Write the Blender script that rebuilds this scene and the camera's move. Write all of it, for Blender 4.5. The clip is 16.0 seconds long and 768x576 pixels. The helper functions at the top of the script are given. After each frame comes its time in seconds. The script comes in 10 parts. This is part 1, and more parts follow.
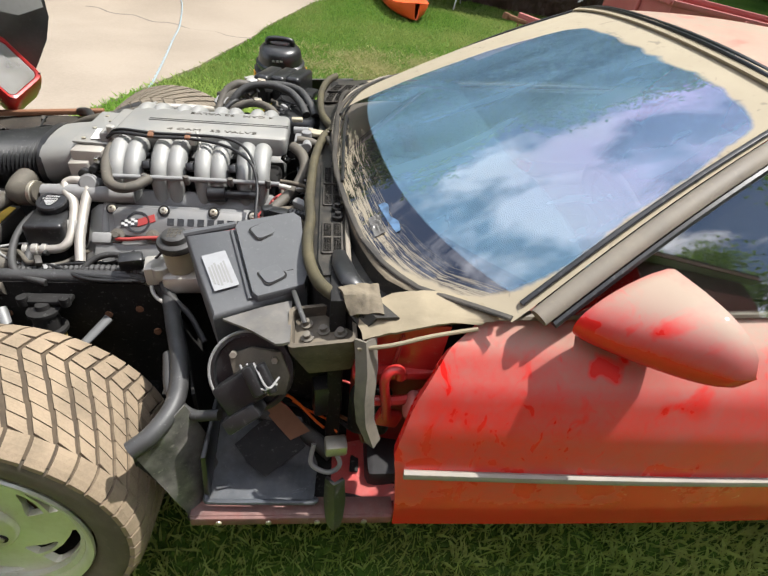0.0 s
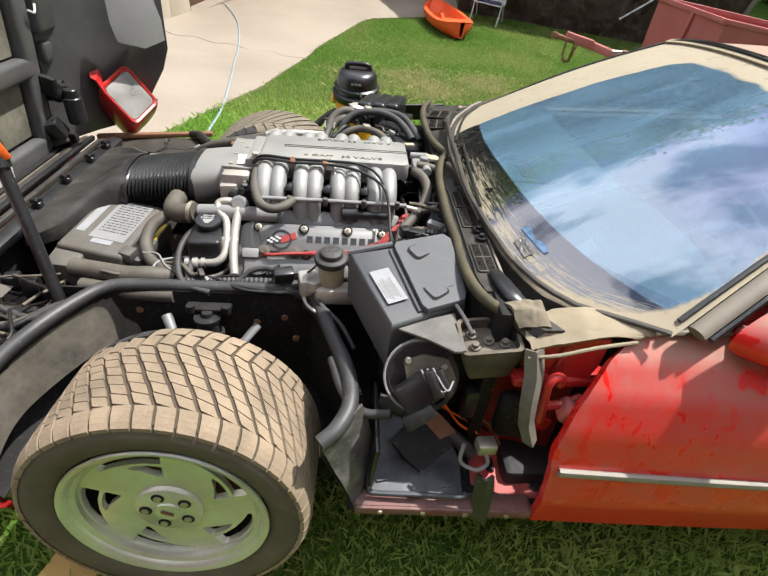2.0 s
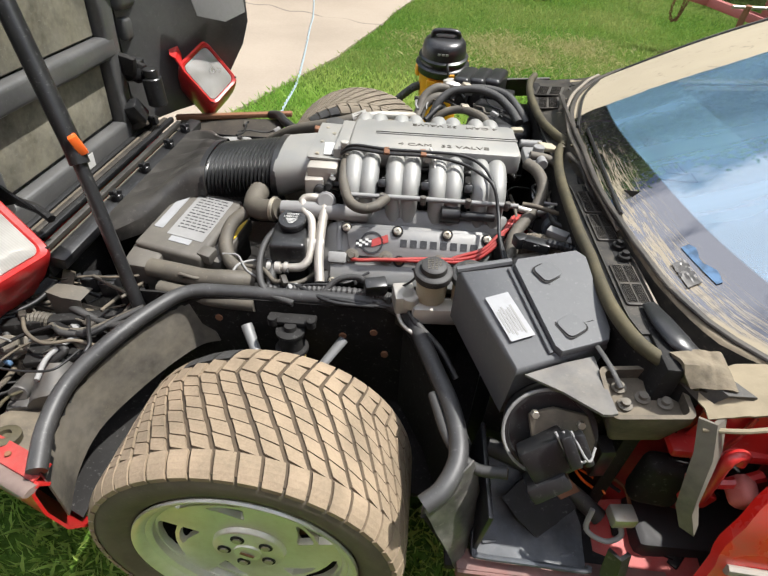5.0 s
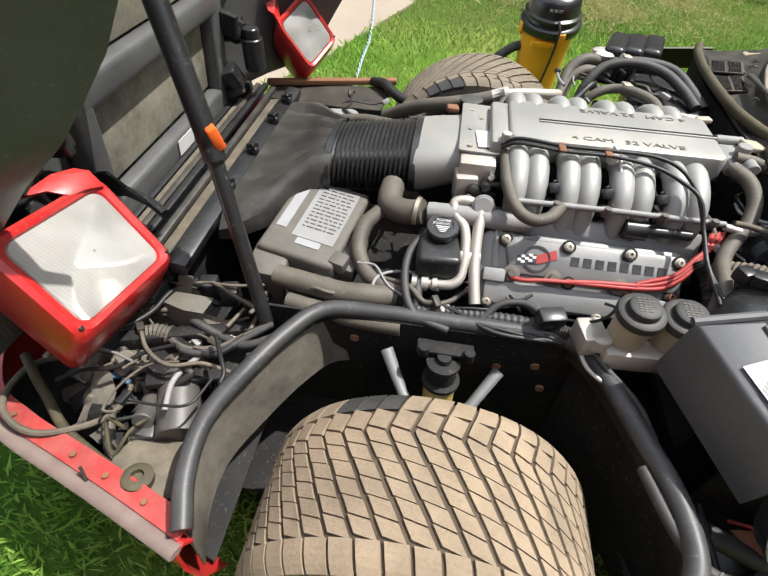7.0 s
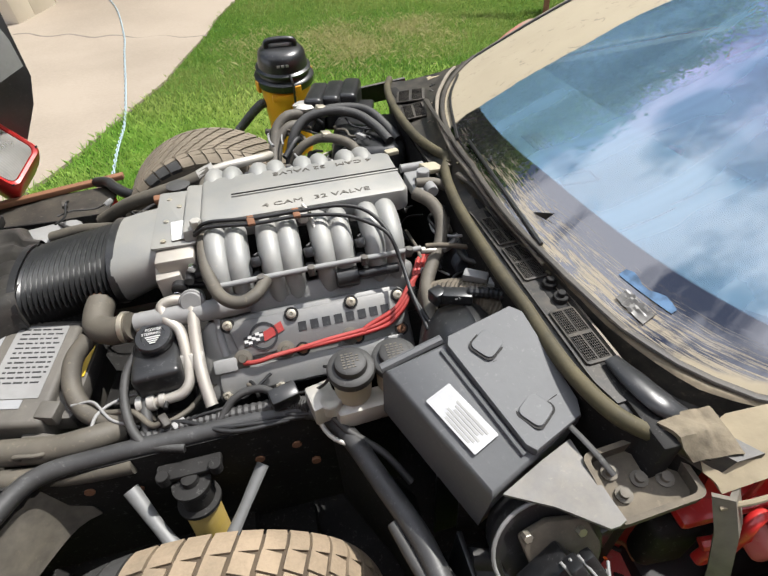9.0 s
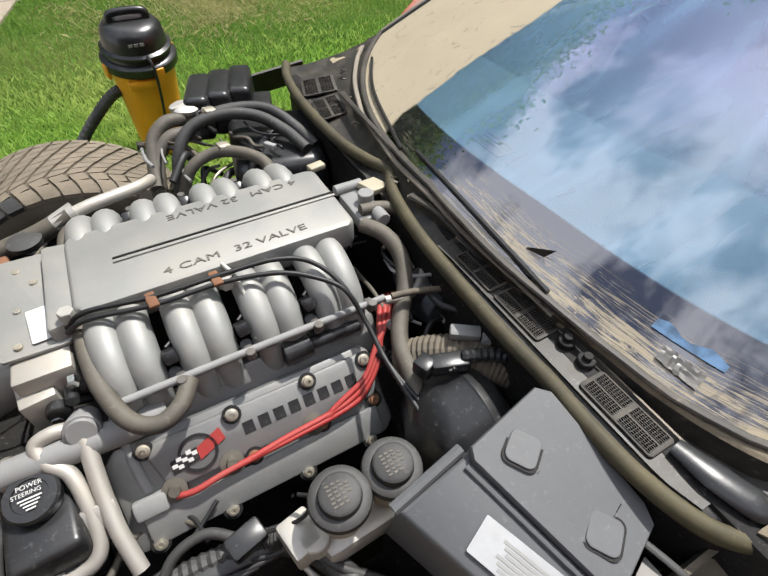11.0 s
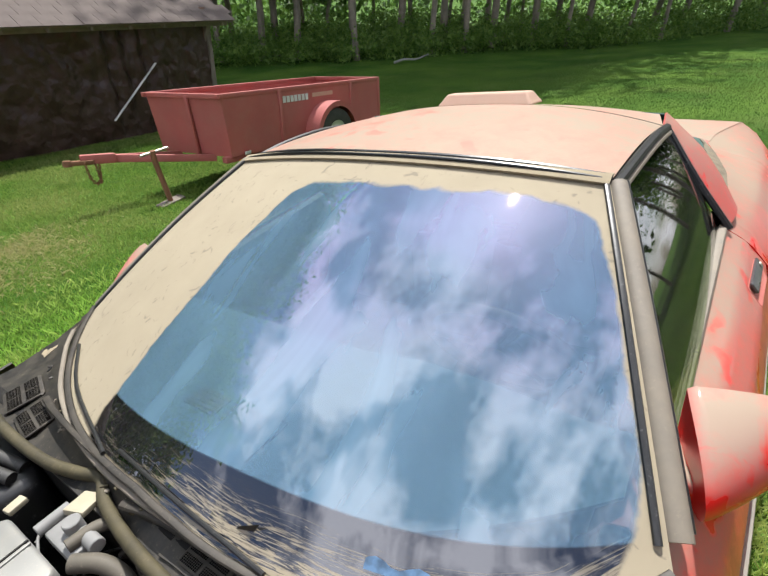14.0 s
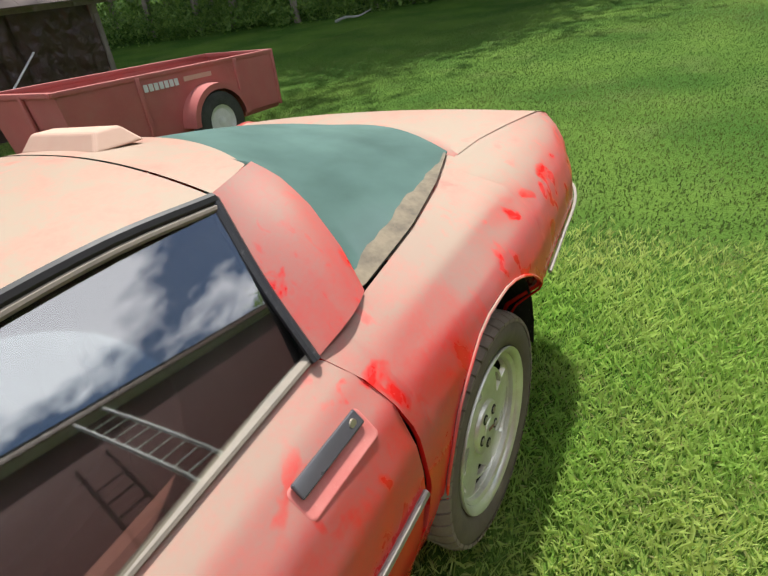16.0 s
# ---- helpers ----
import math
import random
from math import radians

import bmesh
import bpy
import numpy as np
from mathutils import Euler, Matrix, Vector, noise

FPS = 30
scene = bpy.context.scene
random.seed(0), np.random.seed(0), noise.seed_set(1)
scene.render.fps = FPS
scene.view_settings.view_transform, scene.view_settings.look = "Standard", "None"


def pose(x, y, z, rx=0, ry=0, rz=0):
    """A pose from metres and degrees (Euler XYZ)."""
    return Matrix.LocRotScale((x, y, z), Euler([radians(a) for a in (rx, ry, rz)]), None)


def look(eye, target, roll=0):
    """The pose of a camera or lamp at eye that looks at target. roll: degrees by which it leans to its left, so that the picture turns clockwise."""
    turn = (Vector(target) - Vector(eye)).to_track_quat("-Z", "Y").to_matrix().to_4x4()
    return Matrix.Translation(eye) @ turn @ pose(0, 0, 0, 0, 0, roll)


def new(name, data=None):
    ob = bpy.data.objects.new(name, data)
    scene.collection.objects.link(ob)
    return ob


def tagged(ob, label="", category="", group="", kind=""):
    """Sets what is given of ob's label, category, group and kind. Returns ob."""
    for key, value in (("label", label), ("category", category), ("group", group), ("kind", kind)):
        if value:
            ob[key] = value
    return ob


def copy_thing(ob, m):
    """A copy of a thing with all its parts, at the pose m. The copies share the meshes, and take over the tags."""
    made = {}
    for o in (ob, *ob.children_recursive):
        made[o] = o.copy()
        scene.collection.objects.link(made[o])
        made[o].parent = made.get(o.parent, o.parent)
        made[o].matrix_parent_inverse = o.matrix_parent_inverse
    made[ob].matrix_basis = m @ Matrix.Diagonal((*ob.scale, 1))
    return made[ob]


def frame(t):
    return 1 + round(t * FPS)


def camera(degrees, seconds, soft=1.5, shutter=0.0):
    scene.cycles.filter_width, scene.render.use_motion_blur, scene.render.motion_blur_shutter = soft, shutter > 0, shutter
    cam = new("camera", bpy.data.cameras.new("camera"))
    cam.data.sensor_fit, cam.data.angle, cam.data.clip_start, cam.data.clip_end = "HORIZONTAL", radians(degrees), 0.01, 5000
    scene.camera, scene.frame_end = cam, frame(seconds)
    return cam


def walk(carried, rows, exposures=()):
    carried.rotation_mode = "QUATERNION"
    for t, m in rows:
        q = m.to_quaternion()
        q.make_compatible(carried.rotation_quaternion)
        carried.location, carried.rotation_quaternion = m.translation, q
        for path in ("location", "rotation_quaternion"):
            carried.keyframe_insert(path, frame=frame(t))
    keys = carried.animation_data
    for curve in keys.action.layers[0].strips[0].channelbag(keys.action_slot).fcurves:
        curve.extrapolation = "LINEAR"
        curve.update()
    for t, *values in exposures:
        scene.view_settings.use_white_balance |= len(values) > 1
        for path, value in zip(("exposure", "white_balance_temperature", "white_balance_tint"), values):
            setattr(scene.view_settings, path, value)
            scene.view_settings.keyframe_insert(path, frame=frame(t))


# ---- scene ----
import itertools

from mathutils import geometry

cam = camera(77.1, 16.0)
PATH = [
    (0, (0.641, -1.116, 1.604), (0.850, -0.105, 0.516), 10.7),
    (0.5, (0.519, -1.100, 1.638), (0.932, -0.120, 0.579), 11.5),
    (1, (0.426, -1.115, 1.653), (0.829, -0.122, 0.603), 11.2),
    (1.5, (0.378, -1.145, 1.668), (0.647, -0.112, 0.614), 10.1),
    (2, (0.339, -1.175, 1.659), (0.479, -0.136, 0.586), 8.8),
    (2.5, (0.320, -1.193, 1.664), (0.361, -0.158, 0.580), 7.2),
    (3, (0.314, -1.211, 1.669), (0.280, -0.172, 0.588), 5.4),
    (3.2, (0.317, -1.217, 1.673), (0.266, -0.177, 0.594), 4.9),
    (5.3, (0.194, -0.869, 1.564), (0.151, 0.071, 0.396), 3.1),
    (5.5, (0.145, -0.795, 1.546), (0.097, 0.125, 0.362), 3.1),
    (6, (0.037, -0.726, 1.529), (-0.030, 0.144, 0.309), 3.6),
    (6.5, (-0.036, -0.733, 1.525), (-0.134, 0.112, 0.289), 3.1),
    (7, (-0.084, -0.775, 1.530), (-0.193, 0.071, 0.297), 2.3),
    (7.5, (-0.082, -0.792, 1.549), (-0.184, 0.080, 0.332), 1.0),
    (8, (-0.026, -0.782, 1.573), (-0.024, 0.138, 0.389), 0.3),
    (8.5, (0.151, -0.732, 1.564), (0.369, 0.209, 0.416), 1.6),
    (9, (0.252, -0.684, 1.557), (0.508, 0.237, 0.400), 1.5),
    (9.2, (0.270, -0.669, 1.542), (0.528, 0.248, 0.384), 2.0),
    (11.3, (0.229, -0.355, 1.484), (0.788, 0.348, 0.283), 10.9),
    (11.5, (0.232, -0.351, 1.489), (0.800, 0.365, 0.300), 10.7),
    (12, (0.220, -0.348, 1.511), (0.813, 0.428, 0.372), 9.0),
    (12.5, (0.249, -0.338, 1.554), (0.904, 0.491, 0.489), 7.0),
    (13, (0.296, -0.351, 1.584), (1.074, 0.485, 0.611), 5.3),
    (13.5, (0.384, -0.384, 1.640), (1.323, 0.380, 0.754), 3.4),
    (14, (0.504, -0.472, 1.650), (1.543, 0.207, 0.808), 1.2),
    (14.5, (0.741, -0.719, 1.679), (1.811, -0.090, 0.837), -1.3),
    (15, (0.985, -0.912, 1.708), (2.050, -0.319, 0.835), -3.4),
    (15.5, (1.279, -0.924, 1.667), (2.326, -0.343, 0.762), -3.7),
    (16, (1.626, -1.021, 1.657), (2.619, -0.396, 0.723), -3.6),
]
walk(cam, [(t, look(eye, target, roll)) for t, eye, target, roll in PATH],
     exposures=((0.0, 0.66), (3.0, 0.70), (5.5, 0.68), (8.0, 0.70), (9.0, 0.56), (11.5, 0.45), (13.0, 0.46), (14.0, 0.57), (16.0, 0.53)))

# ---- world, sun, exposure ----
SUN_DIR = Vector((0.48, 0.31, 0.97)).normalized()
SUN_ELEV = math.asin(SUN_DIR.z)
SUN_AZ = math.atan2(SUN_DIR.x, SUN_DIR.y)

world = bpy.data.worlds.new("sky")
scene.world = world
world.use_nodes = True
wn, wl = world.node_tree.nodes, world.node_tree.links
bg = wn["Background"]
sky = wn.new("ShaderNodeTexSky")
sky.sky_type = "NISHITA"
sky.sun_disc = False
sky.sun_elevation = SUN_ELEV
sky.sun_rotation = SUN_AZ
# broken summer clouds over the whole sky
wco = wn.new("ShaderNodeTexCoord")
wmap = wn.new("ShaderNodeMapping")
wmap.inputs["Scale"].default_value = (1.0, 1.0, 1.7)
wno = wn.new("ShaderNodeTexNoise")
wno.inputs["Scale"].default_value = 2.3
wno.inputs["Detail"].default_value = 9
wno.inputs["Roughness"].default_value = 0.58
wra = wn.new("ShaderNodeValToRGB")
wra.color_ramp.elements[0].position = 0.475
wra.color_ramp.elements[1].position = 0.575
wmx = wn.new("ShaderNodeMixRGB")
wmx.inputs[2].default_value = (13.5, 13.7, 14.6, 1)
wl.new(wco.outputs["Generated"], wmap.inputs["Vector"])
wl.new(wmap.outputs["Vector"], wno.inputs["Vector"])
wl.new(wno.outputs["Fac"], wra.inputs["Fac"])
wl.new(wra.outputs["Color"], wmx.inputs["Fac"])
wl.new(sky.outputs["Color"], wmx.inputs[1])
wl.new(wmx.outputs["Color"], bg.inputs["Color"])
bg.inputs["Strength"].default_value = 0.112

sun = new("sun", bpy.data.lights.new("sun", "SUN"))
sun.data.energy = 4.6
sun.data.angle = radians(0.6)
sun.data.color = (1.0, 0.972, 0.93)
sun.matrix_world = look(tuple(SUN_DIR * 30), (0, 0, 0))
# ---- materials ----
def mat(name, color, rough=0.6, metal=0.0, second=None, scale=6.0, fine=60.0, amount=0.5, bump=0.15, depth=0.002,
        dust=None, dust_up=0.0, dust_noise=0.5, spec=0.5, coat=0.0, rough_var=0.15, grit=0.30):
    """A two-scale mottled surface; dust lies on what faces up (dust_up) and in patches (dust_noise)."""
    m = bpy.data.materials.new(name)
    m.use_nodes = True
    n, l = m.node_tree.nodes, m.node_tree.links
    b = n["Principled BSDF"]
    co = n.new("ShaderNodeTexCoord")
    big = n.new("ShaderNodeTexNoise")
    big.inputs["Scale"].default_value, big.inputs["Detail"].default_value = scale, 6
    sm = n.new("ShaderNodeTexNoise")
    sm.inputs["Scale"].default_value, sm.inputs["Detail"].default_value = fine, 4
    for t in (big, sm):
        l.new(co.outputs["Object"], t.inputs["Vector"])
    second = second or tuple(c * 0.6 for c in color)
    add = n.new("ShaderNodeMath")
    add.operation = "MULTIPLY_ADD"
    add.inputs[1].default_value, add.inputs[2].default_value = 0.35, -0.175
    l.new(sm.outputs["Fac"], add.inputs[0])
    sm2 = n.new("ShaderNodeMath")
    l.new(big.outputs["Fac"], sm2.inputs[0])
    l.new(add.outputs[0], sm2.inputs[1])
    ramp = n.new("ShaderNodeMapRange")
    ramp.inputs[1].default_value, ramp.inputs[2].default_value = 0.35, 0.68
    ramp.inputs[4].default_value = amount
    l.new(sm2.outputs[0], ramp.inputs[0])
    mix = n.new("ShaderNodeMixRGB")
    mix.inputs[1].default_value, mix.inputs[2].default_value = (*color, 1), (*second, 1)
    l.new(ramp.outputs[0], mix.inputs[0])
    last = mix.outputs[0]
    if dust:
        geo = n.new("ShaderNodeNewGeometry")
        sep = n.new("ShaderNodeSeparateXYZ")
        l.new(geo.outputs["Normal"], sep.inputs[0])
        up = n.new("ShaderNodeMapRange")
        up.inputs[1].default_value, up.inputs[2].default_value = 0.0, 0.95
        up.inputs[4].default_value = dust_up
        l.new(sep.outputs["Z"], up.inputs[0])
        dn = n.new("ShaderNodeTexNoise")
        dn.inputs["Scale"].default_value, dn.inputs["Detail"].default_value, dn.inputs["Roughness"].default_value = scale * 1.7, 8, 0.65
        l.new(co.outputs["Object"], dn.inputs["Vector"])
        dm = n.new("ShaderNodeMapRange")
        dm.inputs[1].default_value, dm.inputs[2].default_value = 0.40, 0.70
        dm.inputs[4].default_value = dust_noise
        l.new(dn.outputs["Fac"], dm.inputs[0])
        s = n.new("ShaderNodeMath")
        s.use_clamp = True
        l.new(up.outputs[0], s.inputs[0])
        l.new(dm.outputs[0], s.inputs[1])
        dmix = n.new("ShaderNodeMixRGB")
        dmix.inputs[2].default_value = (*dust, 1)
        l.new(s.outputs[0], dmix.inputs[0])
        l.new(last, dmix.inputs[1])
        last = dmix.outputs[0]
        # scattered specks of grit
        spk = n.new("ShaderNodeTexNoise")
        spk.inputs["Scale"].default_value, spk.inputs["Detail"].default_value, spk.inputs["Roughness"].default_value = max(90.0, fine * 1.6), 3, 0.7
        l.new(co.outputs["Object"], spk.inputs["Vector"])
        spm = n.new("ShaderNodeMapRange")
        spm.inputs[1].default_value, spm.inputs[2].default_value, spm.inputs[4].default_value = 0.60, 0.72, grit
        l.new(spk.outputs["Fac"], spm.inputs[0])
        smix = n.new("ShaderNodeMixRGB")
        smix.inputs[2].default_value = (*dust, 1)
        l.new(spm.outputs[0], smix.inputs[0])
        l.new(last, smix.inputs[1])
        last = smix.outputs[0]
        rm = n.new("ShaderNodeMapRange")
        rm.inputs[3].default_value, rm.inputs[4].default_value = rough, min(0.95, rough + 0.45)
        l.new(s.outputs[0], rm.inputs[0])
        l.new(rm.outputs[0], b.inputs["Roughness"])
    else:
        rm = n.new("ShaderNodeMapRange")
        rm.inputs[3].default_value, rm.inputs[4].default_value = max(0.03, rough - rough_var), min(1, rough + rough_var)
        l.new(sm2.outputs[0], rm.inputs[0])
        l.new(rm.outputs[0], b.inputs["Roughness"])
    l.new(last, b.inputs["Base Color"])
    b.inputs["Metallic"].default_value = metal
    b.inputs["Specular IOR Level"].default_value = spec
    b.inputs["Coat Weight"].default_value = coat
    if bump:
        bp = n.new("ShaderNodeBump")
        bp.inputs["Strength"].default_value, bp.inputs["Distance"].default_value = bump, depth
        l.new(sm.outputs["Fac"], bp.inputs["Height"])
        l.new(bp.outputs[0], b.inputs["Normal"])
    return m


TAN = (0.50, 0.40, 0.25)
GREY_DUST = (0.20, 0.198, 0.19)
M = {
    "black": mat("black_plastic", (0.008, 0.0085, 0.010), 0.30, second=(0.016, 0.0155, 0.015), dust=GREY_DUST, dust_up=0.05, dust_noise=0.05),
    "box_black": mat("satin_box", (0.070, 0.073, 0.077), 0.54, second=(0.095, 0.099, 0.105), scale=5, coat=0.03, dust=GREY_DUST, dust_up=0.10, dust_noise=0.10),
    "black_dusty": mat("dusty_black", (0.016, 0.015, 0.014), 0.55, second=(0.012, 0.011, 0.010), dust=(0.26, 0.215, 0.155), dust_up=0.05, dust_noise=0.16),
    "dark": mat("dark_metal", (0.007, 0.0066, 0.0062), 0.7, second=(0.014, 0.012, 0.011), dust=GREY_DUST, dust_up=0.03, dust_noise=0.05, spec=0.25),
    "rubber": mat("rubber", (0.014, 0.0135, 0.013), 0.55, second=(0.028, 0.026, 0.024), dust=GREY_DUST, dust_up=0.12, dust_noise=0.12),
    "hose": mat("hose", (0.055, 0.050, 0.043), 0.6, second=(0.085, 0.076, 0.062), dust=(0.28, 0.24, 0.17), dust_up=0.12, dust_noise=0.18),
    "silver": mat("cast_aluminium", (0.285, 0.295, 0.29), 0.50, metal=0.35, second=(0.25, 0.25, 0.24), fine=120, amount=0.6, bump=0.2, depth=0.0006, dust=(0.42, 0.38, 0.31), dust_up=0.12, dust_noise=0.25),
    "cover": mat("cover_paint", (0.235, 0.245, 0.245), 0.42, metal=0.3, second=(0.215, 0.22, 0.215), fine=150, bump=0.15, depth=0.0005, dust=(0.40, 0.37, 0.31), dust_up=0.25, dust_noise=0.3),
    "cam": mat("cam_cover_paint", (0.185, 0.192, 0.198), 0.42, metal=0.35, second=(0.19, 0.19, 0.19), fine=130, dust=(0.35, 0.32, 0.26), dust_up=0.12, dust_noise=0.25),
    "alu": mat("bare_aluminium", (0.50, 0.49, 0.46), 0.48, metal=0.6, second=(0.45, 0.42, 0.37), dust=(0.45, 0.4, 0.32), dust_up=0.1, dust_noise=0.3),
    "pipe": mat("pipe_aluminium", (0.42, 0.405, 0.38), 0.45, metal=0.5, second=(0.4, 0.36, 0.30), dust=(0.46, 0.41, 0.33), dust_up=0.2, dust_noise=0.3),
    "chrome": mat("chrome", (0.7, 0.7, 0.7), 0.18, metal=1.0, second=(0.5, 0.48, 0.45), bump=0.05, dust=TAN, dust_up=0.1, dust_noise=0.25),
    "steel": mat("plated_steel", (0.50, 0.48, 0.42), 0.4, metal=0.8, second=(0.35, 0.31, 0.24), dust=TAN, dust_up=0.1, dust_noise=0.3),
    "rust": mat("rust", (0.22, 0.10, 0.05), 0.85, second=(0.12, 0.06, 0.035), bump=0.4),
    "red_rubber": mat("red_cable", (0.36, 0.022, 0.02), 0.45, second=(0.26, 0.02, 0.02), dust=(0.40, 0.20, 0.16), dust_up=0.08, dust_noise=0.15),
    "red": mat("red_paint", (0.50, 0.010, 0.012), 0.3, second=(0.40, 0.009, 0.011), coat=0.3, dust=(0.5, 0.22, 0.17), dust_up=0.05, dust_noise=0.12),
    "red_pale": mat("pale_red_paint", (0.52, 0.08, 0.07), 0.45, second=(0.47, 0.06, 0.055), dust=(0.6, 0.32, 0.27), dust_up=0.3, dust_noise=0.3),
    "trim_red": mat("trim_vinyl", (0.26, 0.045, 0.035), 0.6, second=(0.20, 0.035, 0.03), fine=150, dust=(0.42, 0.22, 0.17), dust_up=0.35, dust_noise=0.2),
    "nose_dust": mat("bumper_dust", (0.17, 0.115, 0.10), 0.75, second=(0.09, 0.062, 0.055), scale=12, dust=(0.25, 0.20, 0.165), dust_up=0.2, dust_noise=0.4),
    "siding": mat("maroon_siding", (0.15, 0.042, 0.038), 0.6, second=(0.11, 0.03, 0.028), scale=1.5),
    "handle": mat("handle_metal", (0.11, 0.11, 0.115), 0.3, metal=0.4, second=(0.07, 0.07, 0.075)),
    "strip": mat("bright_strip", (0.30, 0.285, 0.26), 0.5, metal=0.3, second=(0.20, 0.19, 0.17), scale=14, dust=(0.42, 0.36, 0.28), dust_up=0.2, dust_noise=0.35),
    "tread_grey": mat("grey_tread", (0.20, 0.165, 0.12), 0.92, second=(0.13, 0.11, 0.08), scale=14, fine=180, amount=0.7, bump=0.5, depth=0.002),
    "towel": mat("blue_glint_and_plug", (0.10, 0.19, 0.32), 0.9, second=(0.035, 0.055, 0.085), scale=30, amount=0.9),
    "cream_dust": mat("cream_dust", (0.47, 0.315, 0.235), 0.7, second=(0.46, 0.25, 0.19), scale=8, dust=(0.49, 0.34, 0.25), dust_up=0.4, dust_noise=0.3),
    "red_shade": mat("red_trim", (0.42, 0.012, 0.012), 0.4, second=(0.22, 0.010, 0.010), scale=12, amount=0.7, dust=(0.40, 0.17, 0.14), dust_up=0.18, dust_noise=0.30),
    "seal": mat("dusty_seal", (0.052, 0.045, 0.022), 0.70, second=(0.022, 0.020, 0.014), scale=9, amount=0.8, dust=(0.19, 0.155, 0.08), dust_up=0.08, dust_noise=0.26, bump=0.35),
    "tan": mat("dust_caked_metal", (0.27, 0.225, 0.15), 0.9, second=(0.15, 0.125, 0.085), bump=0.4, dust=(0.36, 0.30, 0.20), dust_up=0.3, dust_noise=0.35),
    "tyre": mat("tyre_rubber", (0.098, 0.080, 0.058), 0.8, second=(0.058, 0.049, 0.038), scale=9, bump=0.3, dust=(0.20, 0.17, 0.125), dust_up=0.1, dust_noise=0.35),
    "tread": mat("dusty_tread", (0.300, 0.228, 0.152), 0.92, second=(0.19, 0.148, 0.100), scale=11, fine=180, amount=0.85, bump=0.5, depth=0.002),
    "pillar": mat("pillar_dust", (0.20, 0.175, 0.14), 0.6, second=(0.12, 0.105, 0.09), scale=7, dust=(0.32, 0.27, 0.20), dust_up=0.1, dust_noise=0.30),
    "mould": mat("fan_mould", (0.085, 0.078, 0.068), 0.6, second=(0.055, 0.05, 0.044), dust=(0.22, 0.20, 0.165), dust_up=0.14, dust_noise=0.25),
    "groove": mat("tread_groove", (0.055, 0.040, 0.026), 0.95, second=(0.13, 0.095, 0.06), scale=20),
    "rim": mat("wheel_paint", (0.70, 0.70, 0.62), 0.30, metal=0.55, second=(0.54, 0.55, 0.42), dust=(0.42, 0.39, 0.25), dust_up=0.1, dust_noise=0.35),
    "white": mat("white_label", (0.60, 0.60, 0.58), 0.55, second=(0.50, 0.49, 0.46), scale=20),
    "ivory": mat("ivory_plastic", (0.42, 0.38, 0.27), 0.45, second=(0.32, 0.285, 0.2), dust=(0.4, 0.35, 0.27), dust_up=0.1, dust_noise=0.3),
    "yellow": mat("yellow_plastic", (0.72, 0.32, 0.015), 0.42, second=(0.62, 0.26, 0.012), fine=90),
    "yellow_label": mat("yellow_label", (0.75, 0.50, 0.03), 0.5, second=(0.65, 0.42, 0.03)),
    "shock": mat("shock_body", (0.50, 0.36, 0.08), 0.5, second=(0.33, 0.24, 0.07), dust=TAN, dust_up=0.1, dust_noise=0.3),
    "orange": mat("orange_plastic", (0.80, 0.10, 0.02), 0.45, second=(0.72, 0.09, 0.02), fine=40),
    "orange_clip": mat("orange_clip", (0.85, 0.14, 0.02), 0.4),
    "concrete": mat("concrete", (0.31, 0.258, 0.20), 0.9, second=(0.235, 0.195, 0.15), scale=0.9, fine=45, amount=0.8, bump=0.35, depth=0.004),
    "wood": mat("board_wood", (0.52, 0.33, 0.10), 0.75, second=(0.42, 0.25, 0.08), scale=14, bump=0.3),
    "trailer": mat("trailer_paint", (0.40, 0.095, 0.085), 0.6, second=(0.28, 0.075, 0.068), scale=2.5, dust=(0.36, 0.17, 0.14), dust_up=0.2, dust_noise=0.35),
    "plaster": mat("wall_plaster", (0.62, 0.56, 0.45), 0.85, second=(0.55, 0.49, 0.38), scale=3),
    "doorwood": mat("door_paint", (0.16, 0.09, 0.06), 0.6, second=(0.12, 0.07, 0.05)),
    "tarp": mat("brown_tarp", (0.042, 0.021, 0.016), 0.40, second=(0.060, 0.034, 0.026), scale=2.2, fine=6, amount=0.8, bump=0.9, depth=0.06),
    "shingle": mat("roof_shingle", (0.115, 0.090, 0.080), 0.95, second=(0.080, 0.063, 0.056), scale=4, fine=80, bump=0.4),
    "oldwood": mat("weathered_wood", (0.20, 0.17, 0.14), 0.85, second=(0.12, 0.10, 0.08), scale=8, bump=0.4),
    "bark": mat("bark", (0.24, 0.205, 0.16), 0.9, second=(0.13, 0.11, 0.085), scale=5, fine=30, bump=0.7, depth=0.02),
    "blue_web": mat("navy_webbing", (0.02, 0.035, 0.075), 0.7, second=(0.03, 0.05, 0.10), fine=200),
    "white_web": mat("white_webbing", (0.65, 0.66, 0.68), 0.7, fine=200),
    "seat": mat("black_leather", (0.018, 0.017, 0.018), 0.55, second=(0.03, 0.028, 0.028), scale=8, bump=0.3),
    "dash": mat("dash_vinyl", (0.030, 0.075, 0.10), 0.6, second=(0.025, 0.058, 0.078), scale=3, fine=200, dust=(0.055, 0.11, 0.125), dust_up=0.35, dust_noise=0.35),
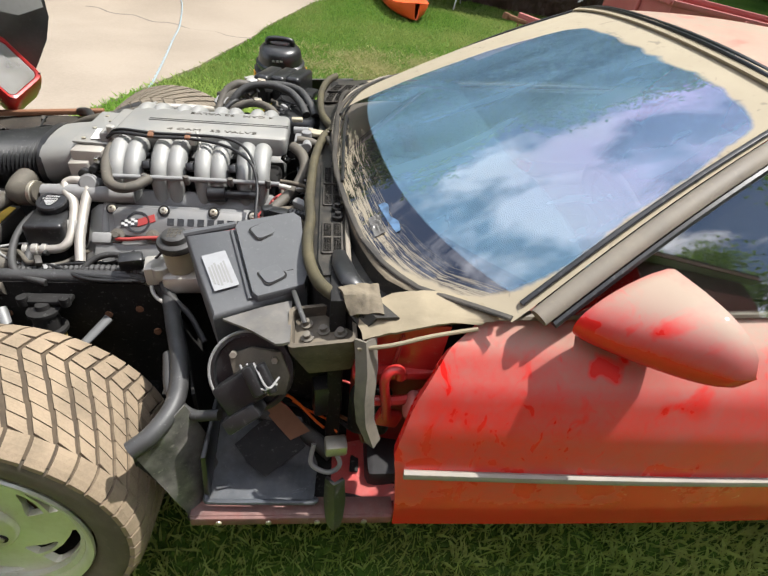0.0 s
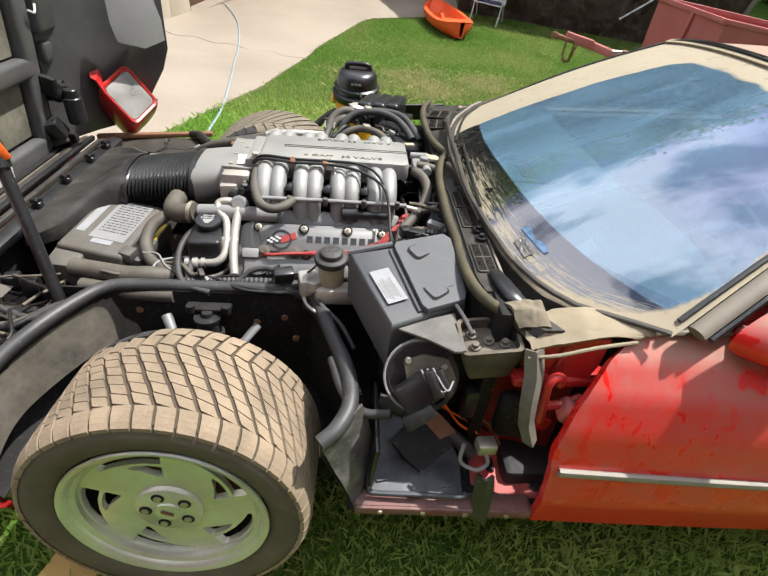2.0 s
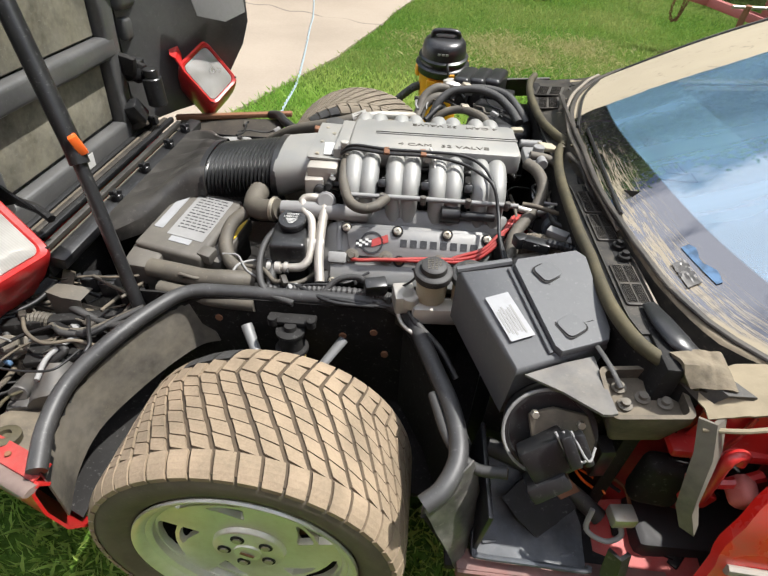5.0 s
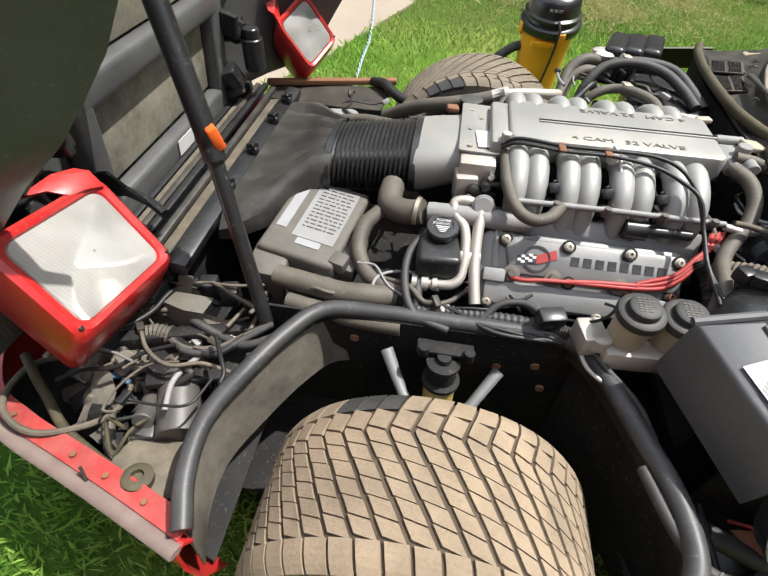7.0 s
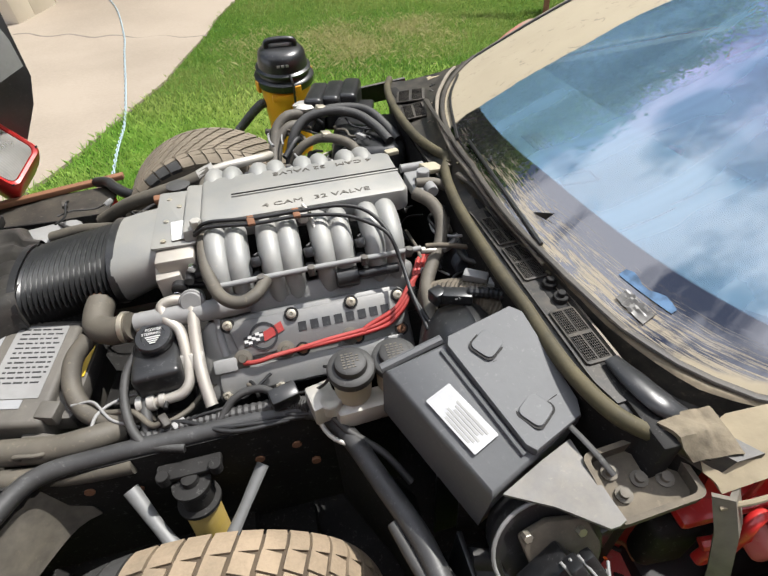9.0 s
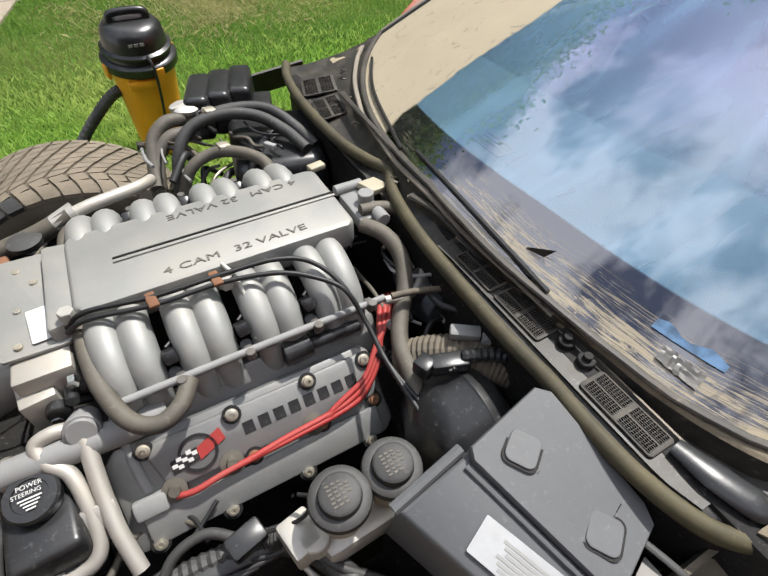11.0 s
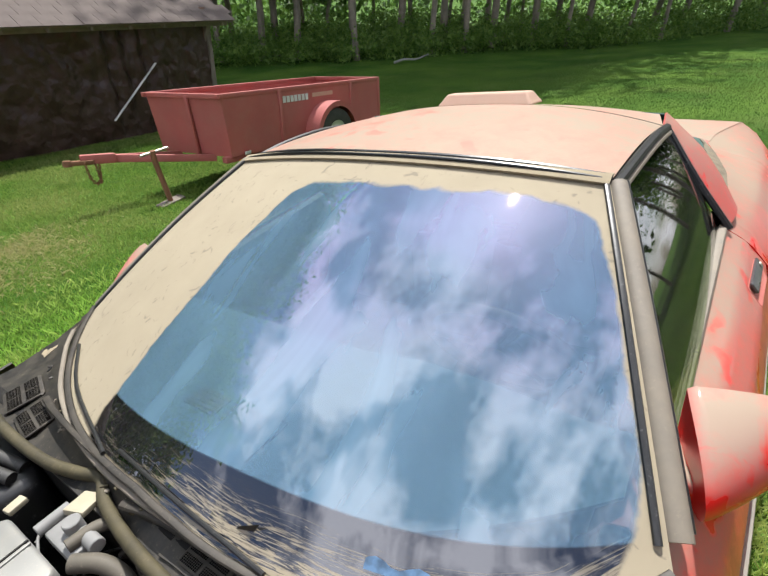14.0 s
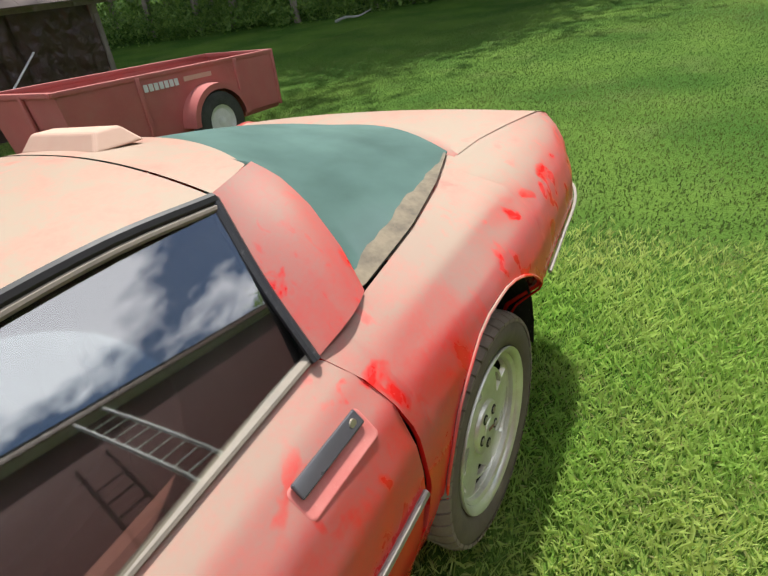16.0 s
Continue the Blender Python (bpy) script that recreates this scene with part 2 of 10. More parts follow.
    "liner": mat("plastic_liner", (0.150, 0.136, 0.114), 0.55, second=(0.040, 0.037, 0.032), scale=7, amount=0.9, dust=(0.22, 0.19, 0.14), dust_up=0.15, dust_noise=0.40),
    "hoodskin": mat("hood_underside", (0.064, 0.065, 0.066), 0.33, second=(0.105, 0.104, 0.10), scale=4, coat=0.2, dust=GREY_DUST, dust_up=0.08, dust_noise=0.22),
    "hoodpanel": mat("hood_insulation", (0.27, 0.25, 0.185), 0.60, second=(0.095, 0.088, 0.066), scale=8, amount=0.95, bump=0.4, dust=(0.32, 0.31, 0.27), dust_up=0.05, dust_noise=0.30, grit=0.6),
    "vent_frame": mat("vent_frame", (0.024, 0.022, 0.020), 0.6, second=(0.012, 0.0115, 0.011), scale=14, amount=0.8, dust=(0.20, 0.17, 0.125), dust_up=0.05, dust_noise=0.30),
    "ledge": mat("ledge_dust", (0.19, 0.155, 0.105), 0.9, second=(0.07, 0.06, 0.045), scale=16, fine=90, amount=0.9, bump=0.5, depth=0.003, dust=(0.27, 0.225, 0.155), dust_up=0.15, dust_noise=0.5),
    "arm": mat("forged_arm", (0.20, 0.202, 0.20), 0.48, metal=0.35, second=(0.15, 0.15, 0.145), dust=GREY_DUST, dust_up=0.1, dust_noise=0.3),
    "seal_black": mat("tube_seal", (0.020, 0.020, 0.021), 0.42, second=(0.035, 0.034, 0.033), scale=8, dust=GREY_DUST, dust_up=0.10, dust_noise=0.12),
    "motor_grey": mat("motor_can", (0.13, 0.128, 0.125), 0.38, metal=0.5, second=(0.07, 0.066, 0.06), scale=12, dust=(0.20, 0.17, 0.13), dust_up=0.1, dust_noise=0.4),
    "pale_label": mat("aged_label", (0.30, 0.305, 0.31), 0.45, second=(0.22, 0.22, 0.22), scale=20),
    "funnel": mat("funnel_plastic", (0.020, 0.0195, 0.019), 0.36, second=(0.036, 0.034, 0.031), scale=10, amount=0.8, dust=(0.20, 0.185, 0.16), dust_up=0.07, dust_noise=0.18),
    "bare_bracket": mat("bare_bracket", (0.125, 0.123, 0.12), 0.48, metal=0.20, second=(0.085, 0.08, 0.075), scale=14, amount=0.8, dust=(0.30, 0.27, 0.22), dust_up=0.12, dust_noise=0.35),
    # near-black without gloss, for the painted depth behind the vent mesh
    "void": mat("vent_shade", (0.003, 0.003, 0.003), 0.95, bump=0, spec=0.0, grit=0.0),
    "cowl_black": mat("cowl_plastic", (0.014, 0.0135, 0.013), 0.50, second=(0.030, 0.027, 0.023), scale=14, amount=0.8, dust=(0.22, 0.185, 0.13), dust_up=0.0, dust_noise=0.20),
    "amber": mat("amber_lens", (0.75, 0.30, 0.02), 0.25, bump=0),
    "cord": mat("pale_cord", (0.36, 0.45, 0.48), 0.7, second=(0.2, 0.26, 0.3), scale=90),
    "wire": mat("wire_black", (0.015, 0.015, 0.015), 0.5),
    "lightgrey": mat("grey_plastic", (0.27, 0.268, 0.26), 0.5, second=(0.18, 0.178, 0.172), dust=GREY_DUST, dust_up=0.15, dust_noise=0.25),
    "sill_paint": mat("sill_paint", (0.16, 0.030, 0.026), 0.55, second=(0.05, 0.03, 0.028), scale=12, amount=0.8, dust=(0.30, 0.22, 0.185), dust_up=0.22, dust_noise=0.30),
    "scuffed": mat("scuffed_plastic", (0.020, 0.020, 0.020), 0.32, second=(0.16, 0.155, 0.145), scale=9, fine=40, amount=0.75, dust=(0.34, 0.32, 0.28), dust_up=0.10, dust_noise=0.35),
    "grime": mat("grimy_plastic", (0.085, 0.072, 0.055), 0.75, second=(0.03, 0.027, 0.023), scale=11, amount=0.85, bump=0.35, dust=(0.26, 0.215, 0.15), dust_up=0.18, dust_noise=0.35),
    "bluegrey": mat("blue_grey_plastic", (0.055, 0.064, 0.078), 0.40, second=(0.012, 0.013, 0.015), scale=10, amount=0.9, dust=(0.16, 0.16, 0.155), dust_up=0.10, dust_noise=0.35),
}


def body_paint():
    """Red paint under a film of pale dust that thickens on upward faces, with hand-rubbed streaks and blots."""
    m = mat("dusty_red_paint", (0.74, 0.020, 0.015), 0.28, second=(0.60, 0.017, 0.013), bump=0.03)
    n, l = m.node_tree.nodes, m.node_tree.links
    b = n["Principled BSDF"]
    base = b.inputs["Base Color"].links[0].from_socket
    co = n.new("ShaderNodeTexCoord")
    geo = n.new("ShaderNodeNewGeometry")
    sep = n.new("ShaderNodeSeparateXYZ")
    l.new(geo.outputs["Normal"], sep.inputs[0])

    def ranged(v, lo, hi, to_lo, to_hi):
        r = n.new("ShaderNodeMapRange")
        for k, x in enumerate((lo, hi, to_lo, to_hi)):
            r.inputs[k + 1].default_value = x
        l.new(v, r.inputs[0])
        return r.outputs[0]

    def fbm(scale, detail, stretch=(1, 1, 1), rough=0.6, distort=0.0):
        mp = n.new("ShaderNodeMapping")
        mp.inputs["Scale"].default_value = stretch
        l.new(co.outputs["Object"], mp.inputs["Vector"])
        t = n.new("ShaderNodeTexNoise")
        t.inputs["Scale"].default_value, t.inputs["Detail"].default_value = scale, detail
        t.inputs["Roughness"].default_value, t.inputs["Distortion"].default_value = rough, distort
        l.new(mp.outputs[0], t.inputs["Vector"])
        return t.outputs["Fac"]

    def calc(op, p, q, clamp=False):
        x = n.new("ShaderNodeMath")
        x.operation, x.use_clamp = op, clamp
        for k, v in enumerate((p, q)):
            if isinstance(v, (int, float)):
                x.inputs[k].default_value = v
            else:
                l.new(v, x.inputs[k])
        return x.outputs[0]

    film = calc("ADD", ranged(sep.outputs["Z"], -0.03, 0.24, -0.28, 0.42), ranged(sep.outputs["Z"], 0.24, 0.90, 0.0, 0.60))
    film = calc("ADD", film, calc("MULTIPLY", ranged(fbm(3.4, 7, (1, 1, 1), 0.62, 0.5), 0.36, 0.66, 0.06, -0.42), ranged(sep.outputs["Z"], 0.72, 0.95, 1.0, 0.35)))
    film = calc("ADD", film, ranged(fbm(16.0, 6, (1, 1, 1), 0.65, 0.8), 0.35, 0.72, 0.07, -0.13))
    # blots where hands have touched, in loose groups
    groups = ranged(fbm(2.3, 2), 0.42, 0.54, 0.0, 1.0)
    blots = calc("MULTIPLY", ranged(fbm(13.0, 3, (1, 1, 0.7), 0.5, 0.4), 0.58, 0.655, 0.0, 0.85), groups)
    # wiped streaks running down the flank
    wiped = ranged(fbm(2.6, 3, (1, 1, 0.5)), 0.47, 0.60, 0.0, 1.0)
    streaks = calc("MULTIPLY", ranged(fbm(9.0, 5, (1.5, 1, 0.35), 0.6, 0.6), 0.51, 0.66, 0.0, 0.45), wiped)
    dabs = calc("MULTIPLY", ranged(fbm(34.0, 2, (1, 0.6, 0.6), 0.5, 0.9), 0.60, 0.70, 0.0, 0.32), ranged(fbm(3.1, 2), 0.48, 0.60, 0.0, 1.0))
    blots = calc("MAXIMUM", blots, dabs)
    blots = calc("MULTIPLY", blots, ranged(sep.outputs["Z"], 0.75, 0.95, 1.0, 0.35))
    flank = ranged(sep.outputs["Z"], 0.45, 0.75, 1.0, 0.1)
    streaks = calc("MULTIPLY", streaks, flank)
    grain = ranged(fbm(120.0, 3), 0.3, 0.7, -0.06, 0.06)
    film = calc("ADD", film, grain)
    s = calc("SUBTRACT", calc("SUBTRACT", film, blots), streaks, True)
    # dust is creamier on the flat tops, pinker on the flanks
    dc = n.new("ShaderNodeMixRGB")
    dc.inputs[1].default_value, dc.inputs[2].default_value = (0.40, 0.165, 0.145, 1), (0.318, 0.245, 0.176, 1)
    l.new(ranged(sep.outputs["Z"], 0.62, 1.0, 0.0, 1.0), dc.inputs[0])
    mix = n.new("ShaderNodeMixRGB")
    l.new(s, mix.inputs[0])
    l.new(base, mix.inputs[1])
    l.new(dc.outputs[0], mix.inputs[2])
    l.new(mix.outputs[0], b.inputs["Base Color"])
    l.new(ranged(s, 0.0, 1.0, 0.26, 0.70), b.inputs["Roughness"])
    b.inputs["Coat Weight"].default_value = 0.12
    return m


M["paint"] = body_paint()


def glass_mat(name, tint, rough=0.03, clear=0.5, dust=None, dust_amount=0.0, scale=5.0, ior=1.52):
    """A tinted pane: part see-through, part mirror by its gloss, with dust patches."""
    m = bpy.data.materials.new(name)
    m.use_nodes = True
    n, l = m.node_tree.nodes, m.node_tree.links
    out = n["Material Output"]
    b = n["Principled BSDF"]
    b.inputs["Base Color"].default_value = (*(dust or tint), 1)
    b.inputs["Roughness"].default_value = 0.85
    tr = n.new("ShaderNodeBsdfTransparent")
    tr.inputs[0].default_value = (*tint, 1)
    gl = n.new("ShaderNodeBsdfGlossy")
    gl.inputs["Roughness"].default_value = rough
    fr = n.new("ShaderNodeFresnel")
    fr.inputs["IOR"].default_value = ior
    pane = n.new("ShaderNodeMixShader")
    l.new(fr.outputs[0], pane.inputs[0])
    l.new(tr.outputs[0], pane.inputs[1])
    l.new(gl.outputs[0], pane.inputs[2])
    mix = n.new("ShaderNodeMixShader")
    l.new(pane.outputs[0], mix.inputs[1])
    l.new(b.outputs[0], mix.inputs[2])
    co = n.new("ShaderNodeTexCoord")
    no = n.new("ShaderNodeTexNoise")
    no.inputs["Scale"].default_value, no.inputs["Detail"].default_value = scale, 7
    l.new(co.outputs["Object"], no.inputs["Vector"])
    mr = n.new("ShaderNodeMapRange")
    mr.inputs[1].default_value, mr.inputs[2].default_value = 0.3, 0.75
    mr.inputs[3].default_value, mr.inputs[4].default_value = dust_amount * 0.5, dust_amount
    l.new(no.outputs["Fac"], mr.inputs[0])
    l.new(mr.outputs[0], mix.inputs[0])
    l.new(mix.outputs[0], out.inputs["Surface"])
    return m


M["side_glass"] = glass_mat("side_glass", (0.66, 0.72, 0.70), dust=(0.45, 0.42, 0.36), dust_amount=0.012, ior=3.3)
M["lens"] = glass_mat("lamp_lens", (0.9, 0.9, 0.88), rough=0.15, dust=(0.62, 0.60, 0.55), dust_amount=0.62, scale=7)
# lens flutes painted as faint lighter and darker bands
ln, ll = M["lens"].node_tree.nodes, M["lens"].node_tree.links
flute = ln.new("ShaderNodeTexWave")
flute.bands_direction = "Y"
flute.inputs["Scale"].default_value = 45
flute.inputs["Distortion"].default_value = 0.4
fco = ln.new("ShaderNodeTexCoord")
ll.new(fco.outputs["Object"], flute.inputs["Vector"])
fmix = ln.new("ShaderNodeMixRGB")
fmix.inputs[1].default_value, fmix.inputs[2].default_value = (0.54, 0.53, 0.495, 1), (0.60, 0.585, 0.545, 1)
ll.new(flute.outputs["Fac"], fmix.inputs[0])
ll.new(fmix.outputs[0], ln["Principled BSDF"].inputs["Base Color"])
# ---- mesh helpers ----
def finish(bm, name, material, parent=None, label="", smooth=40, kind="", category=""):
    me = bpy.data.meshes.new(name)
    bmesh.ops.recalc_face_normals(bm, faces=bm.faces)
    bm.to_mesh(me)
    bm.free()
    if material:
        for x in (material if isinstance(material, (list, tuple)) else [material]):
            me.materials.append(x)
    if smooth:
        me.polygons.foreach_set("use_smooth", [True] * len(me.polygons))
        me.set_sharp_from_angle(angle=radians(smooth))
    ob = new(name, me)
    if parent is not None:
        ob.parent = parent
    return tagged(ob, label, category, "", kind)


def part(name, bm, material, parent, label="", smooth=40):
    """Links a bmesh as one mesh object under a thing or a part."""
    return finish(bm, name, material, parent, label, smooth)


def box(size, at=(0, 0, 0), rot=(0, 0, 0), bevel=0.004, seg=2, bm=None, taper=None):
    bm = bm if bm is not None else bmesh.new()
    one = bmesh.new()
    bmesh.ops.create_cube(one, size=1.0)
    for v in one.verts:
        if taper and v.co.z > 0:
            v.co.x *= taper[0]
            v.co.y *= taper[1]
        v.co = Vector((v.co.x * size[0], v.co.y * size[1], v.co.z * size[2]))
    if bevel:
        bmesh.ops.bevel(one, geom=one.edges[:], offset=min(bevel, min(size) * 0.45), segments=seg, profile=0.5, affect="EDGES")
    return join(bm, one, pose(*at, *rot))


def join(bm, other, m=None):
    me = bpy.data.meshes.new("scratch")
    if m is not None:
        other.transform(m)
    other.to_mesh(me)
    other.free()
    bm.from_mesh(me)
    bpy.data.meshes.remove(me)
    return bm


def smooth_path(pts, per=6):
    """Catmull-Rom through the points."""
    p = [Vector(q) for q in pts]
    if len(p) < 3 or per < 2:
        return p
    p = [p[0] * 2 - p[1]] + p + [p[-1] * 2 - p[-2]]
    out = []
    for i in range(1, len(p) - 2):
        a, b, c, d = p[i - 1:i + 3]
        for k in range(per):
            t = k / per
            out.append(0.5 * ((2 * b) + (c - a) * t + (2 * a - 5 * b + 4 * c - d) * t * t + (3 * b - a - 3 * c + d) * t ** 3))
    out.append(p[-2])
    return out


def tube(pts, r, seg=10, per=6, bm=None, rings=0.0, flat=1.0, caps=True):
    """A swept pipe; r is a radius or a list along the points; rings: corrugation depth."""
    bm = bm if bm is not None else bmesh.new()
    path = smooth_path(pts, per)
    n = len(path)
    up = Vector((0, 0, 1))
    d0 = (path[1] - path[0]).normalized()
    if abs(d0.z) > 0.9:
        up = Vector((1, 0, 0))
    side = d0.cross(up).normalized()
    loops = []
    for i, p in enumerate(path):
        d = (path[min(i + 1, n - 1)] - path[max(i - 1, 0)]).normalized()
        side = (side - d * side.dot(d)).normalized()
        nrm = side.cross(d)
        if isinstance(r, (list, tuple)):
            f = i / (n - 1) * (len(r) - 1)
            k = min(int(f), len(r) - 2)
            rad = r[k] + (r[k + 1] - r[k]) * (f - k)
        else:
            rad = r
        if rings:
            rad *= 1 + rings * (1 if i % 2 else -1)
        loops.append([bm.verts.new(p + side * math.cos(a) * rad + nrm * math.sin(a) * rad * flat) for a in (2 * math.pi * j / seg for j in range(seg))])
    for a, b in zip(loops, loops[1:]):
        for j in range(seg):
            bm.faces.new((a[j], a[(j + 1) % seg], b[(j + 1) % seg], b[j]))
    if caps:
        bm.faces.new(loops[0])
        bm.faces.new(loops[-1][::-1])
    return bm


def lathe(profile, seg=32, m=None, bm=None, cap=True):
    """Turns (radius, height) pairs about z."""
    bm = bm if bm is not None else bmesh.new()
    one = bmesh.new()
    loops = [[one.verts.new((r * math.cos(2 * math.pi * j / seg), r * math.sin(2 * math.pi * j / seg), z)) for j in range(seg)] for r, z in profile]
    for a, b in zip(loops, loops[1:]):
        for j in range(seg):
            one.faces.new((a[j], a[(j + 1) % seg], b[(j + 1) % seg], b[j]))
    if cap:
        one.faces.new(loops[0][::-1])
        one.faces.new(loops[-1])
    return join(bm, one, m)


def cyl(r, h, at, axis="z", seg=20, bevel=0.1, bm=None, rot=None):
    """A cylinder with eased rims, centred at at."""
    e = min(r, h) * bevel
    turn = rot if rot is not None else {"z": (0, 0, 0), "y": (90, 0, 0), "x": (0, 90, 0)}[axis]
    return lathe([(r - e, -h / 2), (r, -h / 2 + e), (r, h / 2 - e), (r - e, h / 2)], seg, pose(*at, *turn), bm)


def sheet(rows, thick=0.0, bm=None, closed=False, flip=False):
    """A skin over a grid of points; thick gives it body."""
    one = bmesh.new()
    vs = [[one.verts.new(Vector(p)) for p in row] for row in rows]
    for a, b in zip(vs, vs[1:]):
        k = len(a)
        for j in range(k if closed else k - 1):
            q = (a[j], a[(j + 1) % k], b[(j + 1) % k], b[j])
            one.faces.new(q[::-1] if flip else q)
    bmesh.ops.remove_doubles(one, verts=one.verts, dist=1e-5)
    if thick:
        bmesh.ops.solidify(one, geom=one.faces[:], thickness=thick)
    return join(bm if bm is not None else bmesh.new(), one)


def slab(outline, thick, m=None, bevel=0.0, bm=None):
    """A flat outline (x, y) raised by thick along z, then placed by m."""
    one = bmesh.new()
    f = one.faces.new([one.verts.new((x, y, 0)) for x, y in outline])
    r = bmesh.ops.extrude_face_region(one, geom=[f])
    for v in r["geom"]:
        if isinstance(v, bmesh.types.BMVert):
            v.co.z += thick
    bmesh.ops.recalc_face_normals(one, faces=one.faces)
    if bevel:
        bmesh.ops.bevel(one, geom=one.edges[:], offset=bevel, segments=2, profile=0.5, affect="EDGES")
    return join(bm if bm is not None else bmesh.new(), one, m)


def frame_m(o, xdir, ydir):
    """A pose with its origin at o, x along xdir and y nearest to ydir."""
    x = Vector(xdir).normalized()
    y = Vector(ydir)
    y = (y - x * y.dot(x)).normalized()
    z = x.cross(y)
    return Matrix(((x.x, y.x, z.x, o[0]), (x.y, y.y, z.y, o[1]), (x.z, y.z, z.z, o[2]), (0, 0, 0, 1)))


def lerp(a, b, t):
    return a + (b - a) * t


def curve_at(pts, t):
    """Linear look-up in a list of (key, value...) rows."""
    if t <= pts[0][0]:
        return pts[0][1:]
    for p, q in zip(pts, pts[1:]):
        if t <= q[0]:
            k = (t - p[0]) / (q[0] - p[0])
            return tuple(lerp(a, b, k) for a, b in zip(p[1:], q[1:]))
    return pts[-1][1:]


def rounded(w, h, r, seg=4):
    """Outline of a rounded rectangle."""
    out = []
    for cx, cy, a0 in ((w / 2 - r, h / 2 - r, 0), (-w / 2 + r, h / 2 - r, 90), (-w / 2 + r, -h / 2 + r, 180), (w / 2 - r, -h / 2 + r, 270)):
        for k in range(seg + 1):
            a = radians(a0 + 90 * k / seg)
            out.append((cx + r * math.cos(a), cy + r * math.sin(a)))
    return out


def ragged(rows_, nu, nv, seed, amp):
    """Refines a coarse grid and buckles it."""
    out = []
    for i in range(nv + 1):
        a = i / nv * (len(rows_) - 1)
        k = min(int(a), len(rows_) - 2)
        row = []
        for j in range(nu + 1):
            b_ = j / nu * (len(rows_[0]) - 1)
            q_ = min(int(b_), len(rows_[0]) - 2)
            p = Vector(rows_[k][q_]).lerp(Vector(rows_[k][q_ + 1]), b_ - q_).lerp(Vector(rows_[k + 1][q_]).lerp(Vector(rows_[k + 1][q_ + 1]), b_ - q_), a - k)
            h = noise.noise(p * 19 + Vector((seed, 0, 0))) + 0.5 * noise.noise(p * 47 + Vector((0, seed, 0)))
            row.append(p + Vector((0.5, -0.6, 0.5)) * h * amp)
        out.append(row)
    return out


def letters(text, height, m, material, parent, name="lettering", depth=0.001):
    cu = bpy.data.curves.new(name, "FONT")
    cu.body, cu.size, cu.extrude = text, height, depth
    cu.align_x, cu.align_y = "LEFT", "BOTTOM"
    tmp = bpy.data.objects.new("scratch", cu)
    scene.collection.objects.link(tmp)
    me = bpy.data.meshes.new_from_object(tmp.evaluated_get(bpy.context.evaluated_depsgraph_get()))
    bpy.data.objects.remove(tmp)
    me.transform(m)
    me.materials.clear()
    me.materials.append(material)
    me.name = name
    ob = new(name, me)
    ob.parent = parent
    return ob


def empty(name, m=None, parent=None, label="", category="", kind=""):
    e = new(name)
    if m is not None:
        e.matrix_world = m
    if parent is not None:
        e.parent = parent
    return tagged(e, label, category, "", kind)
# ---- ground ----
def ground_z(x, y):
    z = 0.05 - 0.105 * min(y, 1.2) - 0.17 * min(max(0.0, y - 1.2), 3.8) - 0.08 * max(0.0, y - 5.0)
    z -= 0.06 * min(max(0.0, x - 2.5), 5.5) + 0.025 * max(0.0, x - 8.0)
    far = math.hypot(x, y)
    if y > 20:
        z += 0.08 * (y - 20)
    if y < -3:
        z -= 0.07 * (-3 - y)
    if x < -6:
        z -= 0.02 * (-6 - x)
    return z + 0.005 * noise.noise(Vector((x * 0.35, y * 0.35, 0))) * min(1, max(0, far - 2.5))


def grass_mat():
    m = bpy.data.materials.new("lawn")
    m.use_nodes = True
    n, l = m.node_tree.nodes, m.node_tree.links
    b = n["Principled BSDF"]
    co = n.new("ShaderNodeTexCoord")
    prev = None
    for sc, det, lo, hi, c1, c2 in ((0.55, 5, 0.38, 0.66, (0.036, 0.090, 0.011), (0.085, 0.150, 0.022)), (1.3, 7, 0.55, 0.72, None, (0.12, 0.145, 0.045)), (40, 4, 0.35, 0.7, None, (0.04, 0.09, 0.013))):
        t = n.new("ShaderNodeTexNoise")
        t.inputs["Scale"].default_value, t.inputs["Detail"].default_value = sc, det
        l.new(co.outputs["Object"], t.inputs["Vector"])
        r = n.new("ShaderNodeMapRange")
        r.inputs[1].default_value, r.inputs[2].default_value = lo, hi
        r.inputs[4].default_value = 1.0 if c1 else 0.40
        l.new(t.outputs["Fac"], r.inputs[0])
        x = n.new("ShaderNodeMixRGB")
        if c1:
            x.inputs[1].default_value = (*c1, 1)
        else:
            l.new(prev, x.inputs[1])
        x.inputs[2].default_value = (*c2, 1)
        l.new(r.outputs[0], x.inputs[0])
        prev = x.outputs[0]
    l.new(prev, b.inputs["Base Color"])
    b.inputs["Roughness"].default_value = 0.95
    b.inputs["Specular IOR Level"].default_value = 0.1
    bp = n.new("ShaderNodeBump")
    bp.inputs["Strength"].default_value, bp.inputs["Distance"].default_value = 0.8, 0.03
    l.new(t.outputs["Fac"], bp.inputs["Height"])
    l.new(bp.outputs[0], b.inputs["Normal"])
    return m


M["lawn"] = grass_mat()


def axis_steps(lo, hi, near_lo, near_hi, fine, coarse):
    out, v = [], lo
    while v < hi:
        out.append(v)
        d = max(0, near_lo - v, v - near_hi)
        v += min(coarse, fine + d * 0.12)
    return out + [hi]


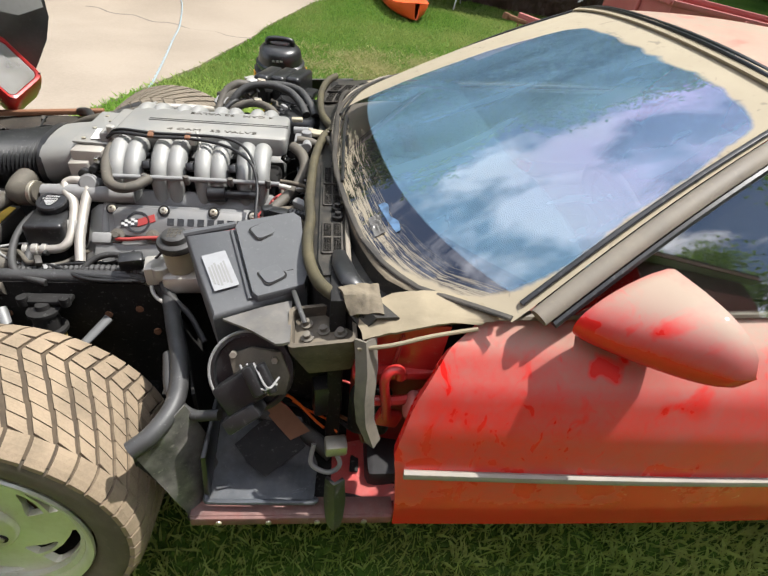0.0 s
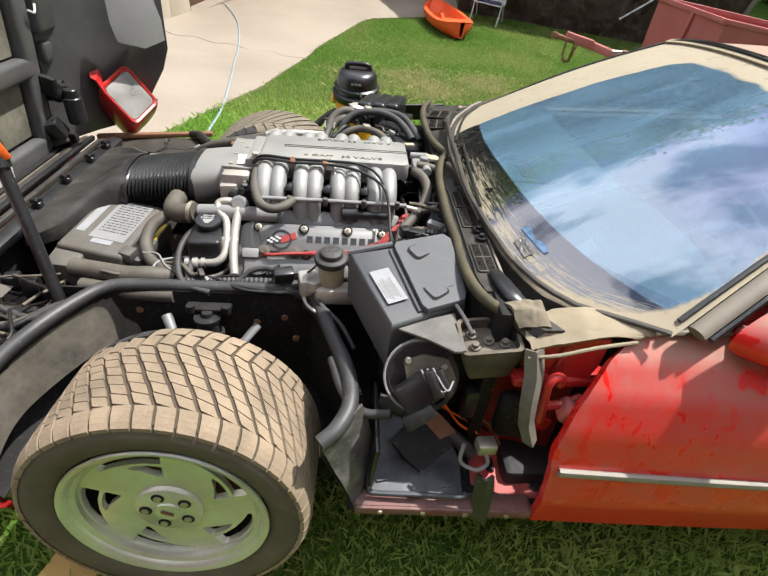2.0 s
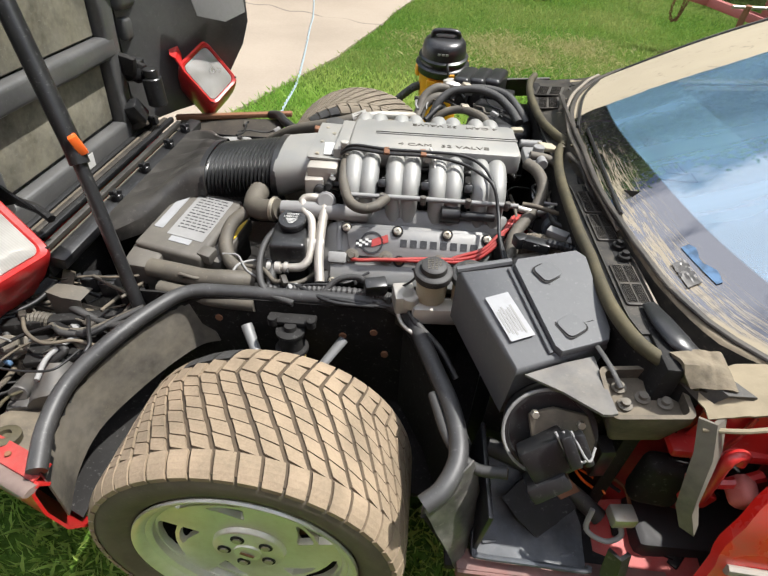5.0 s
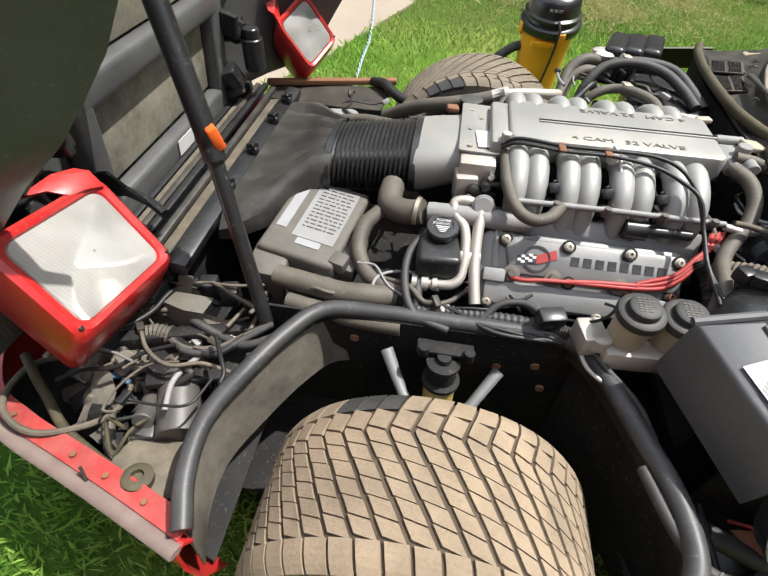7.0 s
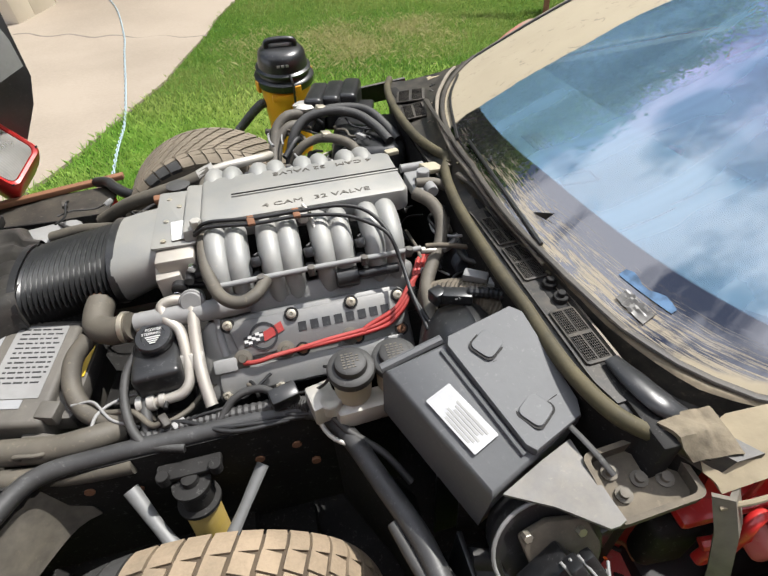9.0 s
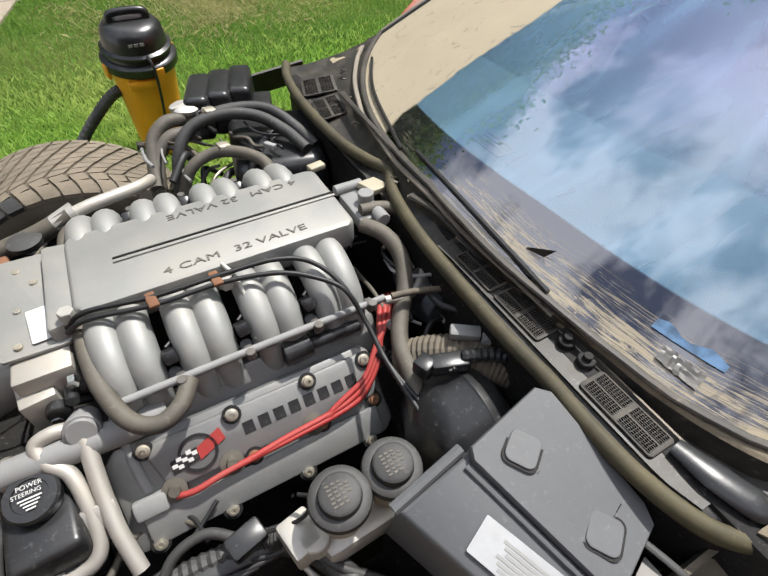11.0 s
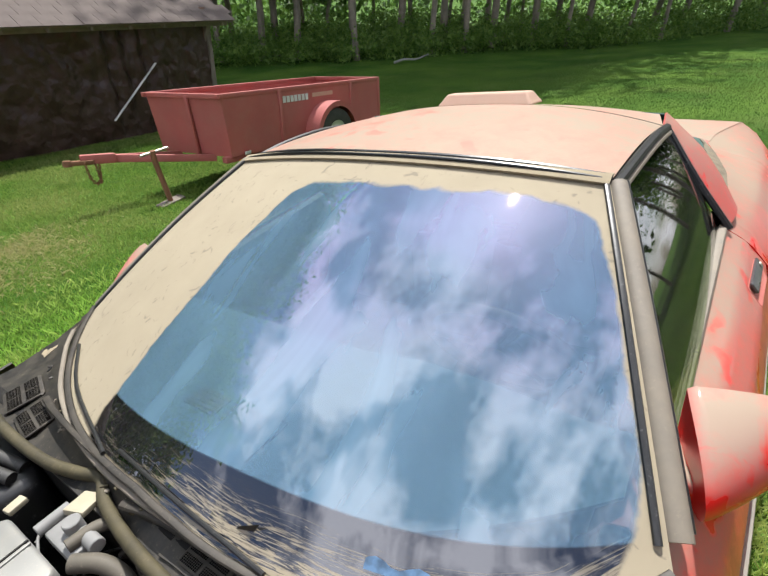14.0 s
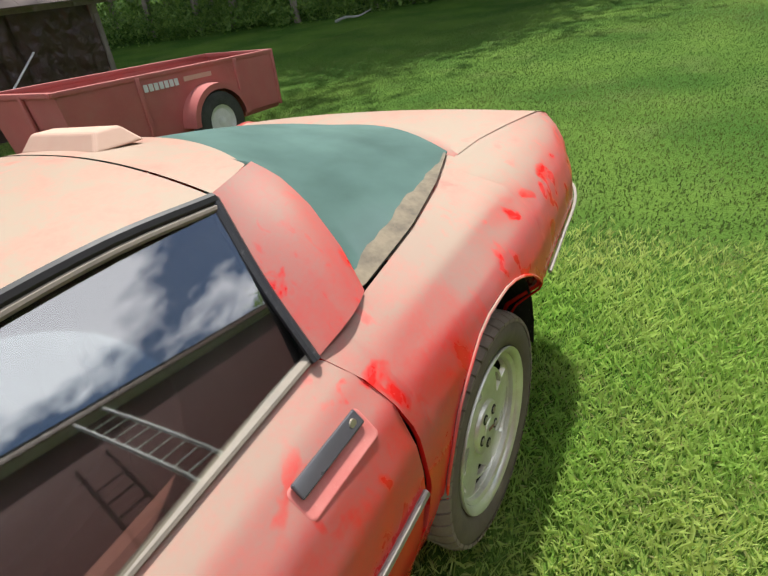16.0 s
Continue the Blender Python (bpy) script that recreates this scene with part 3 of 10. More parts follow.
gx = axis_steps(-700, 700, -4, 10, 0.4, 40)
gy = axis_steps(-700, 700, -3, 12, 0.4, 40)
finish(sheet([[(x, y, ground_z(x, y)) for x in gx] for y in gy]), "ground", M["lawn"], kind="structure", label="mown green lawn falling gently away from the car", category="lawn", smooth=180)


# concrete drive: a slab cut from the slope
def drive_edge(y):
    """Right edge of the pale drive at a distance y ahead."""
    return curve_at([(0.9, -1.6), (2.02, -0.97), (2.72, -0.76), (3.5, -0.50), (3.8, -0.45), (5.45, -0.10), (7.1, 0.50), (7.38, 0.75), (7.5, 1.1), (7.9, 1.9), (8.35, 2.2), (10.5, 2.4), (14, 2.6)], y)[0]


rows = []
for i in range(49):
    y = lerp(-1.5, 13.5, i / 48)
    xr = drive_edge(y) if y > 0.9 else lerp(-3.2, -1.5, (y + 1.5) / 2.4)
    rows.append([(x, y, ground_z(x, y) + 0.018) for x in (lerp(-9, xr, k / 16) for k in range(17))])
finish(sheet(rows, 0.06), "driveway", M["concrete"], kind="structure", label="pale tan concrete driveway with cracks and stains", category="driveway", smooth=60)
# ---- the car ----
# car frame: x to the tail from the front axle, y to the passenger's side, z up from the tyres' footing; it leans with the slope
LEAN_M = Matrix(((0.9998, 0.00166, -0.02, 0), (0.00166, 0.98629, 0.16501, 0), (0.02, -0.16501, 0.98609, 0), (0, 0, 0, 1)))
car = empty("car", LEAN_M, label="dusty red sports coupe with its clamshell bonnet raised", category="car")

DOOR_F = [(0.33, -0.850), (0.45, -0.872), (0.56, -0.866), (0.66, -0.848), (0.74, -0.820), (0.80, -0.780), (0.832, -0.742)]
DOOR_R = [(0.30, -0.865), (0.45, -0.905), (0.565, -0.916), (0.68, -0.908), (0.78, -0.875), (0.85, -0.815), (0.889, -0.760)]
EDGE_F = [(0.0, 0.834), (0.33, 0.815), (0.40, 0.808), (0.6, 0.835), (0.85, 0.895), (1.0, 0.948)]
EDGE_R = [(0.0, 2.02), (0.4, 2.10), (0.7, 2.112), (0.9, 2.095), (1.0, 2.072)]


def along(profile, v):
    f = v * (len(profile) - 1)
    k = min(int(f), len(profile) - 2)
    return tuple(lerp(a, b, f - k) for a, b in zip(profile[k], profile[k + 1]))


def side_point(u, v, side=-1):
    """A point on the door skin: u from its front to its rear edge, v from sill to belt."""
    zf, yf = along(DOOR_F, v)
    zr, yr = along(DOOR_R, v)
    x = lerp(curve_at(EDGE_F, v)[0], curve_at(EDGE_R, v)[0], u)
    w = min(1, max(0, (x - 0.83) / 1.25))
    bulge = -0.018 * math.sin(math.pi * w)
    return (x, (lerp(yf, yr, w) + bulge * (0.4 + 0.6 * v) * (1 - v ** 6)) * -side, lerp(zf, zr, w))


for side in (-1, 1):
    near = side == -1
    door = part("door", sheet([[side_point(u / 24, v / 24, side) for u in range(25)] for v in range(25)], 0.02), M["paint"], car, "dusty pinkish-red door rubbed red in streaks" if near else "")
    # bright strip along the door and the quarter
    trim = []
    for k in range(31):
        x, y, z = side_point(k / 30 * 0.985 + 0.012, 0.333, side)
        trim.append((x, y + 0.004 * side, z))
    part("trim_strip", tube(trim, 0.0085, 8, 1, flat=1.3), M["strip"], door, "dull bright metal strip")
    belt = [tuple(Vector(side_point(k / 20, 1.0, side)) + Vector((0, -0.004 * side, 0.006))) for k in range(21)]
    part("belt_moulding", tube(belt, 0.0115, 8, 1, flat=0.6), M["pillar"], door, "dust-caked belt moulding")
    if near:
        # recessed handle
        hm = frame_m(side_point(0.88, 0.725), Vector(side_point(0.97, 0.715)) - Vector(side_point(0.82, 0.735)), Vector(side_point(0.88, 0.78)) - Vector(side_point(0.88, 0.66)))
        scoop = [[tuple(hm @ Vector((x * sx, y * sy - 0.006, h))) for x, y in rounded(0.178, 0.062, 0.010)] for sx, sy, h in ((1.02, 1.05, 0.0003), (1.0, 1.0, 0.0012), (0.97, 0.93, 0.0014), (0.94, 0.86, 0.0008), (0.02, 0.02, 0.0008))]
        part("handle_recess", sheet(scoop, 0.0, closed=True), M["red_pale"], door, "smooth pink-red handle recess")
        part("handle", slab(rounded(0.160, 0.030, 0.004), 0.008, hm @ pose(0, 0.014, 0.004), 0.003), M["handle"], door, "dull grey metal pull handle")
        part("handle_lock", cyl(0.008, 0.004, tuple(hm @ Vector((0.060, 0.014, 0.0125))), rot=(75, 0, 0), seg=14), M["steel"], door, "round key lock")

# rear quarter with its wheel arch
def quarter_top(x):
    return curve_at([(2.06, -0.760, 0.889), (2.25, -0.757, 0.904), (2.50, -0.738, 0.905), (2.73, -0.694, 0.903), (2.93, -0.648, 0.897), (3.10, -0.66, 0.888), (3.25, -0.70, 0.880), (3.44, -0.75, 0.862), (3.52, -0.76, 0.83)], x)


def quarter_point(x, v, side):
    yt, zt = quarter_top(x)
    bulge = curve_at([(2.06, 0.0), (2.25, 0.010), (2.5, 0.032), (2.85, 0.03), (3.3, 0.0), (3.45, -0.04), (3.53, -0.11)], x)[0]
    w = min(1, max(0, (x - 2.0) / 1.5))
    dx = abs(x - 2.50)
    zb = 0.30 if dx > 0.350 else max(0.30, 0.385 + math.sqrt(0.350 ** 2 - dx * dx))
    if x > 3.3:
        zb = lerp(0.30, 0.42, (x - 3.3) / 0.23)
    z = lerp(zb, zt, v)
    # side profile, as fractions of the height
    f = (z - 0.30) / (zt - 0.30)
    y = curve_at([(0.0, -0.86), (0.25, -0.905), (0.45, -0.916), (0.64, -0.910), (0.80, -0.880), (0.92, -0.825), (1.0, None)], f)[0] if f < 0.92 else lerp(-0.825, yt, ((f - 0.92) / 0.08) ** 1.0)
    y -= bulge * min(1, max(0, 1 - max(0, f - 0.75) / 0.25))
    # the panel tucks under behind the wheel, below the trim strip
    y += 0.11 * min(1, max(0, (x - 2.72) / 0.12)) * min(1, max(0, (0.46 - f) / 0.25))
    return (x, y * -side, z)


xs = sorted(set([lerp(2.03, 3.52, k / 44) for k in range(45)] + [2.50 + 0.3499 * math.sin(radians(a)) for a in range(-90, 91, 6)]))
for side in (-1, 1):
    rows = []
    for v in range(21):
        row = []
        for x in xs:
            # the front end follows the door's rear edge
            lead = curve_at(EDGE_R, v / 20)[0] + 0.006
            row.append(quarter_point(max(x, lead), v / 20, side))
        rows.append(row)
    q = part("rear_quarter", sheet(rows, 0.012), M["paint"], car, "dust-filmed rear quarter with hand-rubbed red marks")
    arch = [Vector((2.50 + 0.348 * math.cos(radians(a)), quarter_point(2.50 + 0.348 * math.cos(radians(a)), 0, side)[1] + 0.004 * side, 0.385 + 0.348 * math.sin(radians(a)))) for a in range(0, 181, 9)]
    part("arch_lip", tube(arch, 0.004, 6, 1), M["paint"], q)
    t2 = []
    for x in (2.858, 2.93, 3.1, 3.3, 3.44, 3.515):
        zt = quarter_top(x)[1]
        zb = quarter_point(x, 0, side)[2]
        vv = max(0.0, (0.575 - zb) / (zt - zb))
        p = quarter_point(x, vv, side)
        t2.append((p[0], p[1] + 0.005 * side, p[2]))
    part("trim_strip", tube(t2, 0.006, 8, 3), M["strip"], q, "dull bright metal strip")
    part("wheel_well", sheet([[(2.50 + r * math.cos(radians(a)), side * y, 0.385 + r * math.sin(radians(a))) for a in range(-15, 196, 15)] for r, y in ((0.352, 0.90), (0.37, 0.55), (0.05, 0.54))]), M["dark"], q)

# windscreen: one curved pane, wiped clear in the middle, caked with dust round it
def ws_foot(u):
    """How far the pane runs below its reference line, as a share of its height."""
    return curve_at([(-1.0, -0.055), (-0.95, -0.075), (-0.84, -0.125), (-0.75, -0.120), (-0.65, -0.102), (-0.56, -0.076), (-0.42, -0.046), (-0.15, -0.012), (0.0, 0.0), (1.0, 0.0)], u)[0]


def ws_raw(u, v):
    """The pane's surface: u across, v from its reference line up to the roof; it runs on straight below."""
    base = Vector((0.70 + 0.32 * abs(u) ** 2.3, 0.765 * u, 0.886 - 0.006 * u * u))
    top = Vector((1.495 + 0.055 * u * u, 0.548 * u, 1.226 - 0.042 * u * u))
    p = base + (top - base) * v
    b = 0.020 * math.sin(math.pi * max(0.0, v)) * (1 - 0.3 * u * u)
    return p + Vector((-0.45 * b, 0, b))


def ws_point(u, v):
    """The same, with v from the pane's own foot."""
    return ws_raw(u, lerp(ws_foot(u), 1.0, v))


def windscreen_mat():
    m = bpy.data.materials.new("dusty_windscreen")
    m.use_nodes = True
    n, l = m.node_tree.nodes, m.node_tree.links
    out, d = n["Material Output"], n["Principled BSDF"]
    uv = n.new("ShaderNodeUVMap")
    uv.uv_map = "UVMap"
    sep = n.new("ShaderNodeSeparateXYZ")
    l.new(uv.outputs[0], sep.inputs[0])
    no = n.new("ShaderNodeTexNoise")
    no.inputs["Scale"].default_value, no.inputs["Detail"].default_value, no.inputs["Roughness"].default_value = 7, 7, 0.6
    co = n.new("ShaderNodeTexCoord")
    l.new(co.outputs["Object"], no.inputs["Vector"])

    def math_node(op, a, b=None, c=None, clamp=False):
        x = n.new("ShaderNodeMath")
        x.operation, x.use_clamp = op, clamp
        for i, v in enumerate((a, b, c)):
            if v is None:
                continue
            if isinstance(v, (int, float)):
                x.inputs[i].default_value = v
            else:
                l.new(v, x.inputs[i])
        return x.outputs[0]

    def smooth(v, lo, hi):
        r = n.new("ShaderNodeMapRange")
        r.interpolation_type = "SMOOTHSTEP"
        r.inputs[1].default_value, r.inputs[2].default_value = lo, hi
        l.new(v, r.inputs[0])
        return r.outputs[0]

    wob = math_node("MULTIPLY_ADD", no.outputs["Fac"], 0.16, -0.08)
    u, v = sep.outputs["X"], sep.outputs["Y"]
    # distance from the wiped oval-rectangle, centred a little to the driver's side
    du = math_node("ABSOLUTE", math_node("SUBTRACT", u, 0.333))
    dv = math_node("ABSOLUTE", math_node("SUBTRACT", v, 0.40))
    du = math_node("POWER", math_node("DIVIDE", du, 0.322), 9.0)
    dv = math_node("POWER", math_node("DIVIDE", dv, 0.505), 5.0)
    rr = math_node("ADD", math_node("ADD", du, dv), math_node("MULTIPLY", wob, 5.0))
    dust = smooth(rr, 0.84, 1.02)
    # the dark band at the foot
    foot = math_node("SUBTRACT", 1.0, smooth(math_node("SUBTRACT", v, math_node("MULTIPLY", smooth(u, -0.10, 0.42), 0.112)), 0.0, 0.006))
    # sweeping smears of tan dust over the dark band, thickest along the pane's foot
    edge = n.new("ShaderNodeUVMap")
    edge.uv_map = "Foot"
    esep = n.new("ShaderNodeSeparateXYZ")
    l.new(edge.outputs[0], esep.inputs[0])
    streak = n.new("ShaderNodeTexNoise")
    streak.inputs["Scale"].default_value, streak.inputs["Detail"].default_value, streak.inputs["Distortion"].default_value = 3.2, 12, 1.6
    streak.inputs["Roughness"].default_value = 0.68
    smap = n.new("ShaderNodeMapping")
    smap.inputs["Scale"].default_value = (5.0, 42.0, 1.0)
    l.new(edge.outputs[0], smap.inputs["Vector"])
    l.new(smap.outputs[0], streak.inputs["Vector"])
    ev = esep.outputs["Y"]
    near_side = math_node("SUBTRACT", 1.0, smooth(u, 0.36, 0.56))
    low = math_node("MULTIPLY", math_node("SUBTRACT", 1.0, smooth(ev, 0.035, 0.135)), math_node("ADD", math_node("MULTIPLY", near_side, 0.8), 0.2))
    smear = smooth(math_node("ADD", streak.outputs["Fac"], math_node("MULTIPLY", low, 0.11)), 0.54, 0.66)
    smear = math_node("MULTIPLY", smear, low)
    rim_dust = math_node("SUBTRACT", 1.0, smooth(math_node("ADD", ev, math_node("MULTIPLY", wob, 0.12)), 0.004, 0.016))
    dust = math_node("MAXIMUM", dust, math_node("MULTIPLY", math_node("MAXIMUM", smear, rim_dust), 0.85), clamp=True)
    tone = n.new("ShaderNodeMixRGB")
    tone.inputs[1].default_value, tone.inputs[2].default_value = (0.385, 0.33, 0.232, 1), (0.29, 0.245, 0.17, 1)
    l.new(no.outputs["Fac"], tone.inputs[0])
    # darker rubbed marks and specks in the caked dust
    rub = n.new("ShaderNodeTexNoise")
    rub.inputs["Scale"].default_value, rub.inputs["Detail"].default_value, rub.inputs["Distortion"].default_value = 26, 6, 1.5
    l.new(co.outputs["Object"], rub.inputs["Vector"])
    tone2 = n.new("ShaderNodeMixRGB")
    tone2.inputs[2].default_value = (0.15, 0.13, 0.10, 1)
    l.new(math_node("MULTIPLY", smooth(rub.outputs["Fac"], 0.60, 0.72), 0.6), tone2.inputs[0])
    l.new(tone.outputs[0], tone2.inputs[1])
    l.new(tone2.outputs[0], d.inputs["Base Color"])
    d.inputs["Roughness"].default_value = 0.9
    tr = n.new("ShaderNodeBsdfTransparent")
    tr.inputs[0].default_value = (0.40, 0.47, 0.50, 1)
    blk = n.new("ShaderNodeBsdfDiffuse")
    blk.inputs[0].default_value = (0.012, 0.012, 0.013, 1)
    body = n.new("ShaderNodeMixShader")
    l.new(foot, body.inputs[0])
    sky_haze = n.new("ShaderNodeBsdfDiffuse")
    sky_haze.inputs[0].default_value = (0.19, 0.335, 0.47, 1)
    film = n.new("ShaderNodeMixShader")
    # blue diffuse painted for the sky's reflection, varied in the wiped film's long sweeps
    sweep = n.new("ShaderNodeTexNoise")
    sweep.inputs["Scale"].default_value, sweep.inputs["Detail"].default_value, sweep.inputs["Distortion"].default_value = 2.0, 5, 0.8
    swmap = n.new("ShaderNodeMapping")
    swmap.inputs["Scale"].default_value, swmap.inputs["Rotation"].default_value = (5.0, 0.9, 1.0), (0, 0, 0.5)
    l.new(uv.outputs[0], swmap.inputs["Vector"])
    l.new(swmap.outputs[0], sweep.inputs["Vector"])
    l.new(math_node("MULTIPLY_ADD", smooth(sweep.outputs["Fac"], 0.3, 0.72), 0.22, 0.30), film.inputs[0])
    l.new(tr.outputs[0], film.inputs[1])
    l.new(sky_haze.outputs[0], film.inputs[2])
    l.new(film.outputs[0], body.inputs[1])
    l.new(blk.outputs[0], body.inputs[2])
    gl = n.new("ShaderNodeBsdfGlossy")
    gl.inputs["Roughness"].default_value = 0.015
    # a violet cast painted into the reflected sky, stronger towards the top of the pane
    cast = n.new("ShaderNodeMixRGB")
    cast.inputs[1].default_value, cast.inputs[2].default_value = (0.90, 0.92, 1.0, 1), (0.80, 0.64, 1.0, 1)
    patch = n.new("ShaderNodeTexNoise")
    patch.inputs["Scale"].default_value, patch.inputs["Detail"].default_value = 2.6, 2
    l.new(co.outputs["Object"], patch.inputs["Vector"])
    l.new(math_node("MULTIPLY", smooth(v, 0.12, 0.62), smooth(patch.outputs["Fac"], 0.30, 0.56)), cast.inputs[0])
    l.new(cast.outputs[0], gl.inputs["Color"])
    fr = n.new("ShaderNodeFresnel")
    fr.inputs["IOR"].default_value = 2.35
    pane = n.new("ShaderNodeMixShader")
    l.new(fr.outputs[0], pane.inputs[0])
    l.new(body.outputs[0], pane.inputs[1])
    gl2 = n.new("ShaderNodeBsdfGlossy")
    gl2.inputs["Roughness"].default_value = 0.30
    gl2.inputs["Color"].default_value = (0.86, 0.84, 1.0, 1)
    lobes = n.new("ShaderNodeMixShader")
    lobes.inputs[0].default_value = 0.015
    l.new(gl.outputs[0], lobes.inputs[1])
    l.new(gl2.outputs[0], lobes.inputs[2])
    l.new(lobes.outputs[0], pane.inputs[2])
    mix = n.new("ShaderNodeMixShader")
    l.new(dust, mix.inputs[0])
    l.new(pane.outputs[0], mix.inputs[1])
    l.new(d.outputs[0], mix.inputs[2])
    l.new(mix.outputs[0], out.inputs["Surface"])
    return m


NU, NV = 64, 40
bm = bmesh.new()
uvl = bm.loops.layers.uv.new("UVMap")
uvf = bm.loops.layers.uv.new("Foot")
vs = [[bm.verts.new(ws_point(u / NU * 2 - 1, v / NV)) for u in range(NU + 1)] for v in range(NV + 1)]
for v in range(NV):
    for u in range(NU):
        f = bm.faces.new((vs[v][u], vs[v][u + 1], vs[v + 1][u + 1], vs[v + 1][u]))
        for lp, (a, b) in zip(f.loops, ((u, v), (u + 1, v), (u + 1, v + 1), (u, v + 1))):
            lp[uvl].uv = (a / NU, lerp(ws_foot(a / NU * 2 - 1), 1.0, b / NV))
            lp[uvf].uv = (a / NU, b / NV)
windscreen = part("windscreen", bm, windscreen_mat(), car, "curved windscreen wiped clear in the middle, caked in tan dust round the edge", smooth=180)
windscreen.visible_shadow = False

# pillars, roof, halo, rear glass
for side in (-1, 1):
    pil = [Vector(ws_raw(side, k / 12)) + Vector((0.015, 0.012 * side, -0.006)) for k in range(13)]
    pillar = part("pillar", tube(pil, 0.019, 10, 2, flat=0.75), M["pillar"], car, "dust-caked windscreen pillar")
    s2 = [Vector(ws_raw(side, k / 12)) + Vector((0.040, 0.022 * side, -0.012)) for k in range(13)]
    part("rubber_strip", tube(s2, 0.008, 8, 2), M["black"], pillar, "black rubber strip")
    s3 = [Vector(ws_raw(side * 0.985, k / 12)) + Vector((0.0, 0.0, 0.005)) for k in range(13)]
    part("rubber_strip", tube(s3, 0.006, 8, 2, flat=0.6), M["black"], pillar)


def roof_point(u, w):
    """u across, w from the windscreen joint back to the halo."""
    x = lerp(1.515 + 0.055 * u * u, 2.150, w)
    hy = lerp(0.548, 0.560, w)
    crown = lerp(1.234, 1.222, w) + 0.016 * math.sin(math.pi * w)
    drop = lerp(0.048, 0.070, w)
    return Vector((x, hy * u, crown - drop * abs(u) ** 2.4))


part("roof_panel", sheet([[roof_point(u / 20 - 1, w / 20) for u in range(41)] for w in range(21)], 0.0), M["paint"], car, "lift-out roof panel under a pale pink film of dust")
for off, r, mt in ((-0.018, 0.0045, "black"), (0.0, 0.007, "black")):
    part("roof_seal", tube([roof_point(u / 20 - 1, 0) + Vector((off, 0, 0.003)) for u in range(41)], r, 8, 1), M[mt], car, "black rubber joint across the roof")
part("header", sheet([[ws_point(u / 20 - 1, 1.0) + Vector((dx, 0, dz)) for u in range(41)] for dx, dz in ((-0.012, -0.002), (0.012, 0.008), (0.03, 0.004))], 0.006), M["tan"], car, "dust-caked windscreen header")


def halo_point(u, w):
    x = lerp(2.156, 2.268 + 0.13 * (1 - u * u), w)
    z = lerp(1.222, 1.171, w) - lerp(0.070, 0.013, w) * abs(u) ** 2.4
    return Vector((x, lerp(0.560, 0.535, w) * u, z))


halo = part("halo", sheet([[halo_point(u / 20 - 1, w / 6) for u in range(41)] for w in range(7)], 0.0), M["paint"], car, "roof band behind the lift-out panel, dusty pink")
bm = box((0.13, 0.36, 0.042), (0, 0, 0), bevel=0.008, seg=3, taper=(0.50, 0.84))
bm.transform(pose(2.262, 0.02, 1.220, 0, 6, 0))
part("brake_lamp_housing", bm, M["cream_dust"], halo, "dusty high-level brake lamp housing", smooth=0)

SIDE_CURVE = [(0.0, 2.268, 0.545, 1.158), (0.10, 2.290, 0.577, 1.122), (0.22, 2.291, 0.632, 1.066), (0.35, 2.272, 0.703, 0.978), (0.46, 2.245, 0.752, 0.905), (0.64, 2.50, 0.733, 0.905), (0.82, 2.73, 0.686, 0.903), (1.0, 2.952, 0.620, 0.903)]


def rear_glass_point(u, w):
    x, y, z = curve_at(SIDE_CURVE, w)
    s = Vector((x, y * (1 if u > 0 else -1), z))
    c = Vector((lerp(2.400, 3.190, w), 0, lerp(1.158, 0.916, w) + 0.020 * math.sin(math.pi * w)))
    a = abs(u)
    p = c.lerp(s, a)
    p.z = lerp(c.z, s.z, a ** curve_at([(0.0, 1.0), (0.15, 1.3), (0.46, 2.2), (0.75, 2.8), (1.0, 2.0)], w)[0])
    p.x += 0.075 * max(0, w - 0.6) / 0.4 * math.sin(math.pi * a)
    return p


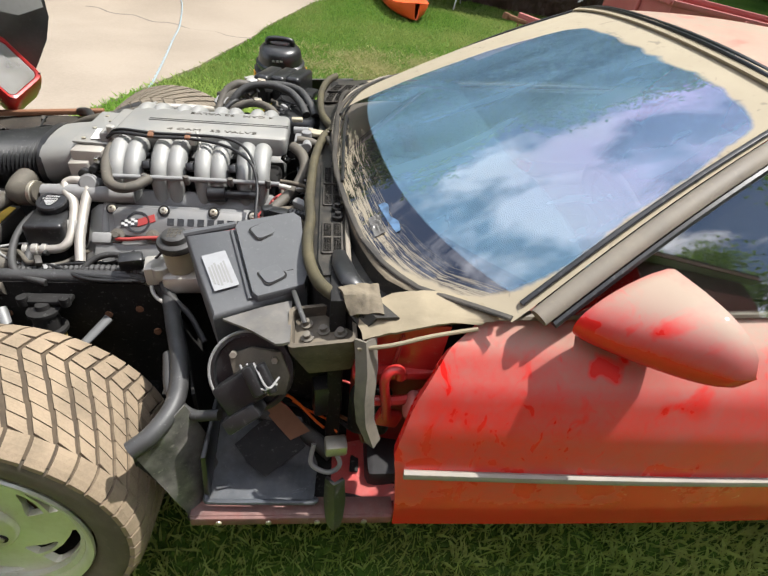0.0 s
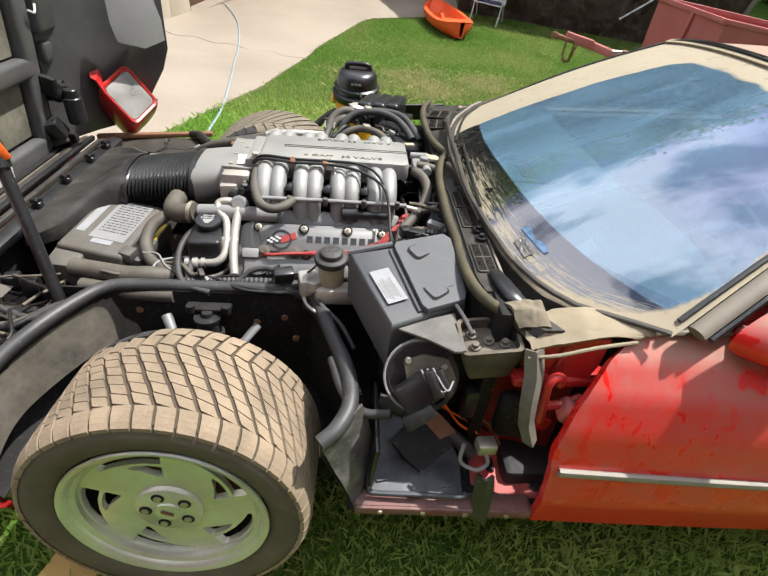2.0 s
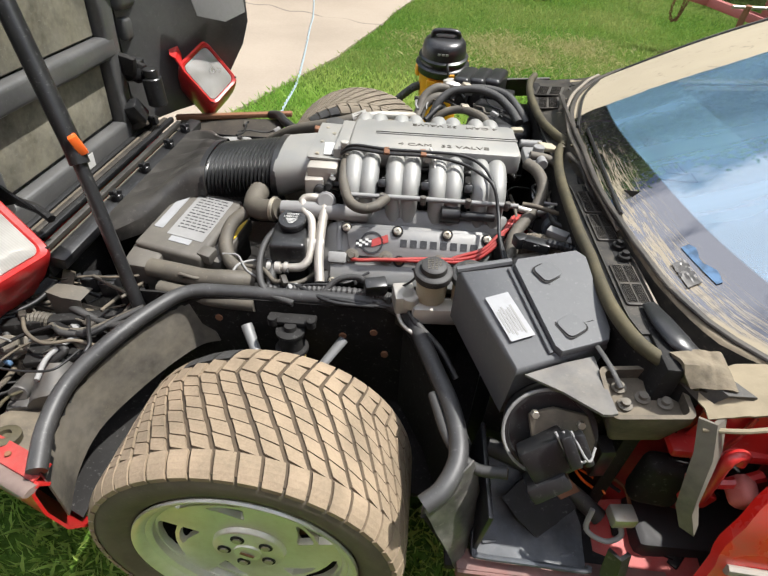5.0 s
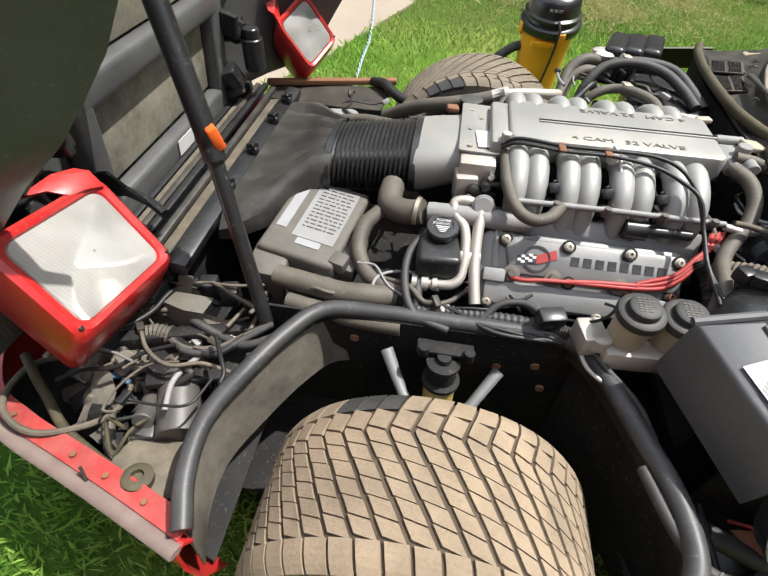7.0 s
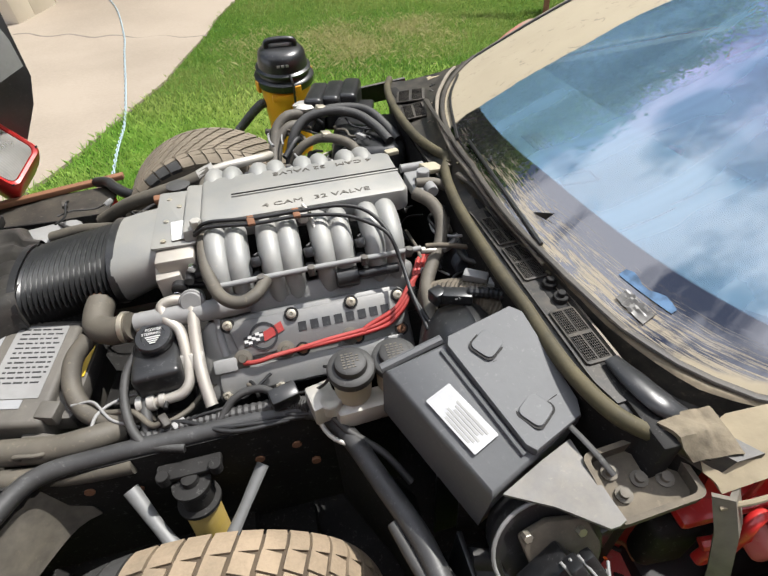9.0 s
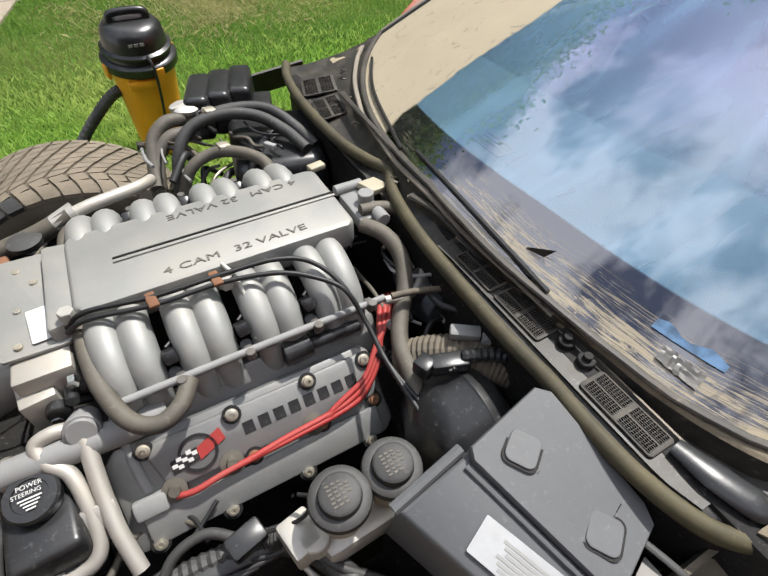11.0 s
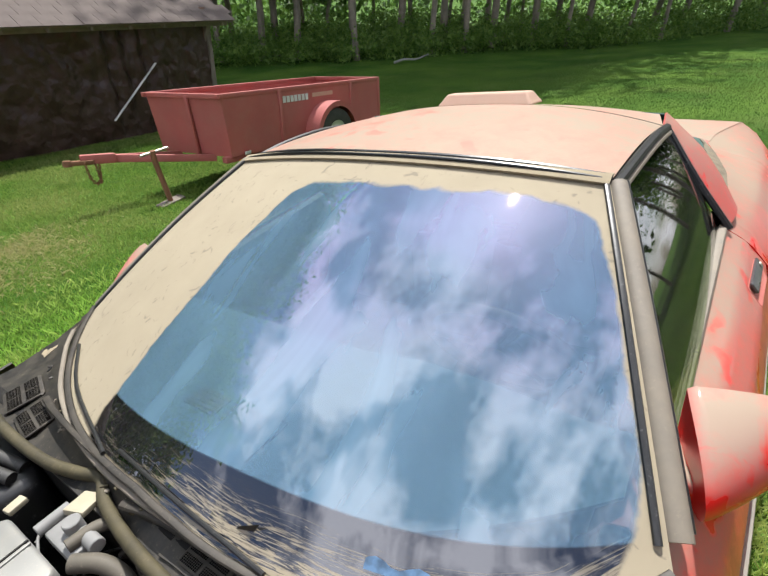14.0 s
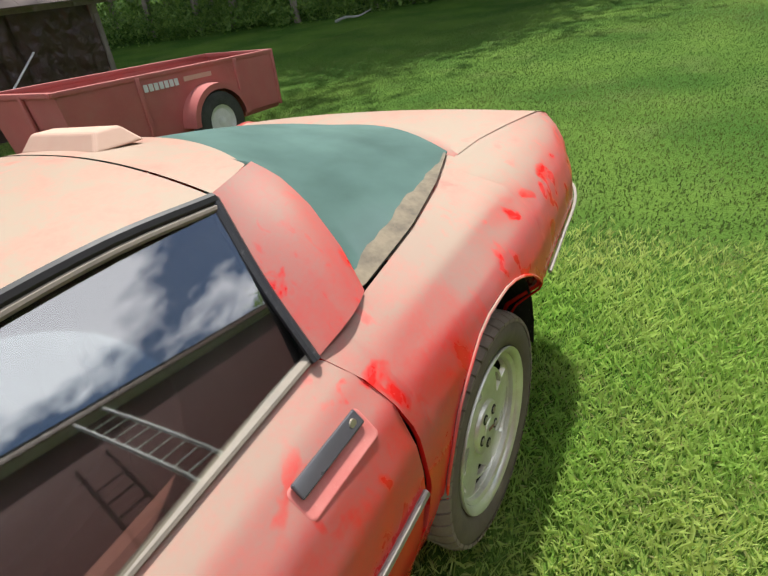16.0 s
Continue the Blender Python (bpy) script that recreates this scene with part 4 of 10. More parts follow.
M["rear_glass"] = glass_mat("rear_glass", (0.16, 0.28, 0.25), rough=0.12, dust=(0.10, 0.19, 0.165), dust_amount=0.85, scale=3)
rg = part("rear_glass", sheet([[rear_glass_point(u / 14 - 1, w / 20) for u in range(29)] for w in range(21)], 0.005), M["rear_glass"], car, "green-tinted rear glass, dusty along its edge", smooth=60)
for side in (-1, 1):
    part("dust_border", sheet([[rear_glass_point(side * (1 - k / 4 * (0.018 + 0.055 * math.sin(math.pi * min(1, (w - 16) / 26)) + 0.006 * math.sin(w * 0.9) + 0.004 * math.sin(w * 2.3))), w / 44) + Vector((0, 0.002 * side, 0.006)) for k in range(5)] for w in range(17, 44)], 0.003), M["ledge"], rg, "tan dust gathered on the glass edge")
    part("glass_bed", sheet([[rear_glass_point(side, w / 20) + Vector((0.0, side * dy, dz)) for w in range(11, 21)] for dy, dz in ((-0.02, -0.010), (0.0, -0.010), (0.02, -0.016))], 0.003), M["paint"], car, "dusty red ledge under the rear glass")
    sail = []
    for i in range(9):
        f = i / 8
        a = Vector((2.150, 0.560, 1.152)).lerp(Vector((2.068, 0.764, 0.888)), f)
        b = Vector(curve_at(SIDE_CURVE, 0.46 * f))
        b = Vector((b.x + 0.002, b.y + 0.003, b.z + 0.002))
        row = []
        for k in range(9):
            p = a.lerp(b, k / 8)
            o = 0.026 * math.sin(math.pi * (k / 8) ** 1.2) * (1 - 0.3 * f) * math.sin(min(1, f * 1.6) * math.pi / 2) ** 1.5
            row.append((p.x, (p.y + o) * side, p.z + o * 0.5))
        sail.append(row)
    part("sail_panel", sheet(sail, 0.006), M["paint"], car, "dusty red sail panel behind the door glass")
    # door glass between belt, pillar and sail
    gl = []
    for i in range(25):
        f = i / 24
        low = Vector(side_point(0.075 + 0.915 * f, 1.0)) + Vector((0, 0.012, 0.004))
        hi = Vector(curve_at([(0, 1.075, -0.728, 0.90), (0.47, 1.585, -0.540, 1.172), (0.72, 1.90, -0.553, 1.182), (1, 2.135, -0.566, 1.146)], f))
        row = []
        for k in range(13):
            g = low.lerp(hi, k / 12)
            h = (g.z - 0.885) / 0.295
            y = -0.749 + 0.024 * ((1.75 - g.x) / 0.68) ** 2 + 0.199 * h - 0.040 * h * (1 - h)
            row.append((g.x, y * -side, g.z))
        gl.append(row)
    win = part("door_glass", sheet(gl, 0.004), M["side_glass"], car, "tinted side window, wound up")
    win.visible_shadow = False
    top = [Vector((x, y * -side, z)) for x, y, z in ((1.575, -0.556, 1.172), (1.75, -0.566, 1.182), (1.95, -0.572, 1.176), (2.145, -0.572, 1.148), (2.10, -0.668, 1.02), (2.066, -0.772, 0.893))]
    part("window_seal", tube(top[:4], 0.012, 8, 4), M["wire"], car, "black rubber roof-rail seal")
    part("gutter_strip", tube([p + Vector((0, 0.010 * side, -0.013)) for p in top[:4]], 0.007, 8, 4), M["pillar"], car, "dusty grey gutter strip")
    part("window_seal", tube(top[3:], 0.010, 8, 4), M["black"], car, "black rubber seal on the sail panel")

# deck and tail
deck = []
for i in range(13):
    x = lerp(2.955, 3.52, i / 12)
    yt, zt = quarter_top(x)
    deck.append([(x + 0.235 * (1 - abs(k / 12 - 1) ** 2.6) * (1 - i / 12) + 0.02 * (1 - (k / 12 - 1) ** 2), (yt - 0.004) * (1 - k / 12), zt + 0.0015 + 0.010 * (1 - (k / 12 - 1) ** 2)) for k in range(25)])
deck.insert(0, [(p[0] - 0.03, p[1], p[2] - 0.016) for p in deck[0]])
part("rear_deck", sheet(deck, 0.0), M["paint"], car, "dusty pink rear deck")
tail = []
for v in range(9):
    z = lerp(0.42, 0.82, v / 8)
    tail.append([(3.52 + 0.03 * math.sin(math.pi * v / 8) + 0.03 * (1 - (k / 8 - 1) ** 2), 0.80 * (k / 8 - 1) * (1 - 0.12 * (v / 8) ** 3), z) for k in range(17)])
part("tail_panel", sheet(tail, 0.012), M["red"], car)

# door mirrors: flat at the back, tapering forwards and outwards
def mirror_shell(side):
    rows_ = []
    for i in range(19):
        t = i / 18
        xr, y = lerp(1.247, 1.306, t), lerp(-0.748, -0.936, t)
        deep = lerp(0.160, 0.022, t ** 1.25)
        zm = lerp(0.903, 0.899, t)
        half = 0.064 * math.sqrt(max(0.0, 1 - t ** 3.4)) + 0.003
        if i == 0:
            half *= 0.90
        row = []
        for k in range(21):
            a = math.pi * (k / 20 - 0.5)
            c = max(0.0, math.cos(a))
            # the nose droops forwards and swings outwards
            row.append((xr - deep * c ** 0.9, (y - 0.052 * c * (1 - t)) * -side, zm + half * math.sin(a) - 0.17 * deep * c))
        for k in range(1, 6):
            row.append((xr + 0.004 * math.sin(math.pi * k / 6), y * -side, zm + half * (1 - 2 * k / 6)))
        rows_.append(row)
    bm_ = sheet(rows_, 0.0, closed=True)
    bmesh.ops.holes_fill(bm_, edges=[e for e in bm_.edges if e.is_boundary])
    return bm_


for side in (-1, 1):
    mir = part("door_mirror", mirror_shell(side), M["paint"], car, "dusty pink door mirror, clean red below", smooth=50)
    part("mirror_stalk", box((0.10, 0.06, 0.05), (1.185, 0.770 * side, 0.848), (0, 4, 0), 0.018, 3), M["paint"], mir)
    bm = sheet([[(lerp(1.2535, 1.309, t), lerp(-0.761, -0.918, t) * -side, 0.901 + s_ * 0.052 * math.sqrt(max(0, 1 - t ** 3))) for t in (0, 0.25, 0.5, 0.7, 0.85, 0.95)] for s_ in (-1, -0.5, 0, 0.5, 1)], 0.002)
    part("mirror_glass", bm, M["chrome"], mir)

# floor, firewall and cabin
part("floor_pan", box((2.9, 1.66, 0.03), (2.0, 0, 0.345), bevel=0.005), M["dark"], car)
part("bulkhead", box((0.03, 1.40, 0.60), (0.70, 0, 0.54), bevel=0.004), M["dark"], car)
part("rear_shelf", box((0.9, 1.2, 0.02), (2.75, 0, 0.72), bevel=0.004), M["dark"], car)
# ---- wheels ----
R_T = 0.326


def tyre_profile(hw):
    """(radius, offset) round the tyre's section, from bead to bead."""
    return [(0.222, -hw * 0.80), (0.236, -hw * 0.93), (0.268, -hw * 1.0), (0.296, -hw * 0.98), (0.310, -hw * 0.92), (0.3165, -hw * 0.80), (0.3185, -hw * 0.4), (0.319, 0), (0.3185, hw * 0.4), (0.3165, hw * 0.80), (0.310, hw * 0.92), (0.296, hw * 0.98), (0.268, hw * 1.0), (0.236, hw * 0.93), (0.222, hw * 0.80)]


def tread_radius(o, hw):
    a = abs(o) / hw
    return R_T - 0.001 - 0.0015 * a * a - 0.016 * max(0, (a - 0.74) / 0.26) ** 2


def tread(hw, pitches, lean, flip):
    """Raised blocks between slanted grooves that turn back near the inner shoulder; the thin cuts between the rows step from block to block."""
    bm = bmesh.new()
    rows = [(-0.985, -0.690, 0.15), (-0.672, -0.495, 0.25), (-0.478, -0.300, 0.26), (-0.283, -0.105, 0.26), (-0.088, 0.090, 0.26), (0.107, 0.285, 0.25), (0.302, 0.470, 0.22), (0.500, 0.705, 0.18), (0.725, 0.985, 0.14)]
    for ri, (o0, o1, gap) in enumerate(rows):
        step = 0.04 * (ri % 2)
        tilt = 0.0 if ri in (0, 8) else 0.07
        for p in range(pitches):
            vs_lo, vs_hi = [], []
            cut = [o0 + (o1 - o0) * k / 4 for k in range(5)]
            for t0, o in [(gap / 2, o) for o in cut] + [(1 - gap / 2, o) for o in reversed(cut)]:
                oo = o + tilt * (t0 - 0.5)
                bend = max(oo, -0.70) - 0.30 * max(0.0, -0.70 - oo)
                skew = lean * (bend - 0.45) if oo < 0.45 else -0.55 * lean * (oo - 0.45)
                a = 2 * math.pi * (p + t0 + step + skew) / pitches
                y = oo * hw * flip
                r = tread_radius(y, hw)
                ca, sa = math.cos(a), math.sin(a)
                vs_hi.append(bm.verts.new((ca * r, y, sa * r)))
                vs_lo.append(bm.verts.new((ca * (r - 0.010), y, sa * (r - 0.010))))
            k2 = len(vs_hi)
            # a few blocks worn to bare black rubber on the inner shoulder
            bare = 1 if ri == 8 and 0.296 < ((p + 0.5) / pitches) % 1 < 0.345 else 0
            for k in range(4):
                bm.faces.new((vs_hi[k], vs_hi[k + 1], vs_hi[k2 - 2 - k], vs_hi[k2 - 1 - k])).material_index = bare
            for k in range(k2):
                bm.faces.new((vs_hi[k], vs_hi[(k + 1) % k2], vs_lo[(k + 1) % k2], vs_lo[k])).material_index = bare
    return bm


def wheel(name, hw, at, turn, label, tread_mat, side, pitches=48, camber=0.0):
    w = empty(name, None, car, label)
    w.matrix_local = pose(*at) @ pose(0, 0, 0, camber, 0, turn)
    bm = bmesh.new()
    prof = tyre_profile(hw)
    sheet([[(r * math.cos(2 * math.pi * k / 72), o, r * math.sin(2 * math.pi * k / 72)) for k in range(72)] for r, o in prof], 0.0, bm, closed=True)
    ty = part("tyre", bm, M["tyre"], w, "wide worn tyre with tan dust")
    part("tread_floor", sheet([[(r * math.cos(2 * math.pi * k / 72), o, r * math.sin(2 * math.pi * k / 72)) for k in range(72)] for r, o in ((0.311, -hw * 0.93), (0.3175, -hw * 0.80), (0.3195, -hw * 0.4), (0.320, 0), (0.3195, hw * 0.4), (0.3175, hw * 0.80), (0.311, hw * 0.93))], 0.0, closed=True), M["groove"] if tread_mat is M["tread"] else M["tyre"], w, "dirt in the tread grooves")
    part("tread", tread(hw, pitches, 2.2, -side), [tread_mat, M["rubber"]], w, "dust-caked tread blocks", smooth=0)
    # rim: barrel, lip and disc
    f = side
    bm = bmesh.new()
    sheet([[(r * math.cos(2 * math.pi * k / 64), o * f, r * math.sin(2 * math.pi * k / 64)) for k in range(64)] for r, o in ((0.224, hw * 0.86), (0.231, hw * 0.93), (0.229, hw * 0.965), (0.221, hw * 0.955), (0.211, hw * 0.90), (0.204, hw * 0.80), (0.198, hw * 0.55), (0.194, -hw * 0.7))], 0.0, bm, closed=True)
    rim = part("rim", bm, M["rim"], w, "dusty cast alloy rim")
    # extra near-black lining inside the rim paints the shade seen through the slots
    part("barrel", sheet([[(r * math.cos(2 * math.pi * k / 48), o * f, r * math.sin(2 * math.pi * k / 48)) for k in range(48)] for r, o in ((0.1935, hw * 0.70), (0.190, hw * 0.3), (0.19, -hw * 0.6), (0.05, -hw * 0.62))], 0.0, closed=True), M["dark"], w, "dark inner barrel for the shade in the slots")
    part("brake_disc", cyl(0.155, 0.025, (0, hw * 0.05 * f, 0), "y", 40), M["rust"], w, "rusty brake disc")
    # flat face: inner disc, outer ring, five swept spokes each with a thin rib beside it
    def face_off(r):
        return hw * curve_at([(0.05, 0.70), (0.10, 0.735), (0.16, 0.80), (0.21, 0.86)], r)[0]

    # the cast face: a disc pierced by five pairs of swept slots that end square on a spoke
    def polar(r, deg):
        return Vector((r * math.cos(radians(deg)) * -f, 0, r * math.sin(radians(deg))))

    loops_ = [[polar(0.2065, 3 * k) for k in range(120)]]
    for s in range(5):
        g0 = 88 + 72 * s
        loops_.append([polar(r, g0 + a) for a, r in ((0, 0.153), (0, 0.187), (3, 0.191), (16, 0.193), (30, 0.193), (41, 0.191), (49, 0.183), (48, 0.175), (39, 0.169), (26, 0.162), (13, 0.157))])
        loops_.append([polar(r, g0 + a) for a, r in ((0, 0.108), (0, 0.141), (3, 0.144), (12, 0.148), (22, 0.152), (29, 0.152), (28, 0.145), (20, 0.132), (11, 0.116), (4, 0.108))])
    flat_ = [p for lp in loops_ for p in lp]
    bm = bmesh.new()
    front = [bm.verts.new((p.x, hw * 0.745 * f, p.z)) for p in flat_]
    for tri in geometry.tessellate_polygon(loops_):
        bm.faces.new([front[i] for i in tri])
    base_i = 0
    for lp in loops_:
        mid = sum(lp, Vector()) / len(lp)
        back = [bm.verts.new((p.x, (hw * 0.745 - 0.013) * f, p.z)) for p in (lp if len(lp) > 100 else [q_ + (mid - q_) * 0.10 for q_ in lp])]
        for k in range(len(lp)):
            k1 = (k + 1) % len(lp)
            bm.faces.new((front[base_i + k], front[base_i + k1], back[k1], back[k]))
        base_i += len(lp)
    part("spoke_face", bm, M["rim"], w, "cast alloy face with swept slots", smooth=25)
    part("rim_ring", sheet([[(r * math.cos(2 * math.pi * k / 64), (face_off(r) - d) * f, r * math.sin(2 * math.pi * k / 64)) for k in range(64)] for r, d in ((0.196, 0.02), (0.1965, 0.002), (0.199, 0.0), (0.207, -0.002), (0.216, 0.004))], 0.0, closed=True), M["rim"], w)
    hub = part("hub", sheet([[(r * math.cos(2 * math.pi * k / 48), (face_off(0.10) + d) * f, r * math.sin(2 * math.pi * k / 48)) for k in range(48)] for r, d in ((0.104, -0.022), (0.104, -0.002), (0.100, 0.0), (0.088, 0.001), (0.084, -0.008), (0.079, -0.010), (0.0755, 0.010), (0.072, 0.013), (0.0, 0.014))], 0.0, closed=True), M["rim"], w)
    for s in range(5):
        a = 2 * math.pi * (s + 0.5) / 5
        at_ = (0.050 * math.cos(a), (face_off(0.10) + 0.0125) * f, 0.050 * math.sin(a))
        # solid dark disc paints the shaded recess round the nut
        part("lug_recess", cyl(0.0145, 0.006, at_, "y", 16), M["dark"], w)
        part("lug_nut", cyl(0.0095, 0.012, at_, "y", 6), M["steel"], w)
    bm = lathe([(0.0, 0.0), (0.030, 0.0), (0.028, 0.004), (0.0, 0.005)], 28, pose(0, (hw * 0.735 + 0.0135) * f, 0, -90 * f, 0, 0))
    part("centre_cap", bm, M["rim"], w)
    part("badge", box((0.03, 0.002, 0.008), (0, (hw * 0.735 + 0.0205) * f, 0), (0, 25, 0), 0), M["rust"], w, "worn two-tone badge")
    return w


wheel("front_wheel", 0.152, (-0.006, -0.7135, 0.335), -1.1, "front wheel with a bald-shouldered dusty tyre", M["tread"], -1, camber=-2.8)
wheel("front_wheel", 0.140, (0.035, 0.700, 0.425), 0, "front wheel, tread dusty grey", M["tread_grey"], 1)
wheel("rear_wheel", 0.158, (2.443, -0.765, 0.326), 0, "wide rear wheel, grey with dust", M["tread_grey"], -1)
wheel("rear_wheel", 0.158, (2.443, 0.765, 0.400), 0, "wide rear wheel", M["tyre"], 1)
# ---- engine bay ----
YC = 0.112  # the engine's centre line


def flip_y(pts):
    return [(x, 2 * YC - y, z) for x, y, z in pts]


engine = part("engine", box((0.46, 0.30, 0.30), (0.29, YC, 0.52), bevel=0.02), M["dark"], car, "silver-grey V8 engine, dusty, with a cast intake on top")

# plenum with its raised lid, channel and lettering
PZ = 0.853
bm = slab([(0.085, 0.028), (0.10, 0.014), (0.54, 0.010), (0.556, 0.022), (0.556, 0.202), (0.54, 0.214), (0.10, 0.214), (0.085, 0.200)], 0.055, pose(0, 0, PZ - 0.055), 0.008)
slab([(0.045, 0.006), (0.10, 0.016), (0.15, 0.04), (0.15, 0.19), (0.10, 0.212), (0.045, 0.222)], 0.060, pose(0, 0, PZ - 0.070), 0.010, bm)
plenum = part("plenum", bm, M["cover"], engine, "flat grey intake plenum lid with cast lettering")
part("plenum_rib", box((0.40, 0.006, 0.005), (0.355, 0.104, PZ + 0.001), bevel=0.0015), M["cover"], engine)
part("plenum_rib", box((0.40, 0.004, 0.004), (0.355, 0.114, PZ + 0.0005), bevel=0.001), M["dark"], engine)
WIDE = Matrix.Diagonal((1.45, 1, 1, 1))
letters("4 CAM", 0.022, pose(0.222, 0.030, PZ + 0.0005) @ WIDE, M["mould"], engine)
letters("32 VALVE", 0.022, pose(0.338, 0.030, PZ + 0.0005) @ WIDE, M["mould"], engine)
letters("4 CAM", 0.022, pose(0.505, 0.193, PZ + 0.0005, 0, 0, 180) @ WIDE, M["mould"], engine)
letters("32 VALVE", 0.022, pose(0.388, 0.193, PZ + 0.0005, 0, 0, 180) @ WIDE, M["mould"], engine)

# eight pairs of cast runners
RUN = [(0.050, 0.798), (0.020, 0.812), (-0.012, 0.815), (-0.048, 0.802), (-0.078, 0.778), (-0.093, 0.745), (-0.096, 0.700)]
for x0 in (0.132, 0.243, 0.357, 0.470):
    for far in (False, True):
        bm = bmesh.new()
        for dx in (-0.0225, 0.0225):
            pts = [(x0 + dx * (1 - 0.12 * k / 6), y, z) for k, (y, z) in enumerate(RUN)]
            if far:
                pts = [(x, y + 0.010 * math.sin(math.pi * k / 6), z + 0.024 * (1 - k / 6)) for k, (x, y, z) in enumerate(flip_y(pts))]
            tube(pts, [0.023, 0.0245, 0.0255, 0.026, 0.0255, 0.0235, 0.0205], 16, 4, bm)
        web = [(x0, y, z - 0.008) for y, z in RUN]
        tube(flip_y(web) if far else web, 0.016, 8, 3, bm)
        fl = box((0.105, 0.030, 0.014), (x0, -0.098, 0.704), (20, 0, 0), 0.004)
        if far:
            fl = box((0.105, 0.030, 0.014), (x0, 2 * YC + 0.098, 0.704), (-20, 0, 0), 0.004)
        me = bm
        join(me, fl)
        part("intake_runner", me, M["silver"], engine, "satin cast-aluminium twin runner")

for far in (False, True):
    s = 1 if far else -1
    yy = (lambda y: 2 * YC - y) if far else (lambda y: y)
    # injector rail and its clamps
    part("fuel_rail", tube([(0.095, yy(-0.112), 0.772), (0.30, yy(-0.112), 0.774), (0.545, yy(-0.112), 0.772)], 0.0065, 10, 2), M["lightgrey"], engine, "thin bright fuel rail")
    for x in (0.195, 0.30, 0.415, 0.515):
        bm = box((0.014, 0.022, 0.018), (x, yy(-0.113), 0.770), bevel=0.003)
        cyl(0.008, 0.014, (x, yy(-0.126), 0.782), "z", 8, bm=bm)
        part("rail_clamp", bm, M["motor_grey"], engine)
    for x in (0.187, 0.300, 0.413):
        part("injector", tube([(x, yy(-0.09), 0.765), (x, yy(-0.07), 0.73), (x, yy(-0.06), 0.69)], 0.010, 10, 2), M["black"], engine)
        part("injector_plug", box((0.020, 0.030, 0.022), (x + 0.002, yy(-0.078), 0.792), (-35 if not far else 35, 0, 6), 0.004), M["black"], engine)
        wire_pts = [(x, yy(-0.066), 0.800), (x + 0.018, yy(-0.05), 0.796), (x + 0.030, yy(-0.055), 0.775), (x + 0.034, yy(-0.04), 0.75)]
        part("injector_lead", tube(wire_pts, 0.003, 8, 4), M["wire"], engine)
    # head casting
    part("head_casting", box((0.46, 0.10, 0.12), (0.30, yy(-0.085), 0.655), (-30 * s * -1 if far else -30, 0, 0), 0.012), M["cam"], engine)
    # cam cover: tilted plate with a raised face and rim
    cm = frame_m((0.27, yy(-0.193), 0.648), (1, 0, 0) if not far else (-1, 0, 0), (0, -s, 1.0))
    bm = slab([(-0.225, -0.088), (0.205, -0.088), (0.225, -0.07), (0.225, 0.066), (0.205, 0.08), (-0.205, 0.08), (-0.225, 0.06)], 0.050, cm @ pose(0, 0, -0.050), 0.010)
    slab([(-0.15, -0.012), (0.20, -0.012), (0.215, 0.0), (0.215, 0.058), (0.20, 0.068), (-0.15, 0.068), (-0.165, 0.05)], 0.012, cm, 0.005, bm)
    slab([(-0.20, -0.082), (0.19, -0.082), (0.20, -0.075), (0.20, -0.030), (-0.20, -0.030)], 0.009, cm, 0.004, bm)
    cc = part("cam_cover", bm, M["cam"], engine, "grey painted cam cover with copper-coloured bolts")
    for bx, by, bz in ((-0.165, 0.062, 0.008), (-0.03, 0.060, 0.015), (0.10, 0.060, 0.015), (0.205, 0.055, 0.012), (-0.15, -0.022, 0.003), (-0.02, -0.018, 0.010), (0.10, -0.018, 0.010), (0.2, -0.02, 0.004), (-0.19, -0.08, 0.005), (-0.08, -0.084, 0.005), (0.05, -0.084, 0.005), (0.17, -0.084, 0.005)):
        bm = lathe([(0.0105, 0), (0.0105, 0.003), (0.0075, 0.004), (0.0075, 0.009), (0.004, 0.0095), (0.003, 0.004)], 14, cm @ pose(bx, by, bz))
        part("bolt", bm, M["rust"] if by < 0.05 and by > -0.05 else M["steel"], engine)
        part("grommet", lathe([(0.0105, 0.0005), (0.0155, 0.0005), (0.0150, 0.003), (0.0105, 0.0035)], 16, cm @ pose(bx, by, bz), cap=False), M["dark"], engine)
    if not far:
        NEAR_CAM = cm
        # maker's name as plain bars, and a round badge of plain shapes
        for k in range(8):
            part("name_bar", box((0.0175, 0.020, 0.0012), (0, 0, 0), bevel=0), M["black"], engine).matrix_local = cm @ pose(-0.012 + k * 0.0262, 0.030, 0.0128)
        bm = lathe([(0.030, 0), (0.030, 0.003), (0.025, 0.003), (0.025, 0)], 32, cm @ pose(-0.095, 0.026, 0.012), cap=False)
        part("badge_ring", bm, M["black"], engine, "round black badge ring")
        part("badge_flag", slab([(0, -0.012), (0.044, 0.004), (0.040, 0.024), (0.0, 0.008)], 0.003, cm @ pose(-0.095, 0.026, 0.012)), M["red_rubber"], engine, "red badge flag")
        for i, j in itertools.product(range(5), range(3)):
            if (i + j) % 2:
                bm = slab([(0, 0), (0.008, 0), (0.008, 0.006), (0, 0.006)], 0.0034, cm @ pose(-0.136 + i * 0.008, 0.012 + j * 0.006 + i * 0.002, 0.012))
                part("badge_square", bm, M["white"], engine, "white square of the badge")
